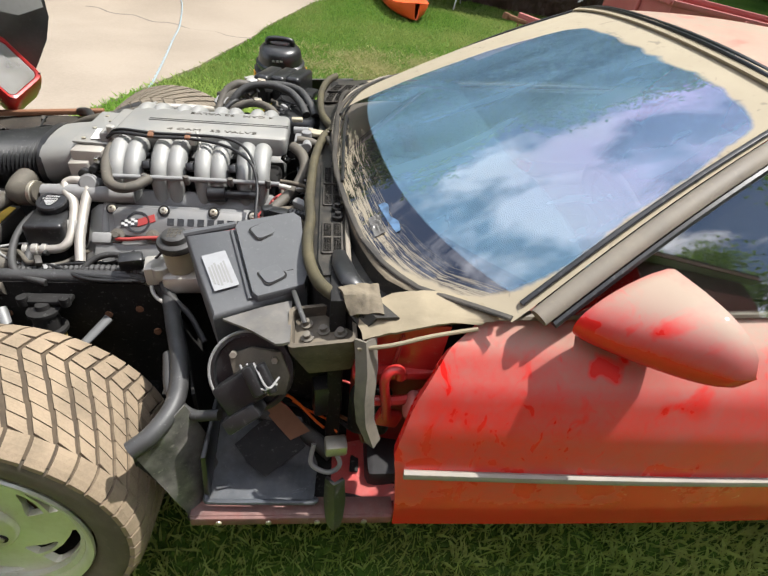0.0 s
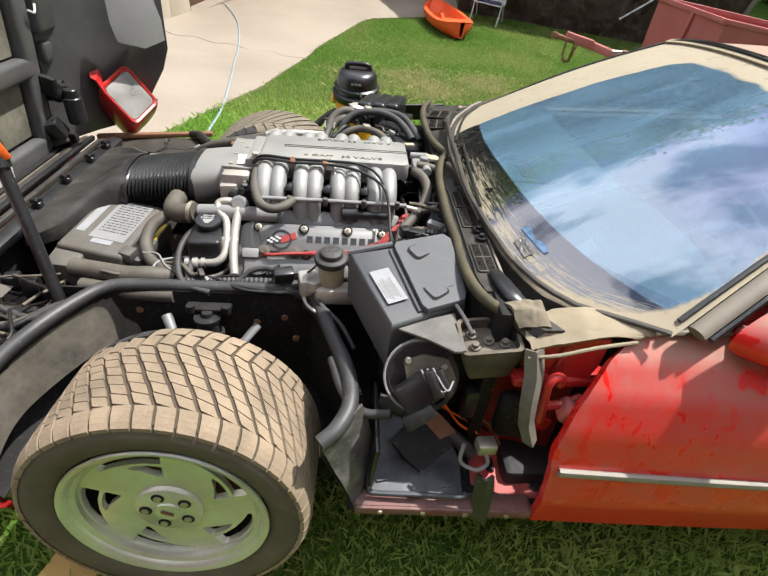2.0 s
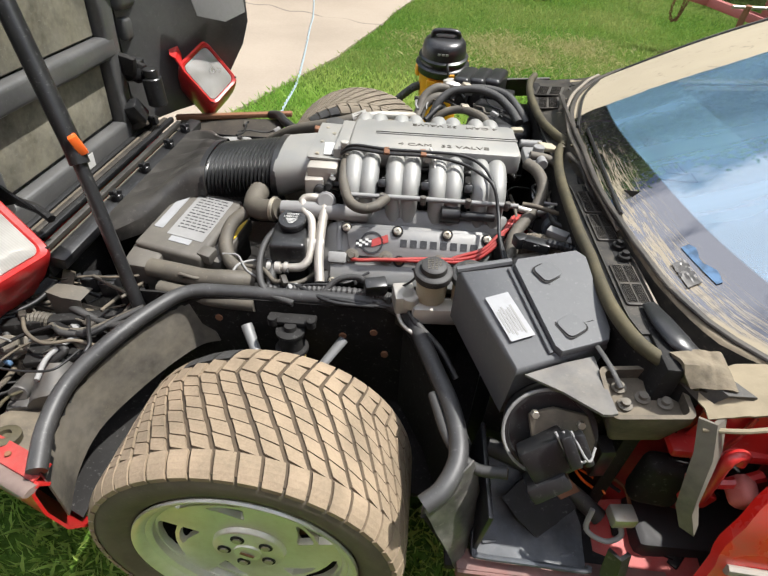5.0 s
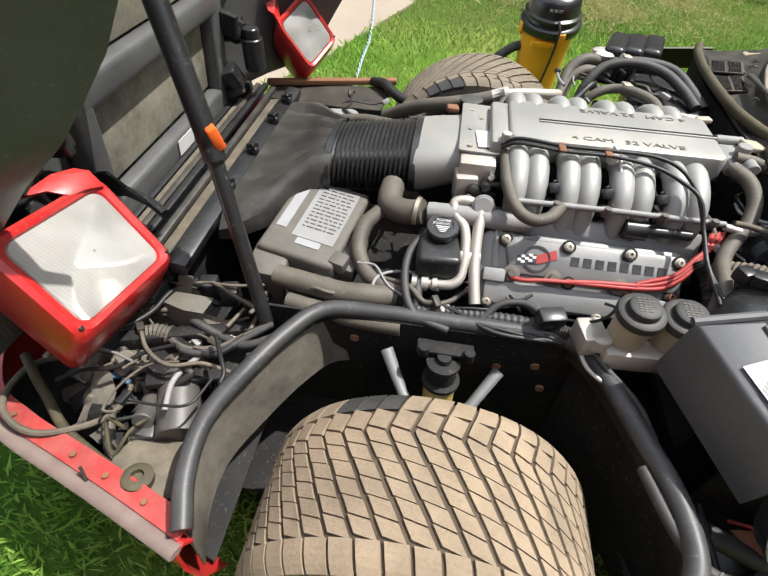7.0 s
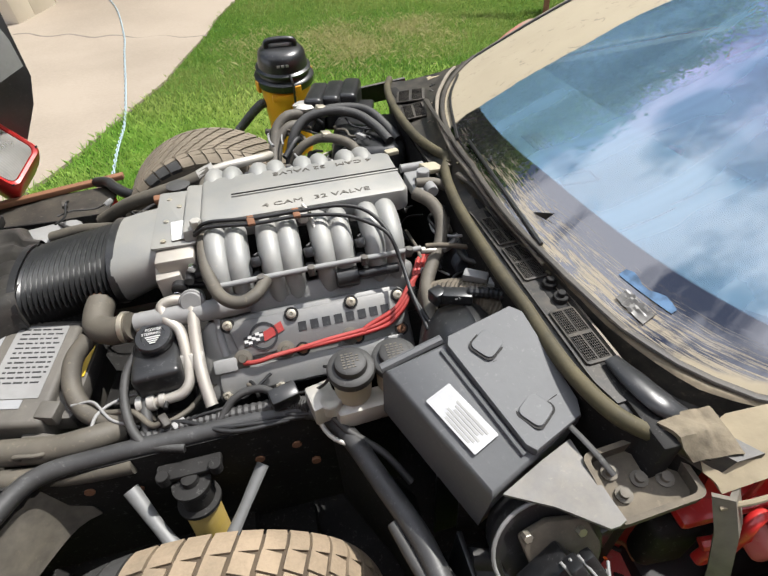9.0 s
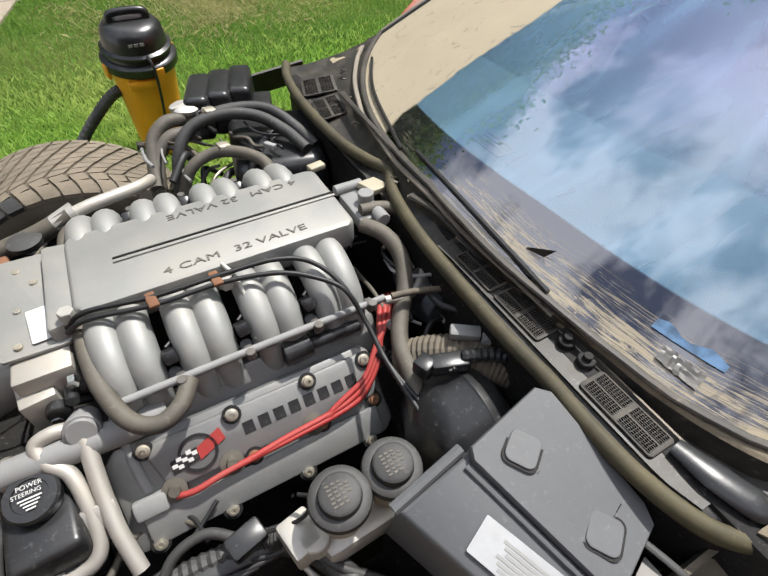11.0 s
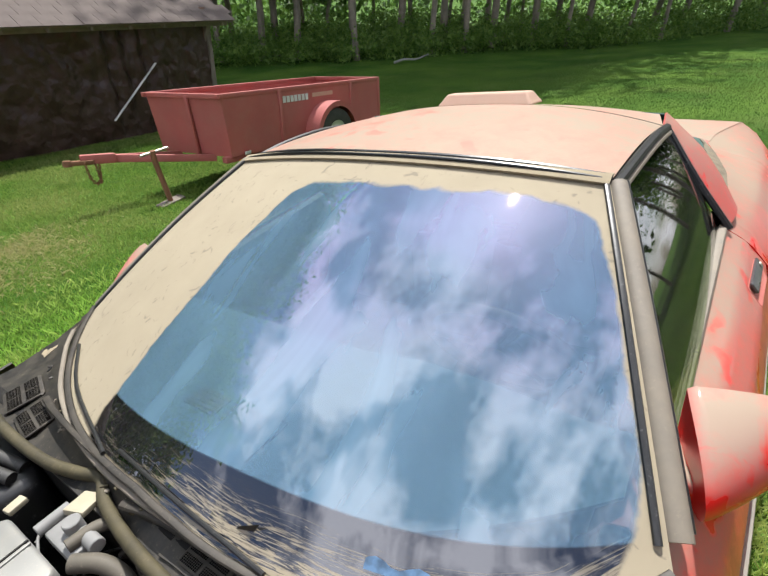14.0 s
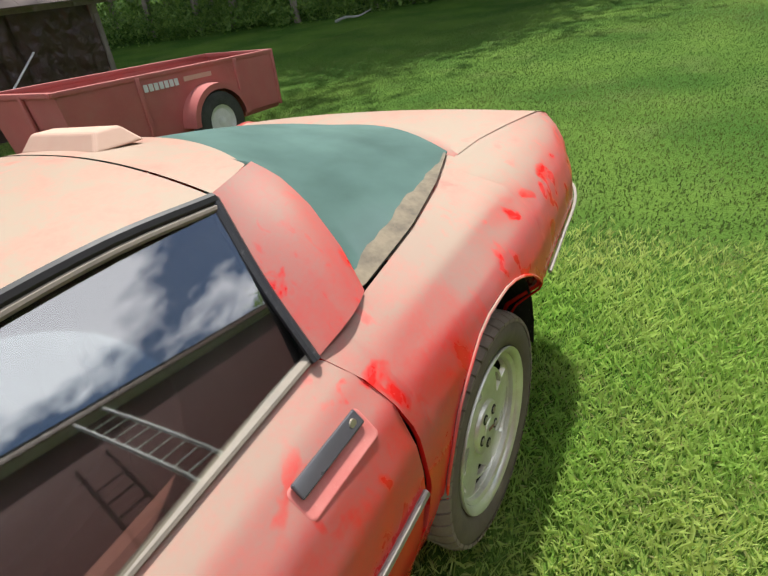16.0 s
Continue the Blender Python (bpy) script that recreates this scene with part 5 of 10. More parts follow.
        part("badge_flag", slab([(-0.042, -0.016), (0, -0.010), (0, 0.010), (-0.042, 0.004)], 0.003, cm @ pose(-0.095, 0.026, 0.0118)), M["black"], engine)

# throttle body: cast box, top plate, label, linkage
bm = box((0.082, 0.17, 0.085), (0.022, 0.045, 0.765), bevel=0.006)
box((0.05, 0.05, 0.07), (0.0, -0.035, 0.745), (0, 0, 8), 0.004, bm=bm)
part("throttle_body", bm, M["pipe"], engine, "pale dusty cast throttle body")
part("top_plate", slab(rounded(0.095, 0.235, 0.006), 0.006, pose(0.022, 0.118, 0.812, 1, 2, 0), 0.001), M["cover"], engine, "flat riveted top plate")
part("label", slab(rounded(0.06, 0.075, 0.003), 0.001, pose(0.045, 0.055, 0.8195, 1, 2, 6)), M["white"], engine, "torn white label")
for px, py in ((0.0, 0.02), (0.0, 0.10), (0.0, 0.20), (0.05, 0.12), (0.05, 0.20), (0.025, 0.16)):
    part("screw", cyl(0.006, 0.004, (px, py, 0.820), "z", 10), M["steel"], engine)
bm = cyl(0.017, 0.018, (0.020, -0.066, 0.752), "y", 14)
cyl(0.010, 0.03, (0.045, -0.060, 0.77), "y", 10, bm=bm)
box((0.05, 0.014, 0.012), (0.05, -0.055, 0.745), (0, 20, 0), 0.003, bm=bm)
cyl(0.008, 0.05, (0.07, -0.045, 0.762), "x", 10, bm=bm)
part("linkage", bm, M["black"], engine, "dark throttle linkage")
for a, b, c in ((0.012, -0.070, 0.742), (0.055, -0.055, 0.79), (0.035, -0.065, 0.725)):
    part("linkage_bolt", cyl(0.009, 0.014, (a, b, c), "y", 6), M["chrome"], engine)


# intake duct, bellows and air box
def oval(x, yc, zc, a, b, n=28, pw=0.75):
    return [(x, yc + a * math.copysign(abs(math.cos(t)) ** pw, math.cos(t)), zc + b * math.copysign(abs(math.sin(t)) ** pw, math.sin(t))) for t in (2 * math.pi * k / n for k in range(n))]


part("intake_duct", sheet([oval(x, y, z, a, b) for x, y, z, a, b in ((0.0, 0.12, 0.758, 0.112, 0.05), (-0.03, 0.12, 0.752, 0.116, 0.055), (-0.09, 0.123, 0.735, 0.122, 0.063), (-0.135, 0.125, 0.722, 0.122, 0.068))], 0.004, closed=True), M["cover"], engine, "smooth grey intake duct")
rings = []
for k in range(37):
    t = k / 36
    g = 1.0 if k % 2 else 0.925
    if k < 2 or k > 34:
        g = 0.98
    rings.append(oval(lerp(-0.130, -0.345, t), lerp(0.125, 0.13, t), lerp(0.722, 0.690, t), lerp(0.127, 0.125, t) * g, lerp(0.074, 0.070, t) * g, pw=0.85))
part("bellows", sheet(rings, 0.0, closed=True), M["black"], engine, "ribbed black rubber bellows", smooth=30)
for x, z in ((-0.128, 0.723), (-0.346, 0.690)):
    part("clamp_band", sheet([oval(x + d, 0.127, z, 0.131, 0.077, pw=0.85) for d in (-0.008, 0.008)], 0.003, closed=True), M["black"], engine)
snork = []
for x, y0, y1, zt, zb in ((-0.335, 0.005, 0.255, 0.750, 0.63), (-0.38, -0.01, 0.285, 0.748, 0.63), (-0.42, -0.045, 0.36, 0.728, 0.62), (-0.47, -0.11, 0.46, 0.695, 0.61), (-0.545, -0.165, 0.515, 0.672, 0.60), (-0.574, -0.168, 0.517, 0.664, 0.60), (-0.580, -0.168, 0.517, 0.640, 0.60)):
    row = []
    for k in range(33):
        y = lerp(y0, y1, k / 32)
        e = min(1, min(k, 32 - k) / 3)
        rib = -0.012 if (k % 6) in (2, 3) and 3 < k < 30 and -0.56 < x < -0.36 else 0
        row.append((x, y, lerp(zt - 0.035, zt, math.sin(e * math.pi / 2)) + rib))
    snork.append([(x, y0, zb)] + row + [(x, y1, zb)])
part("air_box", sheet(snork, 0.0), M["funnel"], car, "black plastic air intake funnel with moulded grooves")
bm = box((0.046, 0.92, 0.035), (-0.603, 0.13, 0.643), (0, 12, 0), 0.008)
box((0.010, 0.92, 0.05), (-0.632, 0.13, 0.622), bevel=0.003, bm=bm)
part("dirt_ledge", sheet(ragged([[(-0.700, -0.34, 0.596), (-0.700, 0.60, 0.596)], [(-0.650, -0.34, 0.604), (-0.650, 0.60, 0.604)]], 60, 6, 31, 0.004), 0.004), M["grime"], car, "tan dirt lying along the radiator support")
shroud = part("radiator_shroud", bm, M["black"], car, "black radiator shroud")
for y in (-0.036, 0.145, 0.33, 0.47):
    bm = cyl(0.016, 0.02, (-0.592, y, 0.668), "z", 12)
    box((0.034, 0.008, 0.014), (-0.592, y, 0.682), (0, 0, 30), 0.002, bm=bm)
    box((0.008, 0.034, 0.014), (-0.592, y, 0.682), (0, 0, 30), 0.002, bm=bm)
    part("clip", bm, M["black"], shroud)
part("radiator", box((0.06, 0.80, 0.40), (-0.66, 0.13, 0.40), bevel=0.006), M["dark"], car)
# long strips across the nose behind the bonnet hinge
for k, (x, z, mt) in enumerate(((-0.655, 0.606, "black_dusty"), (-0.708, 0.612, "funnel"), (-0.735, 0.625, "black"), (-0.762, 0.622, "black_dusty"), (-0.785, 0.612, "grime"), (-0.805, 0.618, "black"), (-0.832, 0.610, "black_dusty"))):
    part("nose_strip", box((0.018, 1.02, 0.02), (x, 0.15, z), (0, 10, 0), 0.004), M[mt], car)

# cooling header box with its caution labels
hb = frame_m((-0.345, -0.105, 0.652), (1, -0.16, -0.10), (0.13, 1, 0.12))
bm = box((0.20, 0.27, 0.22), (0, 0, -0.11), bevel=0.012, seg=3, taper=(0.96, 0.98))
box((0.09, 0.10, 0.20), (-0.055, -0.145, -0.115), (0, 0, 8), 0.012, bm=bm)
box((0.05, 0.20, 0.05), (0.115, -0.01, -0.045), (0, 0, 0), 0.01, bm=bm)
box((0.075, 0.05, 0.06), (0.085, -0.155, -0.06), (0, 0, -10), 0.008, bm=bm)
box((0.040, 0.04, 0.035), (0.10, -0.10, -0.012), (0, 0, -6), 0.006, bm=bm)
bm.transform(hb)
header_box = part("fan_housing", bm, M["mould"], car, "dusty grey plastic fan housing with caution stickers")
part("caution_label", slab(rounded(0.105, 0.185, 0.003), 0.001, hb @ pose(0.020, 0.020, 0.0005)), M["lightgrey"], header_box, "worn silver caution label")
rng = random.Random(5)
bm = bmesh.new()
for r in range(12):
    x = -0.02
    y = 0.10 - r * 0.0125
    while x < 0.062:
        w = rng.uniform(0.006, 0.02)
        slab([(x, y), (min(x + w, 0.066), y), (min(x + w, 0.066), y + 0.004), (x, y + 0.004)], 0.0006, hb @ pose(0, 0, 0.0012), bm=bm)
        x += w + 0.004
part("print_bar", bm, M["black"], header_box, "unreadable print")
part("caution_label", slab(rounded(0.042, 0.085, 0.002), 0.0012, hb @ pose(0.113, 0.030, -0.0185)), M["yellow_label"], header_box, "yellow warning label")
part("caution_label", slab(rounded(0.026, 0.155, 0.002), 0.0012, hb @ pose(-0.066, 0.02, 0.0005)), M["pale_label"], header_box, "faded white and blue label")
part("caution_label", slab(rounded(0.06, 0.020, 0.002), 0.0014, hb @ pose(0.015, -0.085, 0.0005)), M["pale_label"], header_box, "white part label")

# coolant plumbing
plumb = part("coolant_pipe", tube([(-0.075, -0.112, 0.716), (0.0, -0.118, 0.722), (0.10, -0.122, 0.722), (0.155, -0.115, 0.72)], 0.022, 14, 3), M["lightgrey"], car, "grey cast coolant pipe")
bm = tube([(-0.172, 0.0, 0.700), (-0.173, -0.04, 0.697), (-0.165, -0.075, 0.693), (-0.13, -0.102, 0.70), (-0.085, -0.112, 0.712)], 0.030, 14, 5)
part("elbow", bm, M["hose"], plumb, "swollen brown rubber elbow")
part("rust_collar", tube([(-0.185, 0.055, 0.70), (-0.172, -0.005, 0.70)], 0.026, 14, 2), M["rust"], plumb, "rusty collar")
for x in (-0.10, -0.065):
    part("hose_clamp", cyl(0.0335 if x < -0.09 else 0.026, 0.010, (x, -0.110, 0.711), rot=(90, 0, 80), seg=20), M["steel"], plumb)
part("hose", tube([(-0.19, -0.085, 0.68), (-0.222, -0.125, 0.66), (-0.225, -0.18, 0.63), (-0.19, -0.235, 0.607), (-0.13, -0.262, 0.60), (-0.065, -0.262, 0.605)], 0.019, 12, 5), M["hose"], plumb, "aged grey-brown rubber hose")
part("hose", tube([(-0.40, -0.27, 0.605), (-0.34, -0.278, 0.603), (-0.25, -0.292, 0.600), (-0.185, -0.292, 0.602), (-0.13, -0.27, 0.585)], 0.026, 14, 4), M["hose"], plumb, "thick grey hose")
part("hose", tube([(-0.36, -0.32, 0.58), (-0.20, -0.345, 0.578), (-0.10, -0.352, 0.580)], 0.020, 12, 4), M["hose"], plumb, "grey hose behind the wheel arch")
bm = cyl(0.022, 0.05, (0.045, -0.10, 0.74), rot=(60, 0, 0), seg=16)
cyl(0.026, 0.012, (0.045, -0.112, 0.747), rot=(60, 0, 0), seg=16, bm=bm)
part("thermostat_cap", bm, M["lightgrey"], plumb)

# power steering reservoir
ps = part("steering_reservoir", box((0.095, 0.115, 0.13), (-0.040, -0.190, 0.628), (0, 0, 4), 0.012, 3), M["black"], car, "black power steering reservoir")
bm = lathe([(0.018, -0.02), (0.018, 0.0), (0.036, 0.002), (0.037, 0.016), (0.034, 0.020), (0.024, 0.0205), (0.023, 0.018), (0.0, 0.018)], 36, pose(-0.038, -0.158, 0.700, 12, 0, 0))
part("cap", bm, M["black"], ps, "ribbed black cap with white print")
capm = pose(-0.038, -0.158, 0.700, 12, 0, 0) @ pose(0, 0, 0.0215)
for txt, h, yy in (("POWER", 0.0095, 0.010), ("STEERING", 0.0085, 0.001)):
    letters(txt, h, capm @ pose(-0.0028 * len(txt) * h / 0.0085, yy, -0.001), M["white"], ps, depth=0.0003)
for k in range(4):
    part("print_bar", box((0.030 - 0.006 * k, 0.0022, 0.0008), (0, 0, 0), bevel=0), M["white"], ps, "small unreadable white print").matrix_local = capm @ pose(0, -0.003 - 0.0048 * k, -0.0005)

# pale aluminium air-conditioning pipes
ac = part("refrigerant_pipe", tube([(0.040, -0.088, 0.752), (0.042, -0.12, 0.735), (0.040, -0.18, 0.69), (0.043, -0.235, 0.652), (0.052, -0.285, 0.612)], 0.0125, 12, 5), M["pipe"], car, "pale chalky aluminium pipes")
part("pipe_bend", tube([(0.030, -0.098, 0.742), (0.005, -0.098, 0.748), (-0.018, -0.104, 0.742), (-0.012, -0.128, 0.726), (0.010, -0.150, 0.710), (0.018, -0.19, 0.682), (0.016, -0.232, 0.648), (0.0, -0.252, 0.632), (-0.035, -0.254, 0.627), (-0.075, -0.252, 0.624)], 0.0115, 12, 6), M["pipe"], ac)
bm = cyl(0.018, 0.016, (-0.062, -0.2525, 0.6245), "x", 14)
cyl(0.016, 0.012, (-0.040, -0.2535, 0.6265), "x", 14, bm=bm)
cyl(0.018, 0.012, (-0.085, -0.2515, 0.623), "x", 14, bm=bm)
part("pipe_union", bm, M["alu"], ac)
part("pipe_clip", box((0.05, 0.014, 0.034), (0.028, -0.208, 0.670), (-45, 0, 0), 0.004), M["alu"], ac)
bm = tube([(0.085, -0.120, 0.705), (0.086, -0.16, 0.675), (0.090, -0.19, 0.645)], 0.010, 10, 4)
box((0.05, 0.045, 0.03), (0.088, -0.205, 0.632), (-45, 0, 0), 0.006, bm=bm)
part("bypass_pipe", bm, M["lightgrey"], ac)

# cables, hoses and wires on the engine
def wire(pts, r, mt, name="wire", label="", per=6, seg=12, rings_=0.0, parent=None):
    return part(name, tube(pts, r, seg, per, rings=rings_), M[mt], parent or engine, label)


wire([(0.084, 0.021, 0.815), (0.084, -0.035, 0.808), (0.090, -0.090, 0.792), (0.112, -0.148, 0.775), (0.145, -0.170, 0.768), (0.180, -0.158, 0.770), (0.205, -0.122, 0.775)], 0.0135, "hose", "vacuum_hose", "aged brown vacuum hose looped under the runners")
wire([(0.575, 0.03, 0.826), (0.603, -0.01, 0.818), (0.612, -0.055, 0.795), (0.592, -0.105, 0.765), (0.556, -0.150, 0.742), (0.530, -0.20, 0.735), (0.518, -0.26, 0.728), (0.500, -0.31, 0.69), (0.495, -0.33, 0.64)], 0.0155, "hose", "brake_hose", "thick worn grey hose")
for k in range(2):
    o = 0.011 * k
    wire([(0.070, 0.012 - o, 0.832), (0.105, 0.006 - o, 0.856 - o * 0.5), (0.20, -0.012 - o, 0.858 - o * 0.6), (0.30, -0.016 - o, 0.860 - o * 0.6), (0.385, -0.022 - o * 2, 0.860 - o), (0.44, -0.04 - o * 3, 0.848 - o), (0.475, -0.085 - o * 2, 0.82), (0.490, -0.15, 0.775), (0.492, -0.22, 0.745), (0.498 + o, -0.31, 0.725)], 0.0042, "wire", "throttle_cable", "thin black control cable")
for x in (0.195, 0.292):
    part("cable_clip", box((0.016, 0.030, 0.008), (x, -0.018, 0.857), (8, 0, 6), 0.003), M["rust"], engine, "rusty cable clip")
for x, y, z in ((0.078, 0.020, 0.848), (0.305, -0.020, 0.846)):
    part("fitting", cyl(0.012, 0.022, (x, y, z), "z", 6), M["alu"], engine)
wire([(0.31, 0.010, 0.858), (0.322, -0.02, 0.845), (0.326, -0.065, 0.805), (0.318, -0.095, 0.775)], 0.004, "alu", "vacuum_line")


def on_cam(x, y, h):
    v = NEAR_CAM @ Vector((x, y, h))
    return (v.x, v.y, v.z)


for k, x0 in enumerate((-0.145, -0.055, 0.085)):
    o = 0.008 * k
    wire([on_cam(x0, -0.022 + o * 0.3, 0.016), on_cam(x0 + 0.03, -0.024 + o, 0.024), on_cam(x0 + 0.09 if x0 < 0.05 else 0.12, -0.018 + o, 0.024), on_cam(0.14, -0.010 + o, 0.024), on_cam(0.195, 0.012 + o, 0.024), on_cam(0.235, 0.055 + o, 0.020), (0.528 + 0.010 * k, -0.125, 0.728), (0.556 + 0.010 * k, -0.080, 0.725), (0.585 + 0.010 * k, -0.045, 0.69), (0.60, -0.03, 0.63)], 0.0052, "red_rubber", "ignition_lead", "faded red ignition lead")
for x in (-0.145, -0.055, 0.085):
    bm = lathe([(0.019, 0), (0.019, 0.004), (0.010, 0.006), (0.008, 0.014)], 18, NEAR_CAM @ pose(x, -0.012, 0.011))
    part("plug_boot", bm, M["hose"], engine)
bm = tube([(0.505, -0.165, 0.705), (0.52, -0.20, 0.69), (0.52, -0.28, 0.665), (0.50, -0.33, 0.655)], 0.013, 10, 14, rings=0.12)
part("loom_conduit", bm, M["black"], engine, "ribbed black conduit", smooth=0)
bm = cyl(0.022, 0.05, (0.375, -0.115, 0.735), "x", 14)
cyl(0.012, 0.10, (0.44, -0.118, 0.737), "x", 12, bm=bm)
part("sensor", bm, M["black"], engine)

# back of the engine
bm = box((0.05, 0.045, 0.012), (0.645, 0.115, 0.838), (0, 12, 20), 0.002)
part("plate", bm, M["ivory"], engine, "small ivory bracket plate")
bm = box((0.05, 0.10, 0.03), (0.600, 0.085, 0.815), bevel=0.006)
cyl(0.014, 0.05, (0.615, 0.04, 0.83), "y", 12, bm=bm)
cyl(0.016, 0.03, (0.612, 0.085, 0.838), "z", 12, bm=bm)
cyl(0.011, 0.06, (0.60, 0.14, 0.835), "x", 12, bm=bm)
part("rear_manifold", bm, M["lightgrey"], engine)
wire([(0.585, 0.055, 0.838), (0.635, 0.05, 0.832), (0.665, 0.03, 0.815), (0.672, -0.01, 0.785)], 0.012, "hose", "crank_hose")
wire([(0.672, -0.01, 0.785), (0.655, -0.07, 0.765), (0.60, -0.118, 0.762), (0.545, -0.115, 0.768)], 0.008, "alu", "metal_line", "bright metal line round the back of the engine")
part("bracket", box((0.036, 0.022, 0.012), (0.575, 0.245, 0.832), (0, 0, 10), 0.003), M["ivory"], engine)
bm = box((0.06, 0.07, 0.09), (0.645, -0.10, 0.72), (0, 0, 20), 0.008)
cyl(0.03, 0.03, (0.640, -0.145, 0.735), "y", 14, bm=bm)
part("relay_box", bm, M["bluegrey"], car, "blue-grey plastic relay on the bulkhead")

# brake servo, fluid reservoirs
bm = lathe([(0.02, 0.10), (0.05, 0.085), (0.085, 0.07), (0.105, 0.04), (0.112, 0.0), (0.116, -0.005), (0.112, -0.03), (0.09, -0.05)], 36, pose(0.57, -0.34, 0.655, 0, -90, 0) @ pose(0, 0, 0, 0, 0, 0))
servo = part("brake_servo", bm, M["black"], car, "black domed brake servo")
for x, y, z in ((0.331, -0.379, 0.745), (0.413, -0.374, 0.740)):
    bm = lathe([(0.026, -0.085), (0.034, -0.075), (0.036, -0.02), (0.033, -0.005)], 28, pose(x, y, z, 6, 0, 0))
    res = part("brake_reservoir", bm, M["ivory"], car, "translucent ivory brake fluid bottle with a black screw cap")
    bm = lathe([(0.030, -0.012), (0.0425, -0.010), (0.044, -0.002), (0.042, 0.006), (0.036, 0.010), (0.030, 0.010), (0.028, 0.022), (0.024, 0.025), (0.0, 0.025)], 36, pose(x, y, z, 6, 0, 0))
    part("cap", bm, M["rubber"], res, "dusty black screw cap with raised print")
    bm = bmesh.new()
    for r in range(6):
        for c in range(4 - abs(r - 2) // 2):
            box((0.0055, 0.0026, 0.0012), (-0.0125 + 0.0082 * c + 0.001 * (r % 2), 0.014 - r * 0.0056, 0.0255), bevel=0, bm=bm)
    bm.transform(pose(x, y, z, 6, 0, 0))
    part("print_bar", bm, M["hose"], res, "unreadable raised print")
bm = box((0.14, 0.05, 0.05), (0.36, -0.39, 0.640), (0, 0, 3), 0.012)
cyl(0.022, 0.03, (0.285, -0.385, 0.665), "z", 14, bm=bm)
box((0.05, 0.06, 0.05), (0.27, -0.37, 0.655), (0, 0, 12), 0.006, bm=bm)
part("master_cylinder", bm, M["alu"], car, "bare cast brake master cylinder")
part("connector", box((0.055, 0.035, 0.035), (0.20, -0.335, 0.655), (10, 0, 15), 0.006), M["black"], car)
wire([(0.225, -0.34, 0.66), (0.262, -0.352, 0.675), (0.285, -0.36, 0.70), (0.30, -0.35, 0.72), (0.285, -0.335, 0.715)], 0.003, "wire", "sensor_wire", parent=car)

# looms along the near inner wing
bm = tube([(-0.10, -0.318, 0.598), (0.0, -0.312, 0.603), (0.10, -0.318, 0.610), (0.20, -0.328, 0.617), (0.245, -0.345, 0.622)], 0.0155, 12, 16, rings=0.09)
part("loom_conduit", bm, M["rubber"], car, "ribbed black wiring conduit", smooth=0)
wire([(0.06, -0.335, 0.605), (0.10, -0.30, 0.635), (0.15, -0.295, 0.645), (0.19, -0.325, 0.648)], 0.008, "rubber", "hose", parent=car)
for k in range(5):
    rr = random.Random(40 + k)
    wire([(-0.12 + 0.05 * k, -0.33 + rr.uniform(-0.02, 0.02), 0.60), (-0.02 + 0.05 * k, -0.33 + rr.uniform(-0.02, 0.03), 0.615), (0.09 + 0.04 * k, -0.34 + rr.uniform(-0.02, 0.02), 0.615), (0.2 + 0.03 * k, -0.36, 0.61)], rr.choice((0.004, 0.005, 0.006)), "wire", "loom_wire", parent=car)
wire([(-0.045, -0.13, 0.70), (-0.10, -0.19, 0.67), (-0.105, -0.27, 0.64), (-0.075, -0.335, 0.612), (0.0, -0.36, 0.60)], 0.009, "rubber", "loop_hose", "looping rubber hose", parent=car)
wire([(-0.05, -0.17, 0.66), (-0.075, -0.24, 0.63), (-0.07, -0.32, 0.60)], 0.011, "rubber", "loop_hose", parent=car)
wire([(0.27, -0.36, 0.64), (0.30, -0.42, 0.63), (0.36, -0.47, 0.60), (0.40, -0.52, 0.56)], 0.007, "rubber", "brake_line", parent=car)
wire([(0.25, -0.35, 0.65), (0.27, -0.42, 0.62), (0.34, -0.47, 0.61)], 0.0045, "alu", "brake_line", "thin steel brake line", parent=car)

# heater conduit and plugs between servo and bulkhead
bm = tube([(0.53, -0.20, 0.70), (0.58, -0.24, 0.735), (0.63, -0.29, 0.75), (0.67, -0.335, 0.745)], 0.034, 16, 16, rings=0.04)
part("conduit", bm, M["grime"], car, "fat ribbed conduit wrapped in dusty tape", smooth=0)
bm = box((0.05, 0.022, 0.02), (0.615, -0.255, 0.788), (10, 0, -35), 0.004)
box((0.03, 0.02, 0.018), (0.645, -0.285, 0.785), (10, 0, -35), 0.003, bm=bm)
part("connector", bm, M["lightgrey"], car, "grey wiring plug")
bm = box((0.06, 0.03, 0.025), (0.565, -0.285, 0.775), (0, 0, -20), 0.005)
box((0.03, 0.03, 0.03), (0.53, -0.27, 0.772), (0, 0, 20), 0.005, bm=bm)
part("connector", bm, M["black"], car, "black wiring plugs")
bm = tube([(0.585, -0.29, 0.785), (0.63, -0.315, 0.79), (0.665, -0.35, 0.79)], 0.011, 10, 10, rings=0.1)
part("conduit", bm, M["black"], car, "small ribbed conduit", smooth=0)

# electronics box with a clip-on lid
LF, LN, RN, RF = Vector((0.375, -0.448, 0.808)), Vector((0.470, -0.672, 0.772)), Vector((0.640, -0.600, 0.786)), Vector((0.614, -0.412, 0.840))


def box_top(u, v, h=0.0):
    """u from the left to the right edge, v from the near to the far edge."""
    p = LN.lerp(RN, u).lerp(LF.lerp(RF, u), v)
    n = (RN - LN).cross(LF - LN).normalized()
    return p + n * h


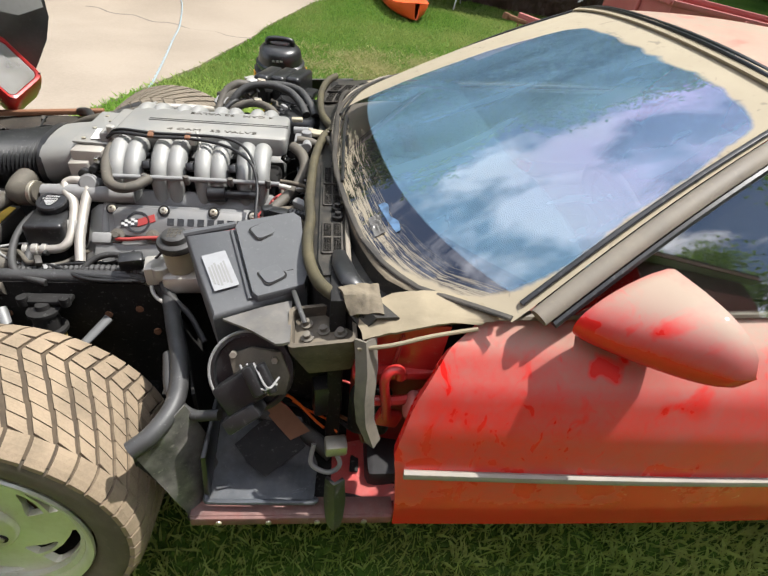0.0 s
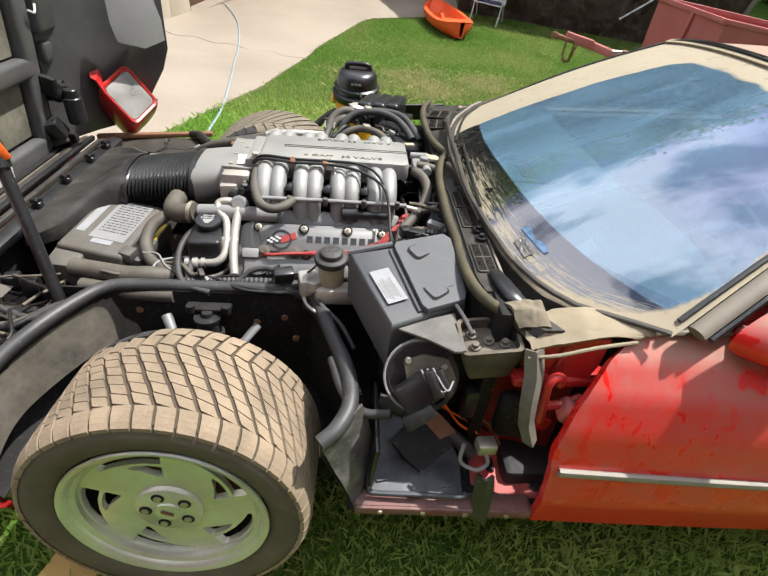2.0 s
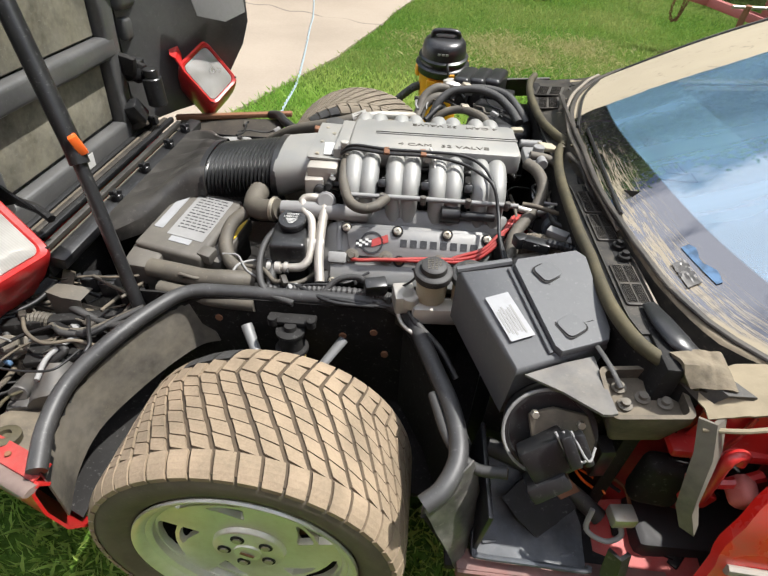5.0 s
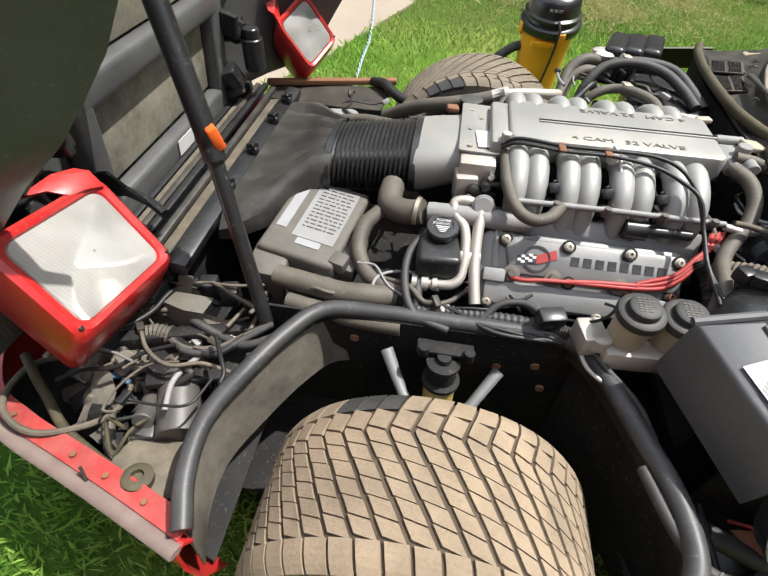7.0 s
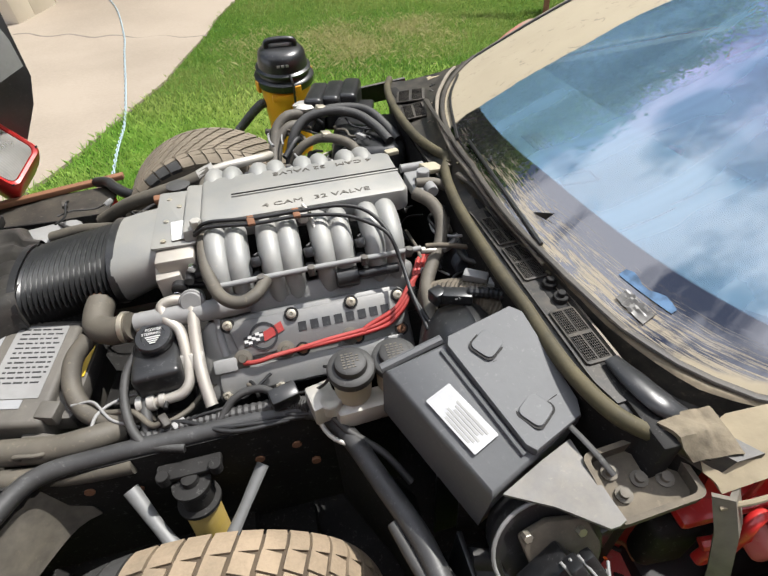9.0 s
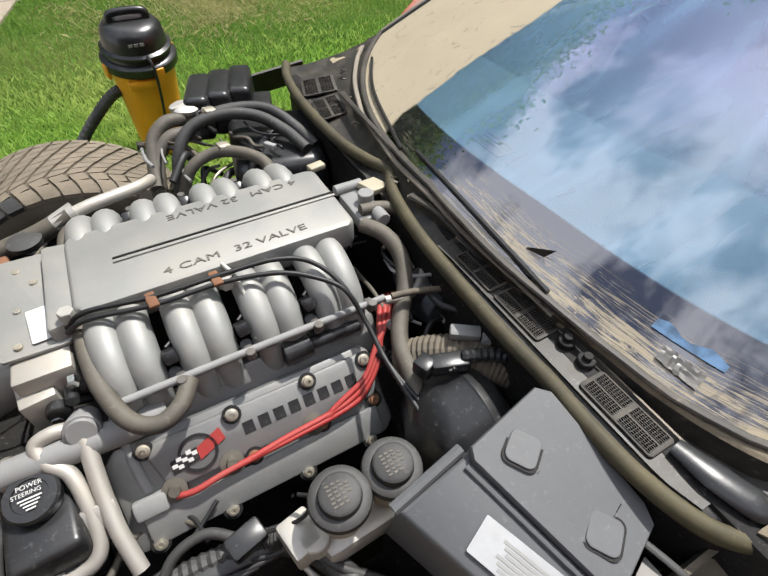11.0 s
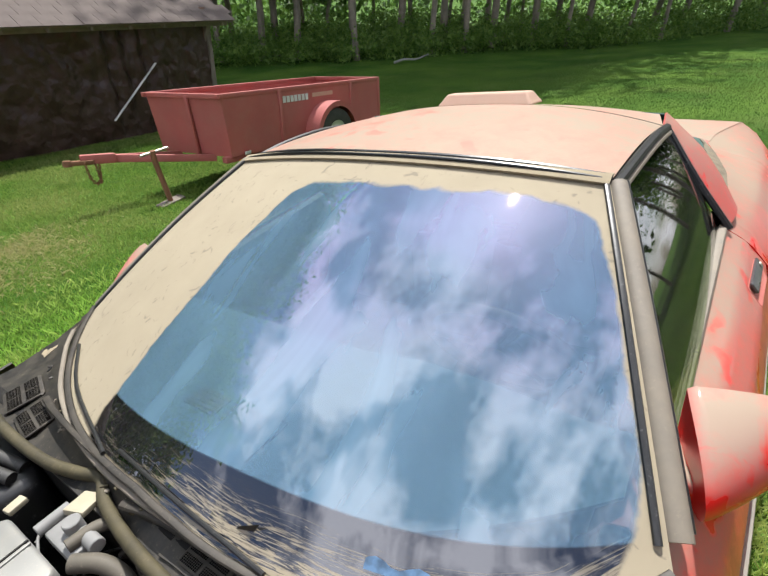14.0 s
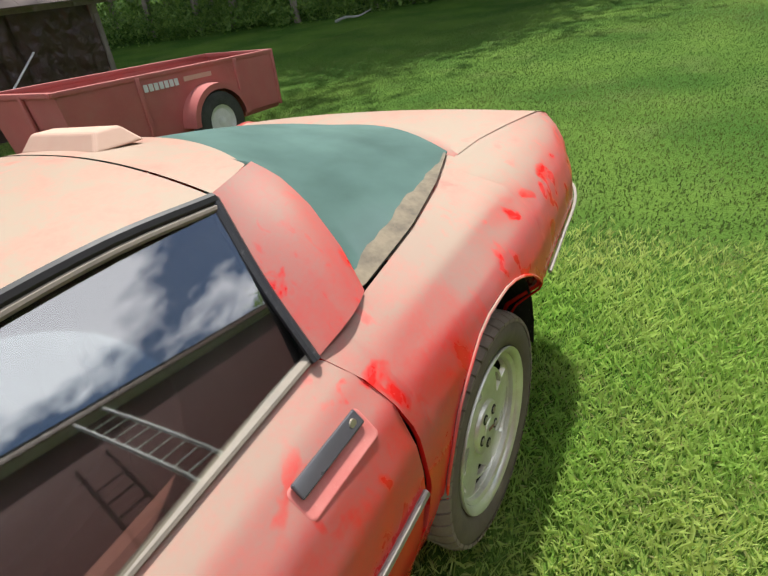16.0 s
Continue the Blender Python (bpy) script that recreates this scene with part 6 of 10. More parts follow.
outer = [box_top(0, 0), box_top(1, 0), box_top(1, 1), box_top(0, 1)]
rows = []
for h, e in ((0.0, 0.03), (-0.004, 0.008), (-0.012, 0.0), (-0.15, 0.0)):
    rows.append([box_top(e, e, h), box_top(0.5, e, h), box_top(1 - e, e, h), box_top(1 - e, 0.5, h), box_top(1 - e, 1 - e, h), box_top(0.5, 1 - e, h), box_top(e, 1 - e, h), box_top(e, 0.5, h)])
bm = sheet(rows, 0.0, closed=True)
bmesh.ops.contextual_create(bm, geom=[e for e in bm.edges if e.is_boundary])
ecu = part("control_box", bm, M["box_black"], car, "satin black control unit box with a white part label")
lid = [(0.47, 0.015), (0.97, 0.0), (1.02, 0.10), (1.02, 0.93), (0.96, 1.02), (0.47, 1.0), (0.43, 0.94), (0.43, 0.08)]
bm = sheet([[box_top(u, v, h) for u, v in lid] for h in (0.001, 0.013)], 0, closed=True)
cap = bm.faces.new([bm.verts.new(box_top(0.72 + (u - 0.72) * 0.98, 0.5 + (v - 0.5) * 0.98, 0.016)) for u, v in lid])
vv = list(bm.verts)
top = vv[8:16]
capv = list(cap.verts)
for k in range(8):
    bm.faces.new((top[k], top[(k + 1) % 8], capv[(k + 1) % 8], capv[k]))
part("lid", bm, M["box_black"], ecu, "clip-on black lid with two square lugs")
for v in (0.22, 0.80):
    m = frame_m(box_top(0.66, v, 0.016), RN - LN, LF - LN)
    part("lug", slab(rounded(0.043, 0.040, 0.010), 0.004, m @ pose(0, 0, 0, 0, 0, 12), 0.0012), M["box_black"], ecu, smooth=0)
    part("lug_groove", sheet([[tuple(m @ pose(0, 0, 0.0006, 0, 0, 12) @ Vector((x * k_, y * k_, 0))) for x, y in rounded(0.043, 0.040, 0.010)] for k_ in (1.02, 1.16)], 0.0008, closed=True), M["dark"], ecu)
m = frame_m(box_top(0.20, 0.46, 0.004), RN - LN, LF - LN)
part("part_label", slab(rounded(0.048, 0.105, 0.002), 0.001, m), M["pale_label"], ecu, "white part label")
bm = bmesh.new()
for k in range(6):
    box((0.004, 0.05 + 0.008 * (k % 3), 0.0006), (-0.018 + k * 0.006, -0.01, 0.0013), bevel=0, bm=bm)
bm.transform(m)
part("print_bar", bm, M["lightgrey"], ecu, "faint unreadable print")
groove = bmesh.new()
for a_, b_ in (((0.76, 0.22), (0.76, 0.66)), ((0.76, 0.66), (0.62, 0.66)), ((0.88, 0.22), (0.76, 0.22))):
    tube([box_top(*a_, 0.0163), box_top(*b_, 0.0163)], 0.0009, 6, 1, groove)
part("lid_groove", groove, M["dark"], ecu)
part("rib", tube([box_top(0.40, 0.06, 0.002), box_top(0.40, 0.94, 0.002)], 0.005, 8, 1), M["box_black"], ecu)
part("hinge_strip", tube([box_top(0.0, 1.02, -0.003), box_top(0.45, 1.03, 0.0)], 0.008, 8, 1), M["box_black"], ecu)

# triangular bracket, fixing tray, round actuator below the box
bm = sheet([[(0.487, -0.668, 0.760), (0.560, -0.640, 0.768), (0.612, -0.622, 0.770)], [(0.545, -0.705, 0.766), (0.585, -0.700, 0.770), (0.615, -0.690, 0.772)], [(0.592, -0.752, 0.778), (0.604, -0.752, 0.779), (0.616, -0.748, 0.779)]], 0.005)
part("bracket", bm, M["bare_bracket"], car, "dusty bare metal triangular bracket")
tm = frame_m((0.672, -0.700, 0.782), (0.13, 0.0, 0.02), (-0.03, 0.12, 0.012))
bm = bmesh.new()
sheet([[tuple(tm @ Vector((x * s, y * s2, h))) for x, y in rounded(0.125, 0.098, 0.012)] for s, s2, h in ((1, 1, 0.004), (0.88, 0.85, 0.004), (0.86, 0.82, -0.02))], 0, bm, closed=True)
sheet([[tuple(tm @ Vector((x * s, y * s2, h))) for x, y in rounded(0.125, 0.098, 0.012)] for s, s2, h in ((1, 1, 0.004), (1, 1, -0.02), (0.72, 0.7, -0.10))], 0, bm, closed=True)
bm.faces.new([bm.verts.new(tm @ Vector((x * 0.86, y * 0.82, -0.02))) for x, y in rounded(0.125, 0.098, 0.012)])
tray = part("fixing_tray", bm, M["grime"], car, "black tray with dusty bolts under the cowl corner")
for x, y in ((-0.03, -0.012), (0.032, -0.01), (-0.032, 0.02), (0.03, 0.022), (0.0, 0.0)):
    bm = lathe([(0.012, 0), (0.012, 0.003), (0.007, 0.004), (0.007, 0.012), (0.0, 0.013)], 12, tm @ pose(x, y, -0.018))
    part("bolt", bm, M["liner"], tray)
part("strap", tube([(0.612, -0.60, 0.79), (0.625, -0.65, 0.79), (0.64, -0.688, 0.775)], 0.005, 8, 3, flat=0.5), M["rubber"], tray, "dark rubber strap")

am = frame_m((0.540, -0.722, 0.680), (0.93, 0.02, 0.20), (-0.22, 0.52, 0.82))
bm = lathe([(0.060, -0.060), (0.074, -0.050), (0.075, -0.016), (0.080, -0.014), (0.080, 0.002), (0.074, 0.004), (0.070, 0.004), (0.068, -0.006), (0.0, -0.006)], 40, am)
act = part("actuator", bm, M["black"], car, "round black vacuum actuator with a pale rim")
part("rim_ring", tube([tuple(am @ Vector((0.079 * math.cos(radians(a)), 0.079 * math.sin(radians(a)), 0.002))) for a in range(55, 236, 10)], 0.0032, 8, 1), M["lightgrey"], act, "pale arc along one side of the rim")
bm = slab([(-0.045, -0.055), (0.055, -0.06), (0.072, -0.02), (0.062, 0.035), (0.0, 0.055), (-0.05, 0.045)], 0.014, am @ pose(0.010, 0.0, -0.004) @ Matrix.Diagonal((0.88, 0.88, 1, 1)), 0.005)
part("flange", bm, M["grime"], act, "dusty brown flange")
bm = box((0.082, 0.062, 0.05), (0, 0, 0.035), (0, 0, 24), 0.007)
box((0.070, 0.030, 0.062), (-0.004, -0.046, 0.036), (0, 0, 24), 0.006, bm=bm)
box((0.020, 0.058, 0.028), (0.032, 0.022, 0.064), (0, 0, 14), 0.004, bm=bm)
box((0.016, 0.058, 0.020), (0.054, 0.020, 0.058), (0, 0, 14), 0.004, bm=bm)
bm.transform(am @ pose(-0.012, -0.022, 0))
part("motor_block", bm, M["black"], act)
for k in range(3):
    bm = tube([tuple(am @ Vector((0.0 + k * 0.012, 0.03, 0.06))), tuple(am @ Vector((0.02 + k * 0.012, -0.015, 0.075))), tuple(am @ Vector((0.05 + k * 0.006, -0.03 + k * 0.012, 0.05)))], 0.0022, 8, 4)
    part("plug_wire", bm, M["lightgrey"], act, "thin white plug wire")
for a in range(4):
    part("bolt", cyl(0.007, 0.012, tuple(am @ Vector((0.055 * math.cos(a * 1.6 + 0.4), 0.045 * math.sin(a * 1.6 + 0.4), 0.012))), rot=(60, 0, 0), seg=6), M["steel"], act)
wire([(0.345, -0.60, 0.60), (0.375, -0.70, 0.60), (0.42, -0.745, 0.585), (0.48, -0.76, 0.60)], 0.011, "rubber", "vacuum_hose", "dark rubber hose", parent=car)
# ---- wheel arch, inner wings, nose ----
HOOP = [(-0.403, -0.800, 0.520), (-0.430, -0.715, 0.540), (-0.428, -0.62, 0.565), (-0.380, -0.52, 0.590), (-0.325, -0.415, 0.598), (-0.265, -0.350, 0.602), (-0.15, -0.338, 0.602), (0.0, -0.338, 0.603), (0.16, -0.338, 0.605), (0.245, -0.348, 0.607), (0.298, -0.410, 0.610), (0.345, -0.535, 0.612), (0.382, -0.645, 0.613), (0.392, -0.735, 0.605), (0.366, -0.795, 0.592), (0.332, -0.822, 0.578)]
hoop = part("arch_seal", tube(HOOP, 0.0185, 14, 5), M["seal_black"], car, "black tubular rubber seal round the wheel arch")
part("arch_flange", sheet([[Vector(p) + Vector((0, 0, dz)) * 1.0 + Vector((0, 0.0, 0)) for p in smooth_path(HOOP, 3)] for dz in (-0.008, -0.05)], 0.004), M["black"], hoop)
hp = smooth_path(HOOP, 4)
n1 = 22
rows = []
for dz, pull in ((-0.03, 0.0), (-0.07, 0.06), (-0.12, 0.14), (-0.165, 0.22)):
    rows.append([(p.x + pull * 0.25 * (p.y + 0.80), p.y - pull * 0.04, p.z + dz) for p in hp[:n1]])
part("arch_liner", sheet(rows, 0.004), M["liner"], car, "grey-brown plastic arch liner")
rows = []
for dz, k in ((-0.04, 0.0), (-0.12, 0.3), (-0.22, 0.7), (-0.30, 1.0)):
    rows.append([(lerp(p.x, 0.43, k), lerp(p.y, -0.80 + 0.35 * (i / 22), k * 0.8), p.z + dz) for i, p in enumerate(hp[-23:][::-1])])
part("arch_liner", sheet(rows, 0.004), M["dark"], car, "torn black splash liner")
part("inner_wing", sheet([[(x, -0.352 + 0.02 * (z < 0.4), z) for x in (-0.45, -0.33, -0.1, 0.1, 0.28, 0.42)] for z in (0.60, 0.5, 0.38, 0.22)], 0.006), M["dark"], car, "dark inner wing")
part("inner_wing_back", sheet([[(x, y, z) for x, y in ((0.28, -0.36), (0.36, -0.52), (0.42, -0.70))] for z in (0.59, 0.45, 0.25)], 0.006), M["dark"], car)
for x, z, w in ((0.20, 0.52, 0.05), (0.12, 0.50, 0.02), (-0.12, 0.50, 0.06), (-0.2, 0.53, 0.02), (0.23, 0.44, 0.03)):
    part("rivet", cyl(0.010, 0.008, (x, -0.358, z), "y", 10), M["rust"], car)
# suspension
sus = part("damper", tube([(0.0, -0.417, 0.495), (0.0, -0.445, 0.30), (0.0, -0.46, 0.20)], 0.034, 20, 2), M["shock"], car, "yellow damper with a dark top mount")
bm = lathe([(0.030, 0.0), (0.046, 0.004), (0.046, 0.016), (0.034, 0.020), (0.032, 0.075), (0.040, 0.080), (0.040, 0.090), (0.018, 0.094), (0.016, 0.11), (0.0, 0.112)], 24, pose(0.0, -0.414, 0.492, -5, 0, 0) @ Matrix.Diagonal((0.9, 0.9, 0.72, 1)))
box((0.12, 0.035, 0.014), (0.0, -0.385, 0.568), bevel=0.004, bm=bm)
part("top_mount", bm, M["dark"], sus, "grimy damper top mount")
for x in (-0.045, 0.05):
    part("mount_bush", cyl(0.012, 0.024, (x, -0.398, 0.574), "z", 12), M["dark"], sus)
part("upper_arm", tube([(-0.125, -0.372, 0.525), (-0.080, -0.44, 0.475), (-0.022, -0.52, 0.428)], [0.015, 0.012, 0.016], 10, 4, flat=0.7), M["arm"], car, "forged aluminium suspension arm")
part("upper_arm", tube([(0.125, -0.372, 0.500), (0.075, -0.44, 0.465), (0.015, -0.52, 0.428)], [0.014, 0.012, 0.016], 10, 4, flat=0.7), M["arm"], car, "forged aluminium suspension arm")
part("ball_joint", box((0.09, 0.05, 0.04), (0.005, -0.54, 0.42), bevel=0.012), M["alu"], car)
part("lower_arm", box((0.40, 0.34, 0.05), (0.0, -0.50, 0.20), bevel=0.02), M["dark"], car)
part("cross_member", box((0.12, 1.1, 0.10), (0.0, 0.0, 0.20), bevel=0.02), M["dark"], car)
part("front_floor", box((1.5, 1.30, 0.02), (0.0, 0.06, 0.15), bevel=0.004), M["dark"], car)

# far inner wing with its own seal
far_hoop = [(-0.36, 0.80, 0.615), (-0.31, 0.755, 0.63), (-0.27, 0.70, 0.625), (-0.2, 0.655, 0.615), (0.0, 0.625, 0.61), (0.25, 0.61, 0.61)]
part("arch_seal", tube(far_hoop, 0.018, 10, 5), M["black"], car, "black rubber seal on the far wheel arch")
part("inner_wing", sheet([[(x, y, z) for x, y in ((-0.72, 0.62), (-0.45, 0.60), (-0.2, 0.60), (0.2, 0.60), (0.45, 0.62), (0.70, 0.66))] for z in (0.60, 0.4, 0.2)], 0.006), M["dark"], car)
part("wing_rail", box((0.50, 0.03, 0.02), (-0.52, 0.79, 0.605), (0, -3, 6), 0.005), M["rust"], car, "rust-brown dusty wing rail")
part("wing_shelf", sheet([[(-0.75, 0.60, 0.575), (-0.5, 0.60, 0.59), (-0.30, 0.60, 0.60)], [(-0.77, 0.80, 0.565), (-0.5, 0.79, 0.595), (-0.28, 0.78, 0.605)]], 0.006), M["black_dusty"], car)
bm = box((0.18, 0.13, 0.10), (-0.44, 0.50, 0.57), (0, 5, 20), 0.03, 3)
part("horn_cover", bm, M["lightgrey"], car, "dusty grey moulded cover")
wire([(-0.42, 0.46, 0.62), (-0.33, 0.44, 0.64), (-0.25, 0.40, 0.655), (-0.18, 0.36, 0.67), (-0.11, 0.33, 0.70), (-0.05, 0.31, 0.71)], 0.019, "hose", "hose", "grey hose to the far bank", parent=car)
wire([(-0.26, 0.44, 0.66), (-0.16, 0.40, 0.72), (-0.06, 0.37, 0.755), (0.02, 0.365, 0.775), (0.09, 0.37, 0.795)], 0.020, "hose", "hose", "fat grey hose", parent=car)
wire([(0.06, 0.368, 0.788), (0.12, 0.38, 0.798), (0.18, 0.40, 0.795), (0.23, 0.43, 0.785), (0.255, 0.47, 0.77)], 0.013, "pipe", "metal_pipe", "bright metal pipe", parent=car)
part("ferrule", tube([(0.055, 0.366, 0.786), (0.10, 0.375, 0.796)], 0.021, 12, 9, rings=0.08), M["alu"], car)
wire([(0.07, 0.24, 0.80), (0.085, 0.28, 0.815), (0.12, 0.285, 0.82), (0.14, 0.26, 0.81)], 0.013, "hose", "hose", parent=car)
part("rust_block", box((0.035, 0.03, 0.018), (-0.05, 0.315, 0.765), (0, 5, 10), 0.006), M["rust"], car, "rusty bracket")
part("oil_cap", lathe([(0.03, 0), (0.032, 0.012), (0.022, 0.016), (0.0, 0.016)], 24, pose(0.0, 0.34, 0.775)), M["rubber"], car, "black oil filler cap")

# expansion tank, filler neck and heater hoses on the far side
bm = bmesh.new()
for k in range(3):
    box((0.062, 0.17, 0.115), (0.440 + 0.058 * k, 0.70 + 0.012 * k, 0.806 - 0.003 * k), (0, 0, -18), 0.016, 3, bm=bm)
tank = part("expansion_tank", bm, M["black"], car, "black moulded coolant expansion tank in three ribs")
part("tank_lug", box((0.06, 0.10, 0.03), (0.595, 0.69, 0.785), (0, 0, -18), 0.008), M["black"], tank)
for x, y in ((0.50, 0.60), (0.575, 0.625), (0.605, 0.63)):
    part("tank_clip", box((0.02, 0.02, 0.03), (x, y, 0.785), (0, 0, -18), 0.004), M["black"], tank)
bm = lathe([(0.022, -0.06), (0.024, 0.0), (0.036, 0.002), (0.037, 0.010), (0.028, 0.016), (0.0, 0.018)], 28, pose(0.390, 0.640, 0.832, 0, 4, 0))
box((0.076, 0.016, 0.006), (0.390, 0.640, 0.848), (0, 0, 20), 0.002, bm=bm)
part("filler_cap", bm, M["alu"], car, "bright pressed filler cap")
for k, (z0, e) in enumerate(((0.825, 0.0), (0.80, 0.025))):
    wire([(0.375, 0.615 - e, z0), (0.330, 0.600 - e, z0 + 0.005), (0.290, 0.575 - e, z0 - 0.02), (0.272, 0.53 - e, z0 - 0.06), (0.262, 0.48, z0 - 0.09)], 0.0165, "hose", "heater_hose", "thick grey hose", parent=car)
wire([(0.30, 0.45, 0.70), (0.33, 0.49, 0.80), (0.38, 0.52, 0.845), (0.46, 0.52, 0.858), (0.53, 0.49, 0.850), (0.575, 0.43, 0.83), (0.60, 0.36, 0.81)], 0.014, "rubber", "heater_hose", "black hose", parent=car)
wire([(0.38, 0.52, 0.815), (0.42, 0.55, 0.845), (0.50, 0.55, 0.852), (0.57, 0.52, 0.845), (0.61, 0.45, 0.82), (0.63, 0.38, 0.80)], 0.014, "rubber", "heater_hose", "black hose", parent=car)
wire([(0.30, 0.42, 0.71), (0.34, 0.43, 0.79), (0.40, 0.435, 0.815), (0.455, 0.40, 0.82), (0.49, 0.35, 0.815), (0.498, 0.30, 0.80)], 0.0135, "hose", "heater_hose", "grey hose looped over the far runners", parent=car)
for x, y, z in ((0.43, 0.535, 0.862), (0.425, 0.432, 0.823)):
    part("hose_clip", box((0.03, 0.03, 0.022), (x, y, z), (0, 10, 10), 0.005), M["steel"], car)
for k in range(9):
    rr = random.Random(70 + k)
    a = Vector((rr.uniform(0.28, 0.5), rr.uniform(0.36, 0.46), rr.uniform(0.70, 0.78)))
    b = a + Vector((rr.uniform(0.03, 0.12), rr.uniform(0.02, 0.12), rr.uniform(-0.02, 0.03)))
    wire([a, (a + b) / 2 + Vector((rr.uniform(-0.03, 0.03), rr.uniform(-0.03, 0.03), 0.03)), b], rr.choice((0.004, 0.006, 0.009)), rr.choice(("wire", "rubber", "steel")), "loom_wire", parent=car)
part("blower_case", box((0.22, 0.28, 0.20), (0.56, 0.48, 0.70), (0, 0, -12), 0.03, 3), M["black"], car)
bm = tube([(0.50, 0.42, 0.795), (0.54, 0.47, 0.80), (0.57, 0.50, 0.79)], 0.013, 10, 12, rings=0.1)
part("conduit", bm, M["black"], car, "ribbed conduit", smooth=0)

# loose wiring and small lines in the crowded corners
CROWDED = (
    (22, (-0.78, -0.42), (-0.62, -0.30), (0.52, 0.60), 0.16),
    (16, (0.55, 0.68), (-0.30, 0.22), (0.71, 0.79), 0.10),
    (16, (-0.50, 0.05), (0.42, 0.60), (0.60, 0.67), 0.15),
    (14, (0.26, 0.60), (0.38, 0.60), (0.76, 0.84), 0.10),
    (10, (-0.30, 0.20), (-0.31, -0.22), (0.58, 0.63), 0.14),
)
for area, (count, ax, ay, az, reach) in enumerate(CROWDED):
    for k in range(count):
        rr = random.Random(900 + 40 * area + k)
        a = Vector((rr.uniform(*ax), rr.uniform(*ay), rr.uniform(*az)))
        turn = rr.uniform(0, 2 * math.pi)
        pts = [a]
        for q in range(4):
            turn += rr.uniform(-0.8, 0.8)
            b = pts[-1] + Vector((math.cos(turn), math.sin(turn), rr.uniform(-0.25, 0.25))) * reach * 0.4
            pts.append(Vector((min(max(b.x, ax[0]), ax[1]), min(max(b.y, ay[0]), ay[1]), min(max(b.z, az[0] - 0.03), az[1]))))
        wire(pts, rr.choice((0.0028, 0.0035, 0.0045, 0.006)), rr.choice(("wire", "rubber", "hose", "wire", "lightgrey", "grime")), "loose_wire", parent=car)
        if k % 3 == 0:
            part("wire_plug", box((0.028, 0.016, 0.014), tuple(pts[-1]), (rr.uniform(-20, 20), rr.uniform(-20, 20), math.degrees(turn)), 0.003), M[rr.choice(("black", "lightgrey", "black_dusty"))], car)

# nose: bumper bar, lamp motor, wiring
bar_pts = [(-0.400, -0.812, 0.495), (-0.44, -0.797, 0.492), (-0.571, -0.750, 0.490), (-0.695, -0.708, 0.488), (-0.82, -0.665, 0.486), (-0.94, -0.60, 0.482), (-1.03, -0.44, 0.478), (-1.07, -0.15, 0.475), (-1.08, 0.15, 0.475), (-1.02, 0.55, 0.475), (-0.85, 0.85, 0.475), (-0.40, 1.02, 0.48)]
bp = smooth_path(bar_pts, 6)


def off(i, d):
    a, b = bp[max(0, i - 1)], bp[min(len(bp) - 1, i + 1)]
    t = (b - a).normalized()
    return Vector((-t.y, t.x, 0)) * d


nose_rows = [[bp[i] + off(i, d) + Vector((0, 0, dz)) for i in range(len(bp))] for d, dz in ((-0.015, -0.02), (0.0, 0.004), (0.016, 0.0), (0.022, -0.012), (0.026, -0.08), (0.014, -0.17), (-0.03, -0.24))]
part("nose_panel", sheet(nose_rows, 0.006), M["red"], car, "red front bumper skin")
part("nose_edge", tube([bp[i] + off(i, 0.018) + Vector((0, 0, 0.001)) for i in range(len(bp))], 0.015, 8, 1, flat=0.5), M["nose_dust"], car, "dusty pinkish strip along the bumper top")
top = [[bp[i] + off(i, d) + Vector((0, 0, 0.008 + dz)) for i in range(2, 44)] for d, dz in ((-0.036, 0.004), (-0.012, 0.0), (0.004, 0.0))]
part("flange", sheet(top, 0.004), M["red_shade"], car, "riveted red flange")
for i in (5, 9, 13, 17, 21, 25):
    part("rivet", cyl(0.006, 0.005, tuple(bp[i] + off(i, -0.014) + Vector((0, 0, 0.012))), "z", 8), M["rust"], car)
part("side_marker", slab(rounded(0.13, 0.035, 0.005), 0.008, frame_m(tuple(bp[10] + off(10, 0.027) + Vector((0, 0, -0.055))), bp[13] - bp[7], (0, 0, 1)), 0.002), M["lens"], car, "clear side marker lens")
part("side_marker", slab(rounded(0.05, 0.035, 0.005), 0.008, frame_m(tuple(bp[16] + off(16, 0.027) + Vector((0, 0, -0.055))), bp[19] - bp[13], (0, 0, 1)), 0.002), M["amber"], car, "amber marker lens")
bm = tube([(-0.556, -0.505, 0.478), (-0.512, -0.620, 0.462)], 0.044, 28, 1)
tube([(-0.566, -0.478, 0.482), (-0.556, -0.505, 0.478)], [0.030, 0.048], 28, 1, bm)
motor = part("lamp_motor", bm, M["motor_grey"], car, "dull grey headlamp motor can")
part("motor_collar", tube([(-0.610, -0.500, 0.496), (-0.575, -0.472, 0.520), (-0.525, -0.468, 0.520), (-0.488, -0.490, 0.500)], 0.010, 8, 5, flat=0.6), M["grime"], motor, "bent grimy mounting strap")
bm = cyl(0.021, 0.075, (-0.592, -0.580, 0.476), rot=(70, 0, 15), seg=18)
box((0.046, 0.030, 0.032), (-0.582, -0.625, 0.458), (0, 0, 15), 0.005, bm=bm)
part("vacuum_valve", bm, M["motor_grey"], motor, "small silver vacuum valve")
bm = bmesh.new()
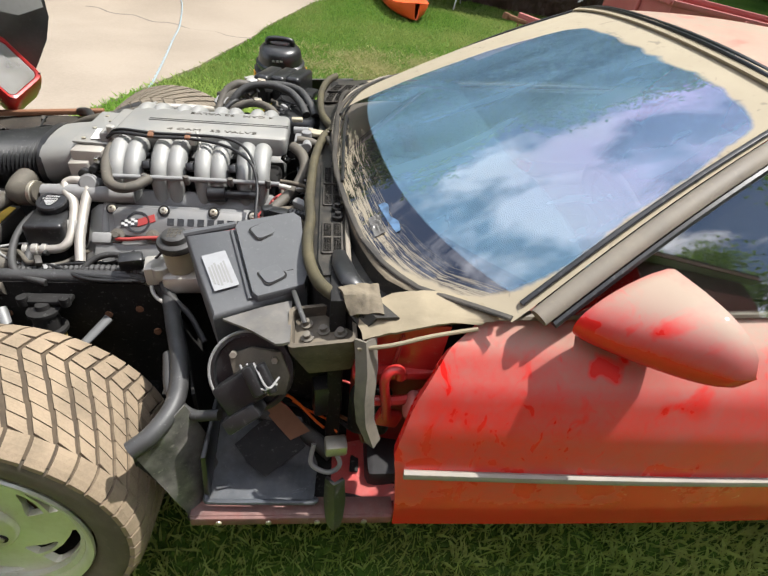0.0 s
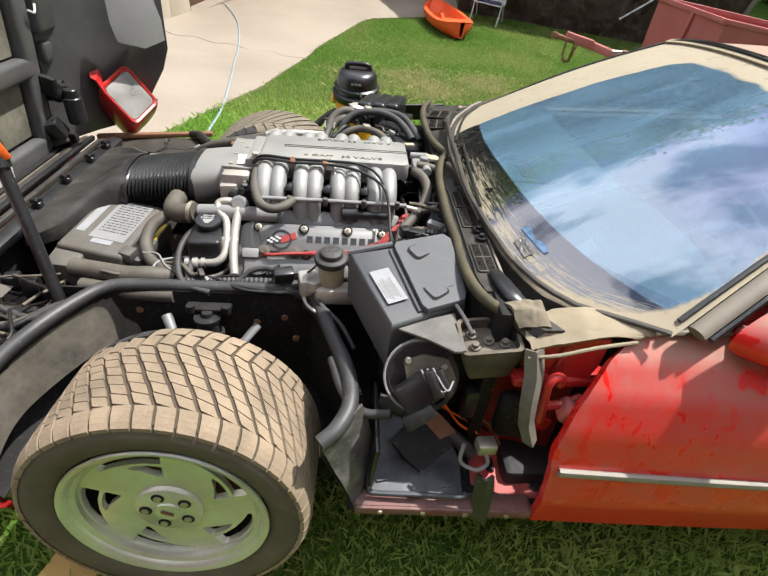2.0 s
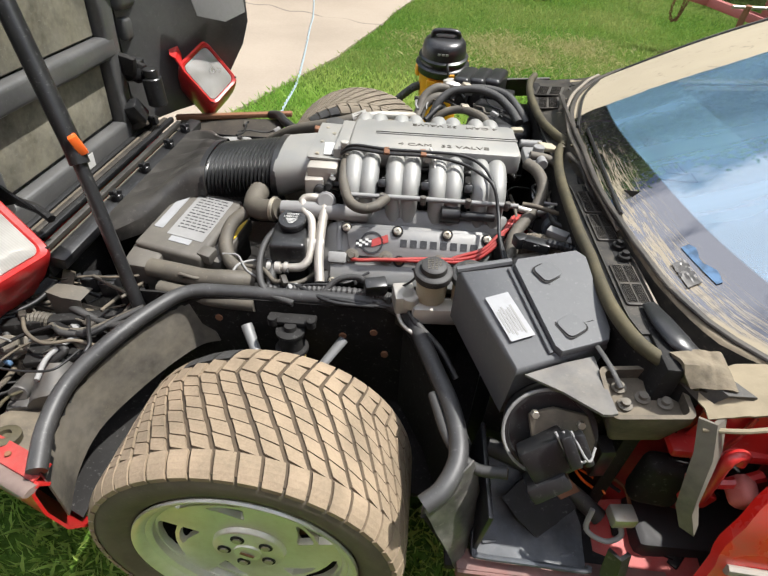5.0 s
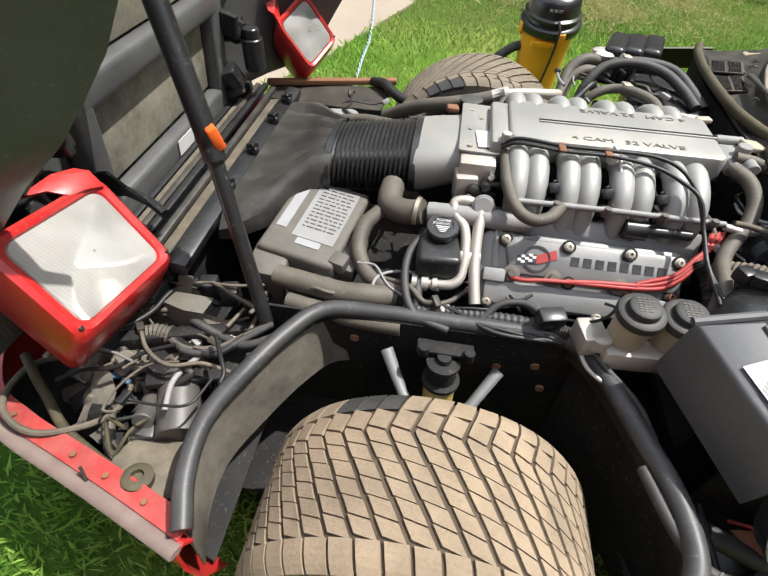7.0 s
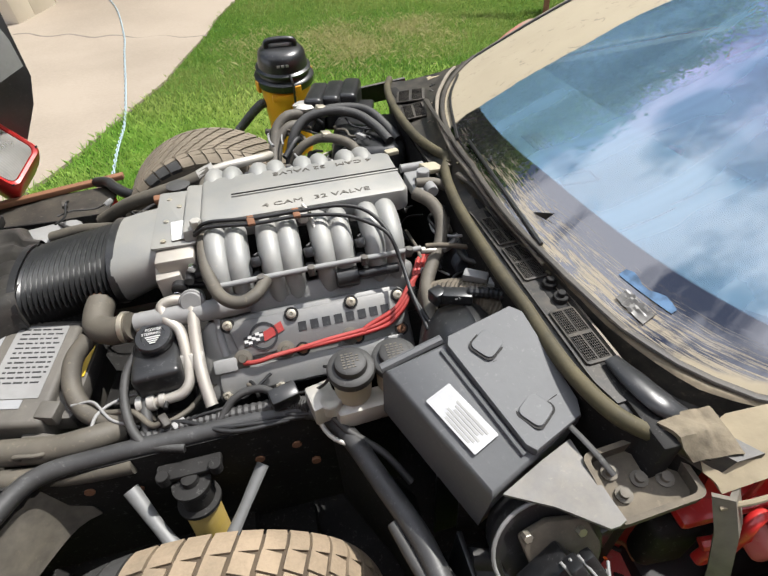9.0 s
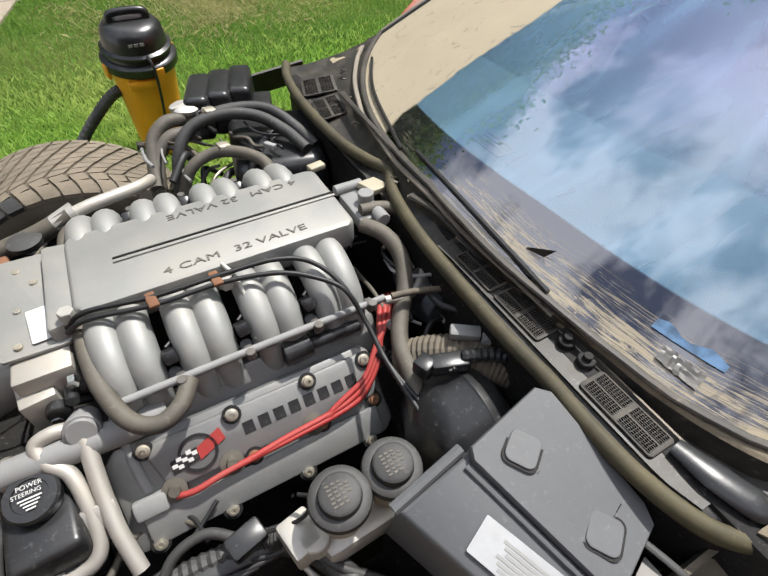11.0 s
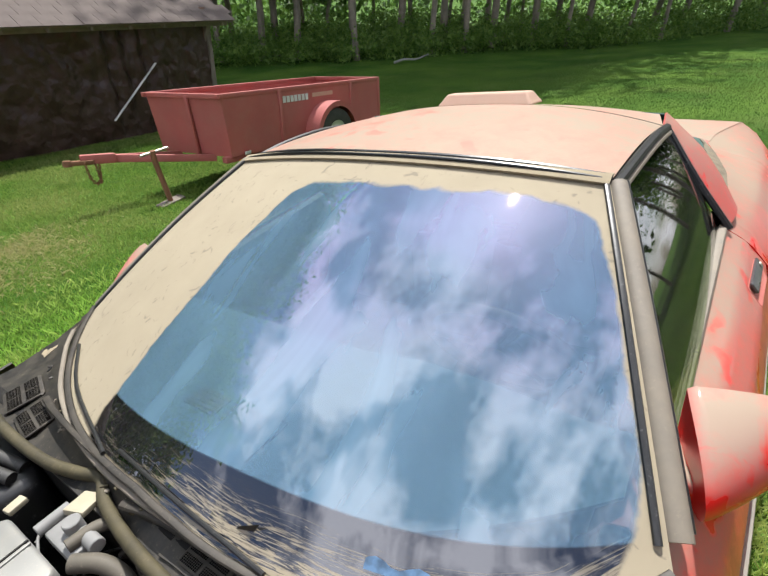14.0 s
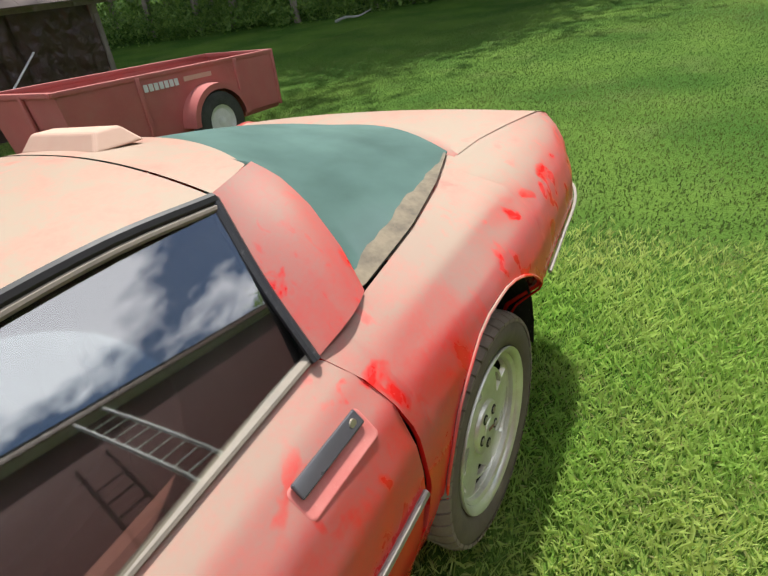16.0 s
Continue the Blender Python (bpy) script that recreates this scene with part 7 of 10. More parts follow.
for k in range(4):
    cyl(0.0075, 0.030, (-0.604 + 0.014 * k, -0.645, 0.452), rot=(75, 0, 15), seg=10, bm=bm)
part("pump_ports", bm, M["alu"], motor, "silver ports")
part("horn", lathe([(0.015, -0.012), (0.062, 0.0), (0.076, 0.008), (0.078, 0.014), (0.040, 0.024), (0.0, 0.026)], 32, pose(-0.530, -0.690, 0.452, -16, 12, 0)), M["grime"], car, "round dusty horn")
bm = lathe([(0.028, -0.012), (0.028, 0.008), (0.020, 0.012), (0.012, 0.012), (0.011, 0.002)], 22, pose(-0.532, -0.722, 0.492, -8, 6, 0))
part("horn_boss", bm, M["seal"], car, "pale rubber buffer")
# deep lamp bucket with its torn dust boot
bm = lathe([(0.115, 0.0), (0.112, -0.03), (0.095, -0.07), (0.05, -0.09), (0.0, -0.092)], 32, pose(-0.775, -0.565, 0.478, -14, 8, 0), cap=False)
bucket = part("lamp_bucket", bm, M["dark"], car, "black lamp bucket")
part("bucket_rim", tube([tuple(pose(-0.775, -0.565, 0.478, -14, 8, 0) @ Vector((0.115 * math.cos(a), 0.115 * math.sin(a), 0.002 + 0.004 * math.sin(5 * a)))) for a in (2 * math.pi * k / 36 for k in range(37))], 0.007, 8, 1), M["grime"], bucket, "dusty rim")
part("dust_boot", sheet(ragged([[(-0.745, -0.500, 0.495), (-0.700, -0.520, 0.500), (-0.668, -0.560, 0.490)], [(-0.735, -0.560, 0.470), (-0.695, -0.585, 0.475), (-0.665, -0.610, 0.468)], [(-0.735, -0.620, 0.448), (-0.700, -0.640, 0.450), (-0.665, -0.655, 0.448)]], 12, 12, 41.0, 0.012), 0.003), M["liner"], bucket, "crumpled pale rubber dust boot")
bm = cyl(0.036, 0.030, (-0.672, -0.488, 0.505), rot=(35, 20, 0), seg=20)
cyl(0.022, 0.050, (-0.668, -0.494, 0.515), rot=(35, 20, 0), seg=16, bm=bm)
box((0.05, 0.02, 0.02), (-0.632, -0.500, 0.510), (0, 10, 15), 0.004, bm=bm)
part("vacuum_pot", bm, M["liner"], car, "dusty round vacuum pot")
bm = box((0.030, 0.014, 0.012), (-0.690, -0.522, 0.492), (10, 0, 20), 0.003)
box((0.018, 0.012, 0.012), (-0.664, -0.530, 0.490), (10, 0, -10), 0.003, bm=bm)
part("plug", bm, M["towel"], car, "pale blue wiring plug")
# long tan-dusted carrier plates under the prop foot
part("carrier_plate", sheet(ragged([[(-0.78, -0.318, 0.525), (-0.62, -0.340, 0.530), (-0.46, -0.375, 0.535)], [(-0.77, -0.352, 0.515), (-0.62, -0.380, 0.520), (-0.46, -0.415, 0.525)], [(-0.765, -0.360, 0.470), (-0.62, -0.388, 0.470), (-0.46, -0.423, 0.475)]], 18, 8, 51.0, 0.003), 0.004), M["grime"], car, "grimy folded front carrier plate")
for k in range(7):
    part("carrier_bolt", lathe([(0.011, 0), (0.011, 0.003), (0.007, 0.004), (0.006, 0.010), (0.0, 0.011)], 10, pose(-0.74 + 0.045 * k, -0.338 - 0.011 * k, 0.528)), M["steel"], car)
part("side_stay", sheet(ragged([[(-0.62, -0.30, 0.60), (-0.585, -0.305, 0.60)], [(-0.61, -0.36, 0.565), (-0.575, -0.365, 0.560)], [(-0.60, -0.385, 0.50), (-0.57, -0.39, 0.50)]], 4, 12, 55.0, 0.003), 0.004), M["grime"], car, "curved grimy steel stay")
bm = tube([(-0.655, -0.452, 0.545), (-0.625, -0.438, 0.552), (-0.592, -0.437, 0.548)], 0.018, 12, 8, rings=0.10)
part("loom_conduit", bm, M["hose"], car, "short ribbed grey conduit", smooth=0)
for k in range(5):
    rk = random.Random(610 + k)
    wire([(-0.60, -0.440 + 0.006 * k, 0.545), (-0.545, -0.465 + rk.uniform(-0.012, 0.012), 0.548), (-0.475, -0.464 + rk.uniform(-0.012, 0.012), 0.550), (-0.42, -0.415 + rk.uniform(-0.01, 0.01), 0.560), (-0.375, -0.385, 0.570)], rk.choice((0.004, 0.006, 0.008)), rk.choice(("rubber", "wire", "hose", "grime")), "loom_wire", parent=car)
wire([(-0.90, -0.515, 0.505), (-0.84, -0.565, 0.500), (-0.80, -0.595, 0.492), (-0.732, -0.648, 0.488), (-0.662, -0.682, 0.484), (-0.600, -0.705, 0.476), (-0.57, -0.700, 0.46)], 0.010, "seal", "cable", "tan dusty sheathed cable", parent=car)
part("carrier", box((0.30, 0.03, 0.05), (-0.55, -0.42, 0.53), (0, 4, 20), 0.006), M["dark"], car, "dark front carrier rail")
part("carrier", box((0.26, 0.10, 0.02), (-0.50, -0.46, 0.50), (0, 4, 20), 0.006), M["dark"], car)
part("lamp_bracket", sheet([[(-0.60, -0.36, 0.60), (-0.56, -0.36, 0.60), (-0.52, -0.35, 0.585)], [(-0.61, -0.39, 0.60), (-0.565, -0.40, 0.595), (-0.53, -0.39, 0.58)], [(-0.60, -0.40, 0.52), (-0.57, -0.41, 0.50), (-0.54, -0.40, 0.50)]], 0.004), M["hose"], car, "folded dusty steel lamp bracket")
for x, y in ((-0.555, -0.300), (-0.500, -0.312)):
    part("relay", box((0.042, 0.042, 0.050), (x, y, 0.565), (0, 0, 12), 0.007), M["black"], car, "black relay cube")
part("nose_floor", sheet([[(-0.98, y, 0.36) for y in (-0.52, 0.1, 0.75)], [(-0.70, y, 0.34) for y in (-0.68, 0.1, 0.85)], [(-0.40, y, 0.30) for y in (-0.79, 0.1, 0.9)]], 0.006), M["dark"], car)
rr = random.Random(9)
for k in range(22):
    x0, y0 = rr.uniform(-0.72, -0.50), rr.uniform(-0.64, -0.38)
    pts = [(x0, y0, rr.uniform(0.42, 0.50))]
    for _ in range(4):
        q = pts[-1]
        pts.append((min(-0.47, q[0] + rr.uniform(-0.03, 0.09)), q[1] + rr.uniform(-0.07, 0.07), min(0.54, max(0.38, q[2] + rr.uniform(-0.04, 0.05)))))
    wire(pts, rr.choice((0.003, 0.004, 0.006, 0.008)), rr.choice(("wire", "hose", "rubber", "rubber", "seal")), "loom_wire", parent=car)
for k in range(26):
    x0, y0 = rr.uniform(-0.82, -0.52), rr.uniform(-0.62, -0.38)
    part("lamp_fitting", box((rr.uniform(0.02, 0.07), rr.uniform(0.02, 0.06), rr.uniform(0.02, 0.05)), (x0, y0, rr.uniform(0.38, 0.46)), (rr.uniform(-30, 30), rr.uniform(-30, 30), rr.uniform(0, 90)), 0.006), M[rr.choice(("grime", "black", "liner", "dark", "grime"))], car)
wire([(-0.62, -0.36, 0.545), (-0.55, -0.40, 0.56), (-0.48, -0.42, 0.545), (-0.42, -0.44, 0.555), (-0.36, -0.42, 0.57)], 0.010, "rubber", "loom", "taped wiring loom", parent=car)
wire([(-0.68, -0.58, 0.47), (-0.64, -0.66, 0.45), (-0.58, -0.70, 0.44), (-0.52, -0.66, 0.43)], 0.013, "hose", "hose", "pale hose", parent=car)

# sill and the opened-up bay behind the wheel
bm = box((0.42, 0.018, 0.028), (0, 0, 0), bevel=0.006)
box((0.42, 0.040, 0.006), (0, 0.018, 0.013), bevel=0.002, bm=bm)
bm.transform(frame_m((0.622, -0.845, 0.362), (0.406, 0.0, -0.020), (0, 1, 0)))
sill = part("sill", bm, M["sill_paint"], car, "dull dusty red sill rail")
for k in range(4):
    part("sill_screw", cyl(0.006, 0.006, (0.47 + 0.10 * k, -0.855, 0.371 - 0.005 * k), "y", 8), M["steel"], sill)
part("sill_inner", box((0.45, 0.25, 0.02), (0.62, -0.70, 0.335), (0, -2, 0), 0.005), M["dark"], car)
tray_rows = [[(0.445, -0.820, 0.405), (0.55, -0.824, 0.400), (0.662, -0.826, 0.395)], [(0.447, -0.740, 0.436), (0.55, -0.742, 0.424), (0.668, -0.745, 0.402)], [(0.452, -0.660, 0.492), (0.53, -0.655, 0.500), (0.63, -0.665, 0.465)]]
tray_ = part("battery_tray", sheet(ragged(tray_rows, 16, 14, 3.0, 0.0025), 0.006), M["bluegrey"], car, "scuffed blue-grey plastic battery tray")
part("tray_lip", tube([(0.452, -0.655, 0.500), (0.447, -0.740, 0.446), (0.444, -0.818, 0.413), (0.456, -0.828, 0.408), (0.55, -0.831, 0.406), (0.655, -0.833, 0.401), (0.668, -0.825, 0.401)], 0.006, 8, 5), M["bluegrey"], tray_)
part("tray_wall", box((0.010, 0.20, 0.16), (0.449, -0.72, 0.47), (0, 4, 0), 0.003), M["black"], tray_)
for x_, y_ in ((0.475, -0.80), (0.63, -0.805), (0.635, -0.76)):
    part("tray_rib", box((0.030, 0.006, 0.012), (x_, y_, 0.412 - 0.1 * (x_ - 0.47)), (18, 0, 12), 0.002), M["bluegrey"], tray_)
# closed dark sheet painted for the black hole over the tray
duct = [[(0.497, -0.735, 0.462), (0.535, -0.700, 0.480), (0.575, -0.665, 0.500)], [(0.520, -0.765, 0.448), (0.565, -0.735, 0.462), (0.605, -0.695, 0.480)], [(0.560, -0.790, 0.430), (0.600, -0.765, 0.440), (0.640, -0.735, 0.452)]]
part("drain_duct", sheet(ragged(duct, 10, 10, 8.0, 0.004), 0.018), M["dark"], car, "black sheet for the shaded duct mouth over the tray")
strap_ = [[(0.505, -0.650, 0.530), (0.545, -0.645, 0.535)], [(0.560, -0.690, 0.505), (0.600, -0.675, 0.515)], [(0.610, -0.735, 0.478), (0.650, -0.715, 0.482)]]
part("stay_plate", sheet(ragged(strap_, 5, 12, 12.0, 0.003), 0.005), M["rust"], car, "rust-stained grey stay plate")
flap_rows = [[(0.335, -0.818, 0.553), (0.372, -0.792, 0.588), (0.416, -0.752, 0.622)], [(0.372, -0.830, 0.470), (0.408, -0.802, 0.490), (0.440, -0.742, 0.520)], [(0.404, -0.838, 0.392), (0.428, -0.812, 0.410), (0.455, -0.752, 0.430)], [(0.420, -0.840, 0.333), (0.427, -0.830, 0.340), (0.436, -0.815, 0.352)]]
part("splash_flap", sheet(ragged(flap_rows, 12, 20, 21.0, 0.006), 0.003), M["scuffed"], car, "torn black splash flap with grey scuffs")
part("firewall_side", sheet([[(0.45, -0.52, z), (0.60, -0.52, z), (0.70, -0.56, z), (0.76, -0.60, z)] for z in (0.30, 0.5, 0.72)], 0.006), M["black"], car)
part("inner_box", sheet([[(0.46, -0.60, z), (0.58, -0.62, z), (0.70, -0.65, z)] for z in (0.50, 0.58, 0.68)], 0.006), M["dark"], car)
part("door_sill_floor", sheet(ragged([[(0.70, -0.815, 0.352), (0.80, -0.815, 0.360), (0.90, -0.815, 0.375)], [(0.70, -0.75, 0.368), (0.80, -0.74, 0.376), (0.90, -0.73, 0.392)], [(0.70, -0.68, 0.380), (0.80, -0.67, 0.390), (0.90, -0.66, 0.40)]], 8, 8, 31.0, 0.004), 0.005), M["red_shade"], car, "grimy red floor of the door opening")
for k in range(5):
    rd = random.Random(330 + k)
    part("leaf_litter", box((rd.uniform(0.02, 0.05), rd.uniform(0.015, 0.03), 0.006), (rd.uniform(0.73, 0.86), rd.uniform(-0.79, -0.72), 0.376), (rd.uniform(-15, 15), rd.uniform(-15, 15), rd.uniform(0, 180)), 0.002), M["dark"], car)
part("harness", tube([(0.46, -0.66, 0.53), (0.55, -0.68, 0.50), (0.64, -0.70, 0.455), (0.70, -0.74, 0.43)], 0.018, 10, 4), M["rubber"], car, "tape-wrapped wiring harness")
for k in range(7):
    a = Vector((0.52 + 0.03 * k, -0.62 - rr.uniform(0, 0.05), 0.52 + rr.uniform(-0.04, 0.05)))
    wire([a, a + Vector((0.03, -0.02, rr.uniform(-0.03, 0.04))), a + Vector((0.08, -0.03, rr.uniform(-0.05, 0.01))), a + Vector((0.10, -0.05, -0.05))], rr.choice((0.0025, 0.003, 0.004)), rr.choice(("red_rubber", "wire", "orange_clip", "rust")), "loom_wire", parent=car)
part("fuse_block", box((0.06, 0.04, 0.09), (0.685, -0.68, 0.56), (0, 0, 10), 0.006), M["black"], car)
part("latch_plate", box((0.045, 0.035, 0.03), (0.705, -0.775, 0.515), (0, 0, 5), 0.005), M["steel"], car, "bright latch bracket")
wire([(0.66, -0.76, 0.50), (0.655, -0.78, 0.46), (0.69, -0.795, 0.45), (0.715, -0.79, 0.47), (0.70, -0.775, 0.505)], 0.005, "lightgrey", "latch_loop", parent=car)
part("jamb", sheet([[(0.735, -0.66, z), (0.80, -0.68, z), (0.90, -0.70, z)] for z in (0.34, 0.55, 0.79)], 0.006), M["red_shade"], car, "red door jamb")
part("jamb_step", box((0.20, 0.05, 0.022), (0.83, -0.735, 0.705), (0, -6, -4), 0.008), M["red"], car, "red hinge platform")
bm = tube([(0.800, -0.78, 0.615), (0.793, -0.783, 0.67), (0.785, -0.785, 0.725), (0.795, -0.78, 0.745), (0.812, -0.775, 0.742), (0.815, -0.775, 0.722)], 0.010, 10, 4)
box((0.05, 0.02, 0.04), (0.805, -0.77, 0.60), (0, 15, 0), 0.006, bm=bm)
part("check_strap", bm, M["red"], car, "red door hinge arm")
flap = []
for x, y, z, w in ((0.748, -0.748, 0.795, 0.030), (0.752, -0.775, 0.745, 0.030), (0.750, -0.795, 0.69, 0.026), (0.755, -0.805, 0.64, 0.022), (0.772, -0.818, 0.595, 0.016)):
    flap.append([(x - w / 2, y, z), (x, y - 0.012, z + 0.004), (x + w / 2, y, z + 0.006)])
part("rubber_flap", sheet(flap, 0.008), M["liner"], car, "hanging grey rubber flap")

# dark block painted as a shaded hollow, and fixings, in the jamb behind the flap
part("jamb_hollow", box((0.09, 0.05, 0.13), (0.775, -0.72, 0.56), (0, 0, -6), 0.02, 3), M["dark"], car, "dark block painted as a shaded hollow in the door jamb")
part("jamb_ridge", tube([(0.77, -0.765, 0.645), (0.83, -0.775, 0.66), (0.88, -0.765, 0.675)], 0.010, 8, 4), M["red"], car)
part("hinge_tab", box((0.035, 0.05, 0.045), (0.848, -0.785, 0.655), (10, 20, 0), 0.012, 3), M["red_pale"], car, "pale dusty hinge tab")
part("jamb_panel", sheet([[(0.755, -0.72, 0.80), (0.82, -0.735, 0.815), (0.90, -0.745, 0.825)], [(0.757, -0.725, 0.75), (0.82, -0.742, 0.755), (0.89, -0.755, 0.76)], [(0.76, -0.715, 0.70), (0.82, -0.735, 0.70), (0.875, -0.75, 0.70)]], 0.004), M["red"], car, "bright red inner wing panel")
part("jamb_seam", tube([(0.815, -0.747, 0.80), (0.808, -0.752, 0.75), (0.80, -0.748, 0.70)], 0.004, 6, 3), M["red_shade"], car)
part("lower_guard", sheet([[(0.690, -0.812, 0.465), (0.704, -0.828, 0.466), (0.720, -0.818, 0.468)], [(0.688, -0.828, 0.41), (0.706, -0.846, 0.41), (0.724, -0.832, 0.415)], [(0.692, -0.846, 0.372), (0.706, -0.860, 0.370), (0.720, -0.848, 0.376)], [(0.698, -0.856, 0.352), (0.706, -0.862, 0.350), (0.714, -0.857, 0.353)]], 0.008), M["black"], car, "hanging black rubber tongue")

# ---- cowl ----
def cowl_front(y):
    return curve_at([(-0.72, 0.745, 0.812), (-0.685, 0.705, 0.826), (-0.64, 0.660, 0.834), (-0.56, 0.640, 0.838), (-0.40, 0.638, 0.838), (-0.16, 0.638, 0.842), (0.0, 0.648, 0.846), (0.25, 0.650, 0.850), (0.5, 0.655, 0.855), (0.70, 0.685, 0.850), (0.80, 0.72, 0.845)], y)


SEAL_PTS = [(0.742, -0.705, 0.822), (0.708, -0.680, 0.830), (0.664, -0.635, 0.836), (0.642, -0.56, 0.839), (0.637, -0.48, 0.841), (0.640, -0.40, 0.840), (0.635, -0.32, 0.843), (0.637, -0.16, 0.846), (0.645, -0.04, 0.848), (0.664, 0.07, 0.852), (0.690, 0.13, 0.856), (0.672, 0.19, 0.856), (0.652, 0.30, 0.855), (0.650, 0.50, 0.858), (0.672, 0.66, 0.857), (0.705, 0.76, 0.852)]
part("cowl_seal", tube([(x, y, z - 0.006) for x, y, z in SEAL_PTS], 0.0122, 10, 6, flat=1.1), M["seal"], car, "olive dust-caked rubber cowl seal")
def cowl_at(y, t, h=0.0):
    """A point of the cowl: t from the seal (0) over the vent shelf (0.16 to 0.6) to the foot of the glass (1)."""
    fx, fz = cowl_front(y)
    b = ws_point(max(-1, min(1, y / 0.765)), 0)
    k = max(0.0, min(1.0, -y / 0.15))
    k = k * k * (3 - 2 * k)
    w = b.x - fx
    x1, x2 = lerp(fx + 0.2 * w, max(0.664, fx + 0.02), k), lerp(fx + 0.6 * w, max(0.716, fx + 0.06), k)
    z1, z2 = lerp(fz - 0.016, 0.832, k), lerp(fz - 0.002, 0.834, k)
    x, z = curve_at([(0, fx, fz - 0.014), (0.16, x1, z1), (0.6, x2, z2), (0.66, lerp(x2, b.x, 0.12), lerp(z2, b.z, 0.15) - 0.03 * k), (0.86, lerp(x2, b.x, 0.60), lerp(z2, b.z, 0.5) - 0.03 * k), (0.89, lerp(x2, b.x, 0.66), lerp(z2, b.z, 0.7)), (1, b.x, b.z - 0.002)], t)
    return Vector((x, y, z + h))


rows = []
for i in range(41):
    y = lerp(-0.735, 0.775, i / 40)
    fx, fz = cowl_front(y)
    u = max(-1, min(1, y / 0.765))
    rows.append([cowl_at(y, t) for t in (0, 0.08, 0.16, 0.38, 0.6, 0.66, 0.76, 0.86, 0.89, 1.0)])
part("cowl_panel", sheet(rows, 0.006), M["cowl_black"], car, "dusty black cowl panel under the windscreen")
part("cowl_lower", sheet([[(cowl_front(lerp(-0.72, 0.78, i / 20))[0], lerp(-0.72, 0.78, i / 20), z) for i in range(21)] for z in (0.82, 0.70)], 0.006), M["dark"], car)
part("screen_moulding", tube([ws_point(k / 20 - 1, 0.008) + Vector((-0.006, 0, 0.004)) for k in range(41)], 0.007, 8, 1, flat=0.6), M["black_dusty"], car, "dusty black windscreen moulding")


def grille(y0, y1, t0, t1):
    """A vent with four mesh windows in a frame."""
    m = frame_m(tuple(cowl_at((y0 + y1) / 2, (t0 + t1) / 2, 0.005)), cowl_at(y1, (t0 + t1) / 2) - cowl_at(y0, (t0 + t1) / 2), cowl_at((y0 + y1) / 2, t0) - cowl_at((y0 + y1) / 2, t1))
    w = (cowl_at(y1, t0) - cowl_at(y0, t0)).length
    h = (cowl_at((y0 + y1) / 2, t1) - cowl_at((y0 + y1) / 2, t0)).length
    bm = slab(rounded(w, h, 0.006), 0.005, m, 0.0015)
    g = part("cowl_vent", bm, M["vent_frame"], car, "grey-brown dusty vent with fine square mesh")
    for i, j in itertools.product((0, 1), (0, 1)):
        mm_ = m @ pose((i - 0.5) * w * 0.48, (j - 0.5) * h * 0.46, 0.0052)
        # flat black plate paints the shaded opening behind the mesh
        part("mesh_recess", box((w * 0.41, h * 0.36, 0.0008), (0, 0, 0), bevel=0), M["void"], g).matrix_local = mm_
        bm = bmesh.new()
        nx, ny = 10, 5
        for a in range(nx + 1):
            box((0.0006, h * 0.36, 0.0012), ((a / nx - 0.5) * w * 0.41, 0, 0.0008), bevel=0, bm=bm)
        for a in range(ny + 1):
            box((w * 0.41, 0.0006, 0.0012), (0, (a / ny - 0.5) * h * 0.36, 0.0008), bevel=0, bm=bm)
        part("mesh", bm, M["vent_frame"], g).matrix_local = mm_
    return g


strip_rows = [[cowl_at(lerp(-0.62, -0.10, i / 26), t, 0.003 + (0.004 if t > 0.57 else 0.0)) for i in range(27)] for t in (0.14, 0.36, 0.56, 0.58, 0.62)]
part("cowl_strip", sheet(strip_rows, 0.003), M["cowl_black"], car, "dusty black plastic vent strip")
grille(-0.552, -0.432, 0.18, 0.56)
grille(-0.350, -0.246, 0.18, 0.56)
grille(-0.238, -0.140, 0.18, 0.56)
grille(0.40, 0.50, 0.05, 0.55)
grille(0.53, 0.63, 0.05, 0.5)
for y in (-0.411, -0.373):
    bm = cyl(0.013, 0.014, tuple(cowl_at(y, 0.47, 0.01)), "z", 14)
    cyl(0.007, 0.022, tuple(cowl_at(y, 0.47, 0.014)), "z", 8, bm=bm)
    part("wiper_nut", bm, M["dark"], car)
# wiper arms lying along the foot of the glass
part("wiper_arm", tube([cowl_at(0.02, 0.55, 0.02), cowl_at(-0.06, 0.62, 0.028), cowl_at(-0.20, 0.80, 0.018), cowl_at(-0.35, 0.95, 0.008)], [0.010, 0.007, 0.006, 0.004], 8, 4, flat=0.6), M["black_dusty"], car, "dusty black wiper arm")
part("wiper_blade", tube([ws_point(0.12, 0.035) + Vector((0, 0, 0.006)), ws_point(-0.12, 0.03) + Vector((0, 0, 0.006)), ws_point(-0.40, 0.02) + Vector((-0.01, 0, 0.006))], 0.0042, 8, 4), M["black"], car, "black wiper blade")
part("wiper_arm", tube([cowl_at(0.46, 0.6, 0.02), cowl_at(0.36, 0.7, 0.028), cowl_at(0.22, 0.9, 0.018), cowl_at(0.10, 0.97, 0.010)], [0.010, 0.007, 0.006, 0.004], 8, 4, flat=0.6), M["black_dusty"], car, "dusty black wiper arm")
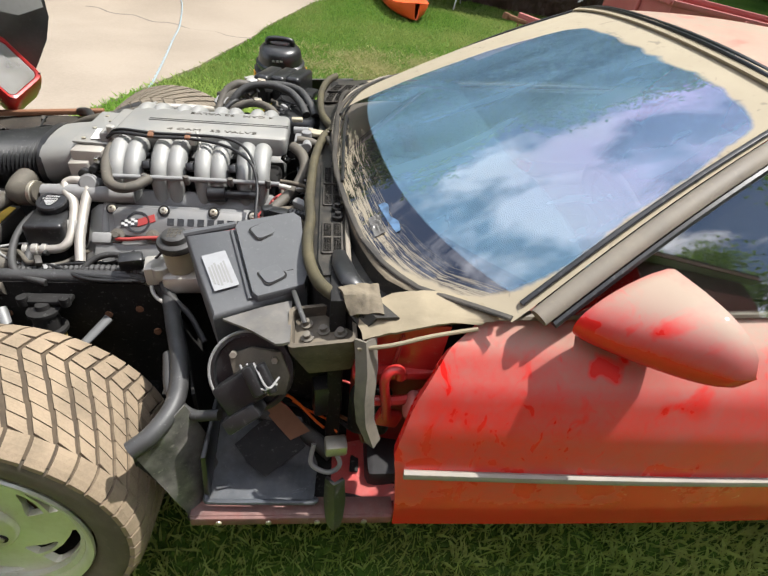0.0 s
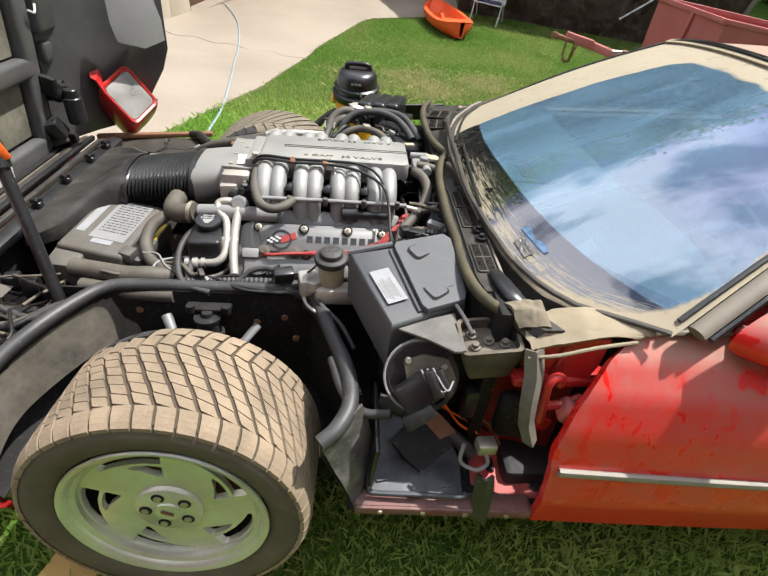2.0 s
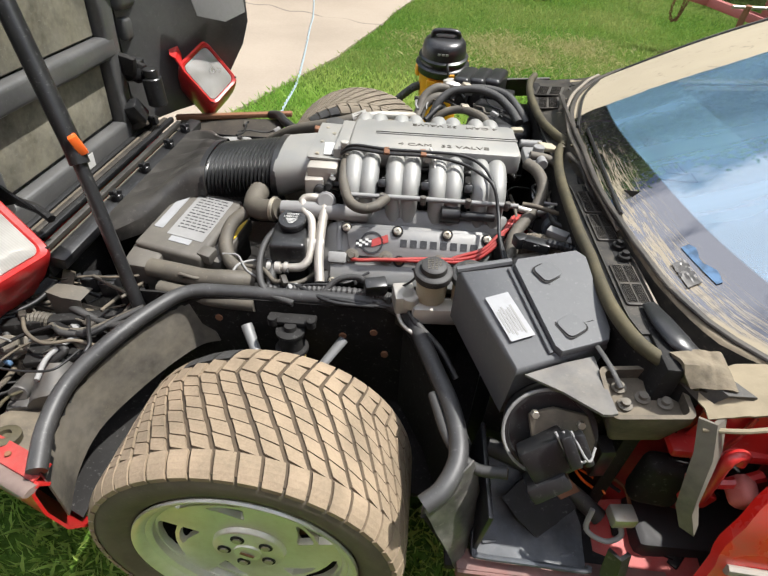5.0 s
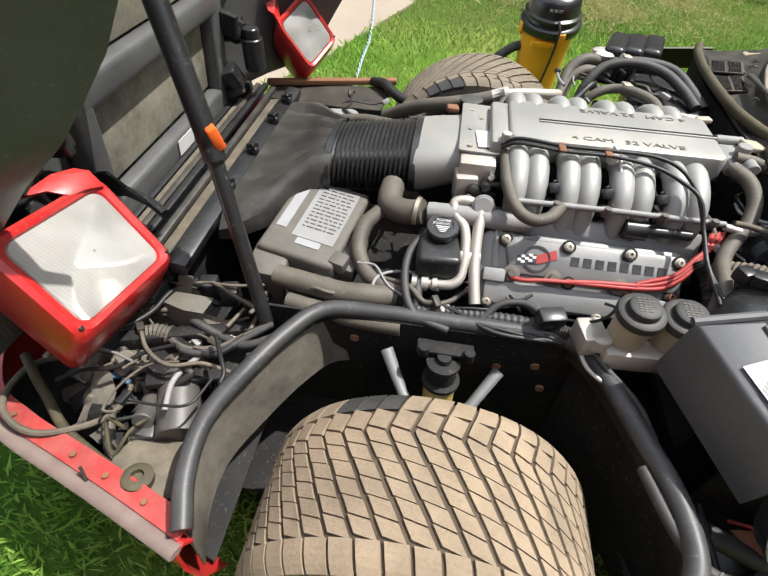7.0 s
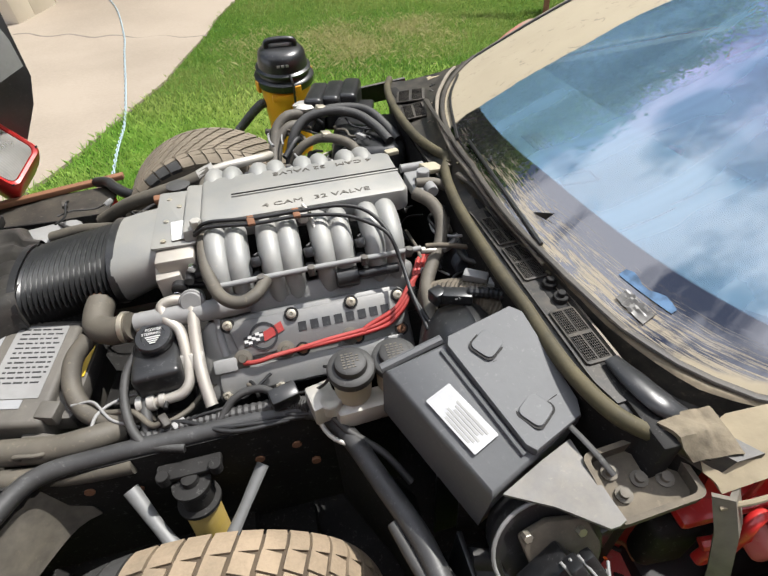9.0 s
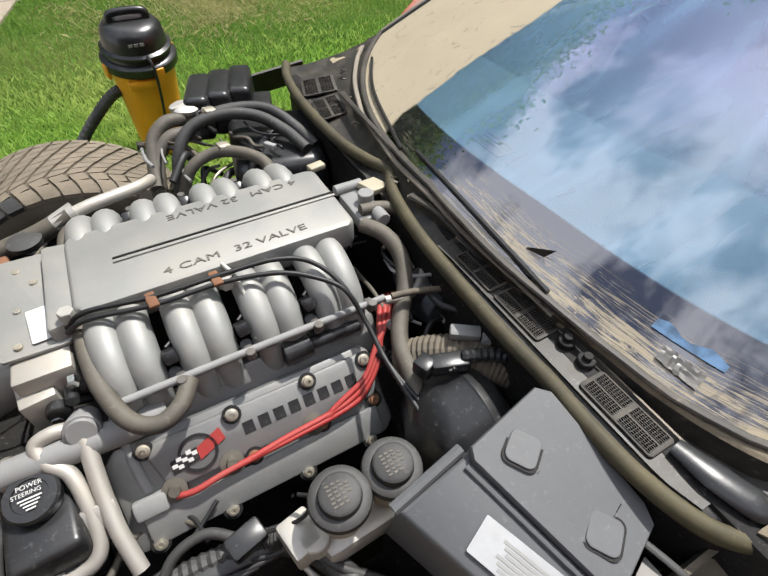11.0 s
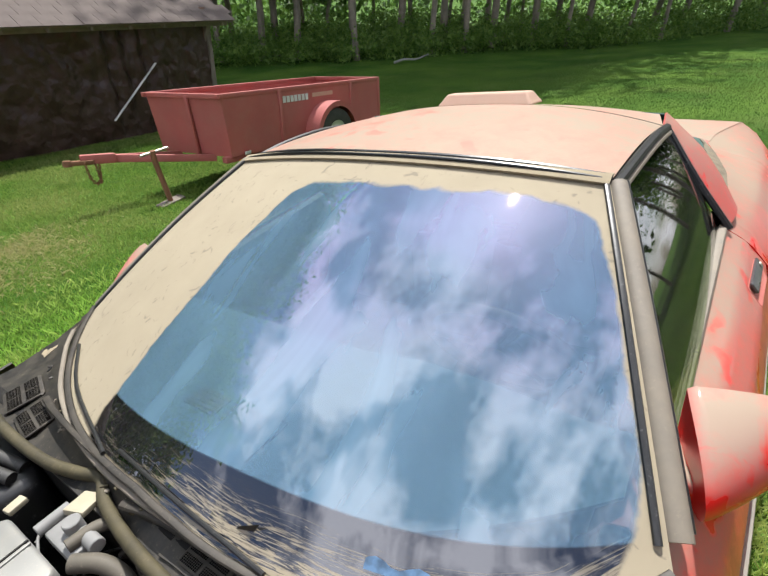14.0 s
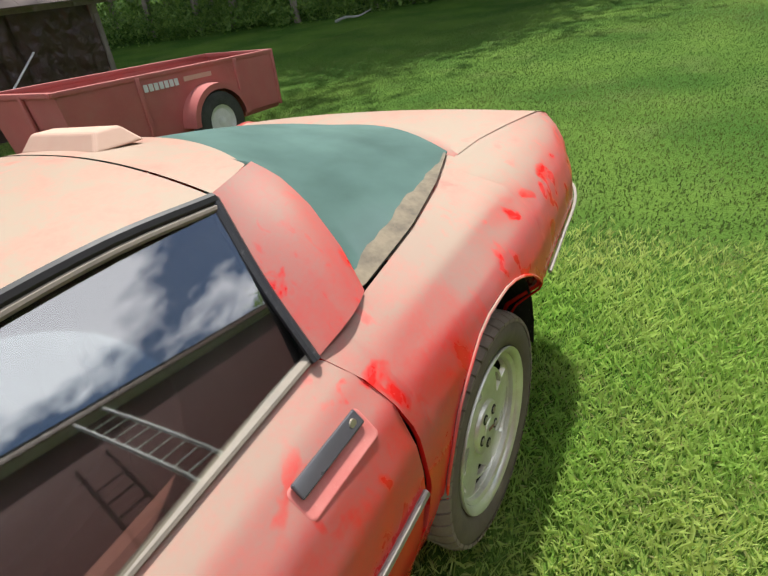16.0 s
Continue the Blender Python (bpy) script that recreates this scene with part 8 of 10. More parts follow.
part("wiper_blade", tube([ws_point(0.74, 0.03) + Vector((0, 0, 0.006)), ws_point(0.5, 0.03) + Vector((0, 0, 0.006)), ws_point(0.16, 0.02) + Vector((-0.008, 0, 0.006))], 0.0042, 8, 4), M["black"], car, "black wiper blade")
part("cowl_rail", tube([cowl_at(-0.10, 0.61, 0.008), cowl_at(-0.30, 0.61, 0.008), cowl_at(-0.45, 0.61, 0.008), cowl_at(-0.60, 0.61, 0.006)], 0.0095, 8, 3, flat=0.5), M["pillar"], car, "dusty grey cowl rail")
part("cowl_rail", tube([cowl_at(lerp(0.70, -0.33, k / 14), 0.88, 0.010 + 0.003 * math.sin(k * 2.1)) for k in range(15)], 0.006, 8, 2, flat=0.7), M["pillar"], car, "dust-caked rail along the foot of the windscreen")
for k in range(34):
    rc = random.Random(500 + k)
    part("debris", box((rc.uniform(0.006, 0.016), rc.uniform(0.003, 0.008), 0.004), tuple(cowl_at(rc.uniform(-0.6, 0.6), rc.uniform(0.5, 0.9), 0.014)), (rc.uniform(-30, 30), rc.uniform(-30, 30), rc.uniform(0, 180)), 0.002), M[rc.choice(("black_dusty", "pillar", "seal", "black"))], car)
# thin blue strip stands in for a bluish reflection at the pane's foot
part("screen_towel", sheet([[ws_raw(lerp(-0.56, -0.68, i / 8), lerp(0.004, 0.022 + 0.006 * math.sin(i * 1.3), j / 3) - 0.026 * i / 8) + Vector((0, 0, 0.003)) for i in range(9)] for j in range(4)], 0.001), M["towel"], car, "blue strip painted as a reflection on the windscreen")
part("film_scrap", sheet([[ws_raw(lerp(-0.595, -0.665, i / 12), lerp(-0.046, -0.016, j / 6) - 0.026 * i / 12) + Vector((0, 0, 0.004 + 0.004 * noise.noise(Vector((i * 0.9, j * 1.1, 5))))) for i in range(13)] for j in range(7)], 0.002), M["scuffed"], car, "crumpled scrap of black film on the windscreen", smooth=20)
part("cowl_end", tube([cowl_at(-0.555, 0.48, 0.014), cowl_at(-0.60, 0.52, 0.016), cowl_at(-0.645, 0.56, 0.014), cowl_at(-0.665, 0.58, 0.008)], [0.013, 0.020, 0.021, 0.012], 12, 4, flat=0.45), M["black"], car, "black plastic cowl end piece")
# crumpled tan corner panel by the door
corner = [[(0.742, -0.69, 0.812), (0.80, -0.675, 0.838), (0.88, -0.69, 0.852), (0.99, -0.735, 0.868)], [(0.738, -0.725, 0.800), (0.80, -0.725, 0.828), (0.88, -0.735, 0.842), (0.985, -0.758, 0.856)], [(0.745, -0.752, 0.792), (0.80, -0.758, 0.816), (0.87, -0.756, 0.832), (0.945, -0.758, 0.842)]]


def crumple(rows_, seed, amp):
    """Bilinear refinement with creases."""
    out = []
    for i in range(13):
        a = i / 12 * (len(rows_) - 1)
        k = min(int(a), len(rows_) - 2)
        row = []
        for j in range(19):
            b_ = j / 18 * (len(rows_[0]) - 1)
            q_ = min(int(b_), len(rows_[0]) - 2)
            p = Vector(rows_[k][q_]).lerp(Vector(rows_[k][q_ + 1]), b_ - q_).lerp(Vector(rows_[k + 1][q_]).lerp(Vector(rows_[k + 1][q_ + 1]), b_ - q_), a - k)
            h = noise.noise(Vector((p.x * 22, p.y * 22, seed))) + 0.6 * abs(noise.noise(Vector((p.x * 45, p.y * 30, seed + 3))))
            row.append(p + Vector((0.3 * h * amp, -0.2 * h * amp, h * amp)))
        out.append(row)
    return out


ledge = [[cowl_at(lerp(-0.20, -0.72, i / 20), t, 0.005) for i in range(21)] for t in (lerp(0.885, 1.0, j / 5) for j in range(6))]
part("cowl_ledge", sheet(crumple(ledge, 4, 0.002), 0.004), M["ledge"], car, "tan dusty ledge along the foot of the windscreen")
fold = [[(0.700, -0.665, 0.836), (0.735, -0.660, 0.842), (0.770, -0.665, 0.844)], [(0.705, -0.690, 0.838), (0.740, -0.692, 0.846), (0.775, -0.698, 0.844)], [(0.722, -0.712, 0.818), (0.750, -0.720, 0.828), (0.780, -0.728, 0.830)]]
part("seal_fold", sheet(crumple(fold, 9, 0.010), 0.006), M["ledge"], car, "crumpled tan end of the cowl seal")
part("cowl_corner", sheet(crumple(corner, 1, 0.009), 0.006), M["tan"], car, "crumpled tan-dusted cowl corner panel")
part("corner_gasket", tube([(0.735, -0.765, 0.785), (0.79, -0.775, 0.804), (0.86, -0.77, 0.822), (0.94, -0.765, 0.836)], 0.004, 8, 3), M["tan"], car)
far_corner = [[(x, -y + 0.03, z) for x, y, z in row] for row in corner]
part("cowl_corner", sheet(crumple(far_corner, 5, 0.005), 0.006), M["tan"], car, "tan-dusted cowl corner panel")
part("far_wing_edge", sheet([[(0.45, 0.80, 0.80), (0.62, 0.82, 0.815), (0.78, 0.83, 0.825)], [(0.45, 0.86, 0.72), (0.62, 0.88, 0.73), (0.80, 0.89, 0.74)]], 0.006), M["black_dusty"], car)

# ---- raised bonnet ----
HC = 0.146  # its centre line


def bonnet(y, z, d=0.0):
    """A point on the inner skin of the raised bonnet; d stands proud towards the engine."""
    return Vector((-0.865 + 0.10 * (z - 0.6) - 0.10 * ((y - HC) / 0.75) ** 2 * 0.3 + d, y, z))


ys = [lerp(-0.70, 0.99, k / 24) for k in range(25)]
zs = [lerp(0.56, 1.75, k / 18) for k in range(19)]
hood = part("bonnet", sheet([[bonnet(y, z) for y in ys] for z in zs], 0.012), M["hoodskin"], car, "raised clamshell bonnet, black inside, red outside")
part("outer_skin", sheet([[bonnet(y, z, -0.05) for y in ys] for z in zs], 0.006), M["red"], hood, "red outer skin")


def bonnet_bar(y0, y1, z0, z1, d, name="bonnet_rib", mt="hoodskin", bev=0.015):
    c = bonnet((y0 + y1) / 2, (z0 + z1) / 2, d / 2)
    return part(name, box((d, y1 - y0, z1 - z0), tuple(c), (0, 5.7, 0), bev, 3), M[mt], hood)


# frame of ribs round two grey-green panels
for y0, y1, z0, z1 in ((-0.14, 0.44, 0.70, 0.90), (-0.14, 0.44, 0.98, 1.42)):
    bonnet_bar(y0, y1, z0, z1, 0.012, "insulation_panel", "hoodpanel", 0.004)
bonnet_bar(-0.20, 0.50, 0.905, 0.975, 0.05)
bonnet_bar(-0.20, 0.50, 0.60, 0.69, 0.05)
bonnet_bar(-0.22, -0.15, 0.60, 1.6, 0.055)
bonnet_bar(0.45, 0.53, 0.60, 1.6, 0.055)
bonnet_bar(-0.20, 0.50, 1.43, 1.52, 0.05)
for y in (-0.44, 0.72):
    bonnet_bar(y - 0.13, y + 0.13, 1.02, 1.55, 0.06, bev=0.03)
    bonnet_bar(y - 0.10, y + 0.10, 0.92, 1.00, 0.045)
part("bonnet_label", box((0.002, 0.09, 0.045), tuple(bonnet(0.17, 0.655, 0.054)), (0, 5.7, 0), 0), M["white"], hood, "small white label")
part("bonnet_wire", tube([bonnet(-0.40, 0.98, 0.06), bonnet(-0.30, 1.06, 0.075), bonnet(-0.21, 1.12, 0.075), bonnet(-0.10, 1.14, 0.06)], 0.005, 8, 5), M["lightgrey"], hood, "pale washer tube")
part("wire_clip", box((0.02, 0.03, 0.03), tuple(bonnet(-0.21, 1.12, 0.08)), (0, 0, 20), 0.003), M["black"], hood)
part("bonnet_wire", tube([bonnet(0.50, 1.12, 0.07), bonnet(0.53, 1.11, 0.075), bonnet(0.57, 1.13, 0.06)], 0.004, 8, 4), M["white"], hood)
# flanks of the clamshell
near_flank = []
for z, xe, ye in ((0.62, -0.84, -0.50), (0.80, -0.80, -0.50), (0.87, -0.75, -0.50), (0.96, -0.66, -0.50), (1.035, -0.57, -0.50), (1.09, -0.525, -0.48), (1.15, -0.48, -0.46), (1.25, -0.42, -0.45), (1.45, -0.36, -0.45), (1.70, -0.33, -0.45)):
    a, b = bonnet(-0.34, z, 0.01), Vector((xe, ye, z))
    near_flank.append([a.lerp(b, t) + Vector((0, -0.16 * math.sin(math.pi * t) * (1 - 0.35 * t), 0)) for t in (0, 0.17, 0.34, 0.5, 0.67, 0.84, 1.0)])
part("flank", sheet(near_flank, 0.010), M["hoodskin"], hood, "black inner side of the front wing")
far_flank = []
for z, xe, ye in ((0.60, -0.66, 0.96), (0.756, -0.565, 1.0), (0.84, -0.51, 1.0), (0.93, -0.475, 1.0), (1.14, -0.47, 1.0), (1.2, -0.48, 1.0), (1.45, -0.50, 1.0), (1.72, -0.52, 1.0)):
    a, b = bonnet(0.62, z, 0.01), Vector((xe, ye, z))
    far_flank.append([a.lerp(b, t) + Vector((0, 0.07 * math.sin(math.pi * t), 0)) for t in (0, 0.2, 0.4, 0.6, 0.8, 1.0)])
part("flank", sheet(far_flank, 0.010), M["hoodskin"], hood, "black inner side of the front wing")
bm = sheet([[(-0.62, 0.80, 1.17), (-0.55, 0.87, 1.20), (-0.50, 0.95, 1.17)], [(-0.62, 0.80, 1.05), (-0.53, 0.87, 1.03), (-0.475, 0.965, 1.05)], [(-0.61, 0.81, 0.98), (-0.53, 0.88, 0.95), (-0.475, 0.97, 0.97)]], 0.006)
part("reflector_scoop", bm, M["lightgrey"], hood, "grey plastic scoop")
part("hinge_bracket", sheet([[(-0.79, -0.205, 0.72), (-0.74, -0.21, 0.735), (-0.71, -0.205, 0.715)], [(-0.79, -0.235, 0.80), (-0.75, -0.24, 0.81), (-0.725, -0.235, 0.775)]], 0.006), M["black"], hood, "black bonnet hinge bracket")
part("hinge_arm", tube([(-0.78, -0.17, 0.715), (-0.72, -0.185, 0.705), (-0.675, -0.205, 0.69)], 0.012, 8, 3), M["black"], hood)
for k in range(12):
    rr2 = random.Random(200 + k)
    y = rr2.uniform(0.50, 0.66)
    z = rr2.uniform(0.62, 0.92)
    part("lamp_hardware", box((rr2.uniform(0.03, 0.09), rr2.uniform(0.02, 0.06), rr2.uniform(0.03, 0.08)), tuple(bonnet(y, z, 0.07)), (rr2.uniform(-25, 25), rr2.uniform(-25, 25), 0), 0.008), M[rr2.choice(("black", "dark", "black", "black_dusty"))], hood)
for k in range(10):
    rr2 = random.Random(240 + k)
    y = rr2.uniform(-0.50, -0.28)
    z = rr2.uniform(0.80, 1.0)
    part("lamp_hardware", box((rr2.uniform(0.03, 0.08), rr2.uniform(0.02, 0.05), rr2.uniform(0.03, 0.08)), tuple(bonnet(y, z, 0.06)), (rr2.uniform(-25, 25), rr2.uniform(-25, 25), 0), 0.008), M[rr2.choice(("black", "dark", "black"))], hood)
bm = cyl(0.035, 0.10, (-0.72, 0.56, 0.77), "z", 16)
cyl(0.026, 0.03, (-0.72, 0.56, 0.835), "z", 14, bm=bm)
part("washer_pump", bm, M["black"], hood, "black actuator canister")

# telescopic prop
strut = part("prop_rod", tube([(-0.392, -0.378, 0.565), (-0.488, -0.262, 0.935)], 0.0155, 12, 1), M["black"], car, "black telescopic bonnet prop")
part("upper_tube", tube([(-0.476, -0.276, 0.895), (-0.488, -0.262, 0.935), (-0.685, -0.075, 1.52)], 0.0215, 14, 1), M["black"], strut, "thicker black tube")
part("lock_clip", box((0.020, 0.026, 0.045), (-0.470, -0.268, 0.938), (0, -16, 40), 0.004), M["orange_clip"], strut, "orange locking clip")

# headlamp pods
def headlamp(inner_top, inner_low, outer_low, name):
    """A pod whose lens has these three corners."""
    a, b, d = Vector(inner_top), Vector(inner_low), Vector(outer_low)
    e1, e2 = d - b, b - a
    n = e1.cross(e2)
    ex = e1.normalized() if n.dot(Vector((1, 0, 1))) > 0 else -e1.normalized()
    m = frame_m(tuple((a + d) / 2), ex, e2.normalized())
    w, h = e1.length / 0.80, e2.length / 0.80
    W, H = w, h
    rows_ = []
    for s, dz in ((0.80, -0.004), (0.84, 0.006), (0.93, 0.010), (1.0, 0.002), (1.02, -0.02), (1.0, -0.06), (0.90, -0.12), (0.62, -0.18)):
        rows_.append([tuple(m @ Vector((x * (1 - (1 - s) * (1.0 if s > 0.9 else 1.0)), y * s + (0.0 if dz > -0.015 else -dz * 0.45), dz))) for x, y in rounded(W, H, 0.028, 5)])
    pod = part("headlamp", sheet(rows_, 0.0, closed=True), M["red"], car, name)
    rows_ = []
    for s, dz in ((0.815, -0.002), (0.80, 0.004), (0.6, 0.010), (0.3, 0.013), (0.02, 0.014)):
        rows_.append([tuple(m @ Vector((x * s, y * s, dz))) for x, y in rounded(W, H, 0.028, 5)])
    part("lamp_lens", sheet(rows_, 0.0, closed=True), M["lens"], pod, "frosted glass lens")
    part("reflector", sheet([[tuple(m @ Vector((x * s, y * s, dz))) for x, y in rounded(W, H, 0.028, 5)] for s, dz in ((0.80, -0.005), (0.5, -0.05), (0.05, -0.07))], 0, closed=True), M["chrome"], pod)
    for sx in (-1, 1):
        part("lamp_screw", cyl(0.005, 0.004, tuple(m @ Vector((sx * W * 0.455, H * 0.40, 0.009))), "z", 8), M["dark"], pod)
    return pod, m


pod, pm = headlamp((-0.725, -0.33, 0.82), (-0.62, -0.325, 0.685), (-0.635, -0.545, 0.72), "red headlamp pod with a frosted rectangular lens")
bm = sheet([[(-0.715, -0.302, 0.822), (-0.725, -0.335, 0.835), (-0.735, -0.365, 0.840)], [(-0.735, -0.300, 0.850), (-0.745, -0.335, 0.862), (-0.760, -0.385, 0.858)], [(-0.755, -0.310, 0.858), (-0.770, -0.350, 0.868), (-0.790, -0.420, 0.862)]], 0.006)
part("pod_ear", bm, M["red"], pod, "red mounting ear")
pod2, pm2 = headlamp((-0.69, 0.75, 0.795), (-0.595, 0.785, 0.670), (-0.54, 0.91, 0.725), "red headlamp pod with a frosted rectangular lens")
bm = sheet([[(-0.68, 0.74, 0.80), (-0.70, 0.80, 0.84)], [(-0.70, 0.74, 0.84), (-0.71, 0.80, 0.87)], [(-0.72, 0.74, 0.85), (-0.74, 0.78, 0.86)]], 0.006)
part("pod_ear", bm, M["red"], pod2)
# ---- cabin ----
def dash_point(u, t):
    """u across, t from the foot of the glass to the crash roll."""
    x0 = 0.755 + 0.32 * abs(u) ** 2.3
    x1 = 1.235 - 0.02 * u * u
    x = lerp(x0, x1, t)
    hump = 0.03 * math.exp(-(((0.70 * u + 0.36) / 0.20) ** 4)) * max(0.0, (t - 0.45) / 0.55) ** 0.8
    return Vector((x, 0.70 * u, 0.868 - 0.02 * (t - 0.4) ** 2 + hump - 0.05 * max(0, t - 0.93) / 0.07))


cabin_dash = part("dashboard", sheet([[dash_point(u / 24 - 1, t / 20) for u in range(49)] for t in range(21)], 0.01), M["dash"], car, "pale dusty grey-blue dashboard top")
part("dash_face", sheet([[dash_point(u / 24 - 1, 1.0) + Vector((dx, 0, dz)) for u in range(49)] for dx, dz in ((0, 0), (0.02, -0.03), (-0.02, -0.10), (-0.06, -0.30))], 0.006), M["seat"], cabin_dash, "black dashboard face")
for y0, y1, n_ in ((0.03, 0.125, 8), (-0.09, 0.012, 8)):
    base_ = part("defrost_vent", box((0.052, y1 - y0, 0.004), (0.912, (y0 + y1) / 2, 0.8795), (0, 1, 0), 0.001), M["bluegrey"], cabin_dash, "defroster vent")
    for k in range(4):
        part("vent_slot", box((0.006, (y1 - y0) * 0.9, 0.003), (0.893 + 0.0125 * k, (y0 + y1) / 2, 0.8815), (0, 1, 0), 0.001), M["wire"], base_)
part("dash_seam", tube([(0.835, -0.123, 0.8785), (0.93, -0.131, 0.8805), (0.942, -0.125, 0.881), (0.944, -0.09, 0.881)], 0.0022, 6, 3), M["wire"], cabin_dash)
part("sun_sensor", cyl(0.008, 0.006, (0.935, 0.165, 0.868), "z", 14), M["black"], cabin_dash)

# steering wheel
sw = pose(1.42, -0.36, 0.80, 0, 62, 0)
bm = bmesh.new()
ring = [Vector((0.185 * math.cos(2 * math.pi * k / 40), 0.185 * math.sin(2 * math.pi * k / 40), 0)) for k in range(41)]
tube(ring, 0.014, 10, 1, bm=bm, caps=False)
bm.transform(sw)
steer = part("steering_wheel", bm, M["seat"], car, "black leather steering wheel")
for a in (90, 210, 330):
    d = Vector((math.cos(radians(a)), math.sin(radians(a)), 0))
    part("wheel_spoke", tube([sw @ (d * 0.05), sw @ (d * 0.18)], 0.014, 8, 1, flat=0.5), M["seat"], steer)
part("wheel_hub", cyl(0.055, 0.03, tuple(sw @ Vector((0, 0, 0))), rot=(0, 62, 0), seg=20), M["seat"], steer)
part("column", tube([sw @ Vector((0, 0, -0.01)), sw @ Vector((0, 0, -0.25))], 0.03, 10, 1), M["seat"], steer)


def seat(y):
    s_ = part("seat", box((0.52, 0.46, 0.16), (1.66, y, 0.42), (0, -8, 0), 0.05, 3), M["seat"], car, "black leather bucket seat")
    rows_ = []
    for i in range(11):
        t = i / 10
        c = Vector((lerp(1.88, 2.06, t), y, lerp(0.42, 0.98, t)))
        w = 0.23 * (1 - 0.45 * max(0, t - 0.62) / 0.38)
        th = lerp(0.075, 0.035, t)
        rows_.append([(c.x + th * math.sin(a), c.y + w * math.copysign(abs(math.cos(a)) ** 0.6, math.cos(a)), c.z + 0.02 * math.sin(a)) for a in (2 * math.pi * k / 20 for k in range(20))])
    bm_ = sheet(rows_, 0.0, closed=True)
    bmesh.ops.holes_fill(bm_, edges=[e for e in bm_.edges if e.is_boundary])
    part("seat_back", bm_, M["seat"], s_, smooth=70)
    for sgn in (-1, 1):
        part("seat_bolster", tube([(1.50, y + sgn * 0.21, 0.47), (1.75, y + sgn * 0.22, 0.50), (1.90, y + sgn * 0.22, 0.56), (1.98, y + sgn * 0.20, 0.80)], 0.05, 10, 4), M["seat"], s_)
    return s_


for y in (-0.37, 0.37):
    seat(y)
part("console", box((0.85, 0.26, 0.34), (1.72, 0, 0.43), (0, 0, 0), 0.03, 3), M["seat"], car, "black centre console")
part("cabin_wall", box((0.03, 1.40, 0.50), (2.19, 0, 0.49), (0, 8, 0), 0.01), M["seat"], car, "black carpeted wall behind the seats")
part("belt_buckle", box((0.03, 0.03, 0.07), (1.93, -0.13, 0.63), (0, 15, 0), 0.006), M["red"], car, "red seat belt buckle")
part("seat_belt", tube([(2.12, -0.56, 0.98), (2.10, -0.50, 0.80), (2.04, -0.57, 0.45)], 0.022, 8, 4, flat=0.1), M["red_shade"], car, "faded red seat belt")
part("hazard_knob", box((0.03, 0.04, 0.03), (1.30, 0.05, 0.80), (0, 0, 20), 0.006), M["red"], car, "red plastic cap on the dashboard")
for side in (-1, 1):
    rows_ = []
    for k in range(15):
        x, y, z = side_point(0.085 + 0.88 * k / 14, 1.0)
        rows_.append([(x, -side * (y + 0.020), z - 0.008), (x, -side * (y + 0.032), z + 0.004), (x, -side * (y + 0.060), z - 0.004), (x, -side * (y + 0.080), z - 0.05), (x, -side * (y + 0.085), 0.62), (x, -side * (y + 0.12), 0.58), (x, -side * (y + 0.10), 0.30)])
    # far panel is coloured black, not brick red, to sink into cabin shade
    part("door_trim_panel", sheet(rows_, 0.005), M["trim_red"] if side < 0 else M["seat"], car, "faded brick-red inner door panel" if side < 0 else "far inner door panel, blackened to stay unseen")
    part("inner_sill", box((1.35, 0.12, 0.16), (1.45, side * 0.72, 0.33), (0, 0, 0), 0.02), M["seat"], car)
part("headliner", sheet([[roof_point(u / 8 - 1, w / 6) + Vector((0, 0, -0.03)) for u in range(17)] for w in range(7)], 0.006), M["seat"], car)
# ---- the yard ----
def gz(x, y, h=0.0):
    return Vector((x, y, ground_z(x, y) + h))


# building at the end of the drive
d = Vector((0.60, 1.62, 0)).normalized()
nrm = Vector((d.y, -d.x, 0))


def hpos(s, o=0.0, h=0.0):
    return Vector((-2.12, 6.08, 0)) + d * s + nrm * o + Vector((0, 0, h))


house = empty("garage", label="pale plastered garage with a brown doorway at the drive's end", category="garage")


def wall_block(s0, s1, h0, h1, depth, mt, name, o=0.0):
    c = hpos((s0 + s1) / 2, o - depth / 2, (h0 + h1) / 2)
    return part(name, box((s1 - s0, depth, h1 - h0), tuple(c), (0, 0, math.degrees(math.atan2(d.y, d.x))), 0.008), M[mt], house)


wall_block(0.0, 0.42, -1.3, 2.2, 0.30, "plaster", "wall")
wall_block(1.52, 4.5, -1.4, 2.2, 0.30, "plaster", "wall")
wall_block(0.42, 1.52, 1.2, 2.2, 0.30, "plaster", "wall")
wall_block(0.42, 0.50, -1.2, 1.2, 0.20, "doorwood", "door_frame", -0.05)
wall_block(1.44, 1.52, -1.2, 1.2, 0.20, "doorwood", "door_frame", -0.05)
wall_block(0.50, 1.44, -1.2, 1.2, 0.05, "doorwood", "door", -0.16)
wall_block(0.40, 1.54, -1.1, -0.84, 0.40, "concrete", "step", 0.05)
side = box((4.0, 0.3, 3.6), tuple(hpos(0.0, -2.0, 0.45) - d * 0.15), (0, 0, math.degrees(math.atan2(nrm.y, nrm.x))), 0.01)
part("wall", side, M["plaster"], house)
roof = box((5.4, 5.2, 0.12), tuple(hpos(2.1, -2.0, 2.25)), (0, 0, math.degrees(math.atan2(d.y, d.x))), 0.02)
part("roof", roof, M["shingle"], house)
bin_ = empty("crate", label="black slatted plastic crate beside the garage wall", category="crate")
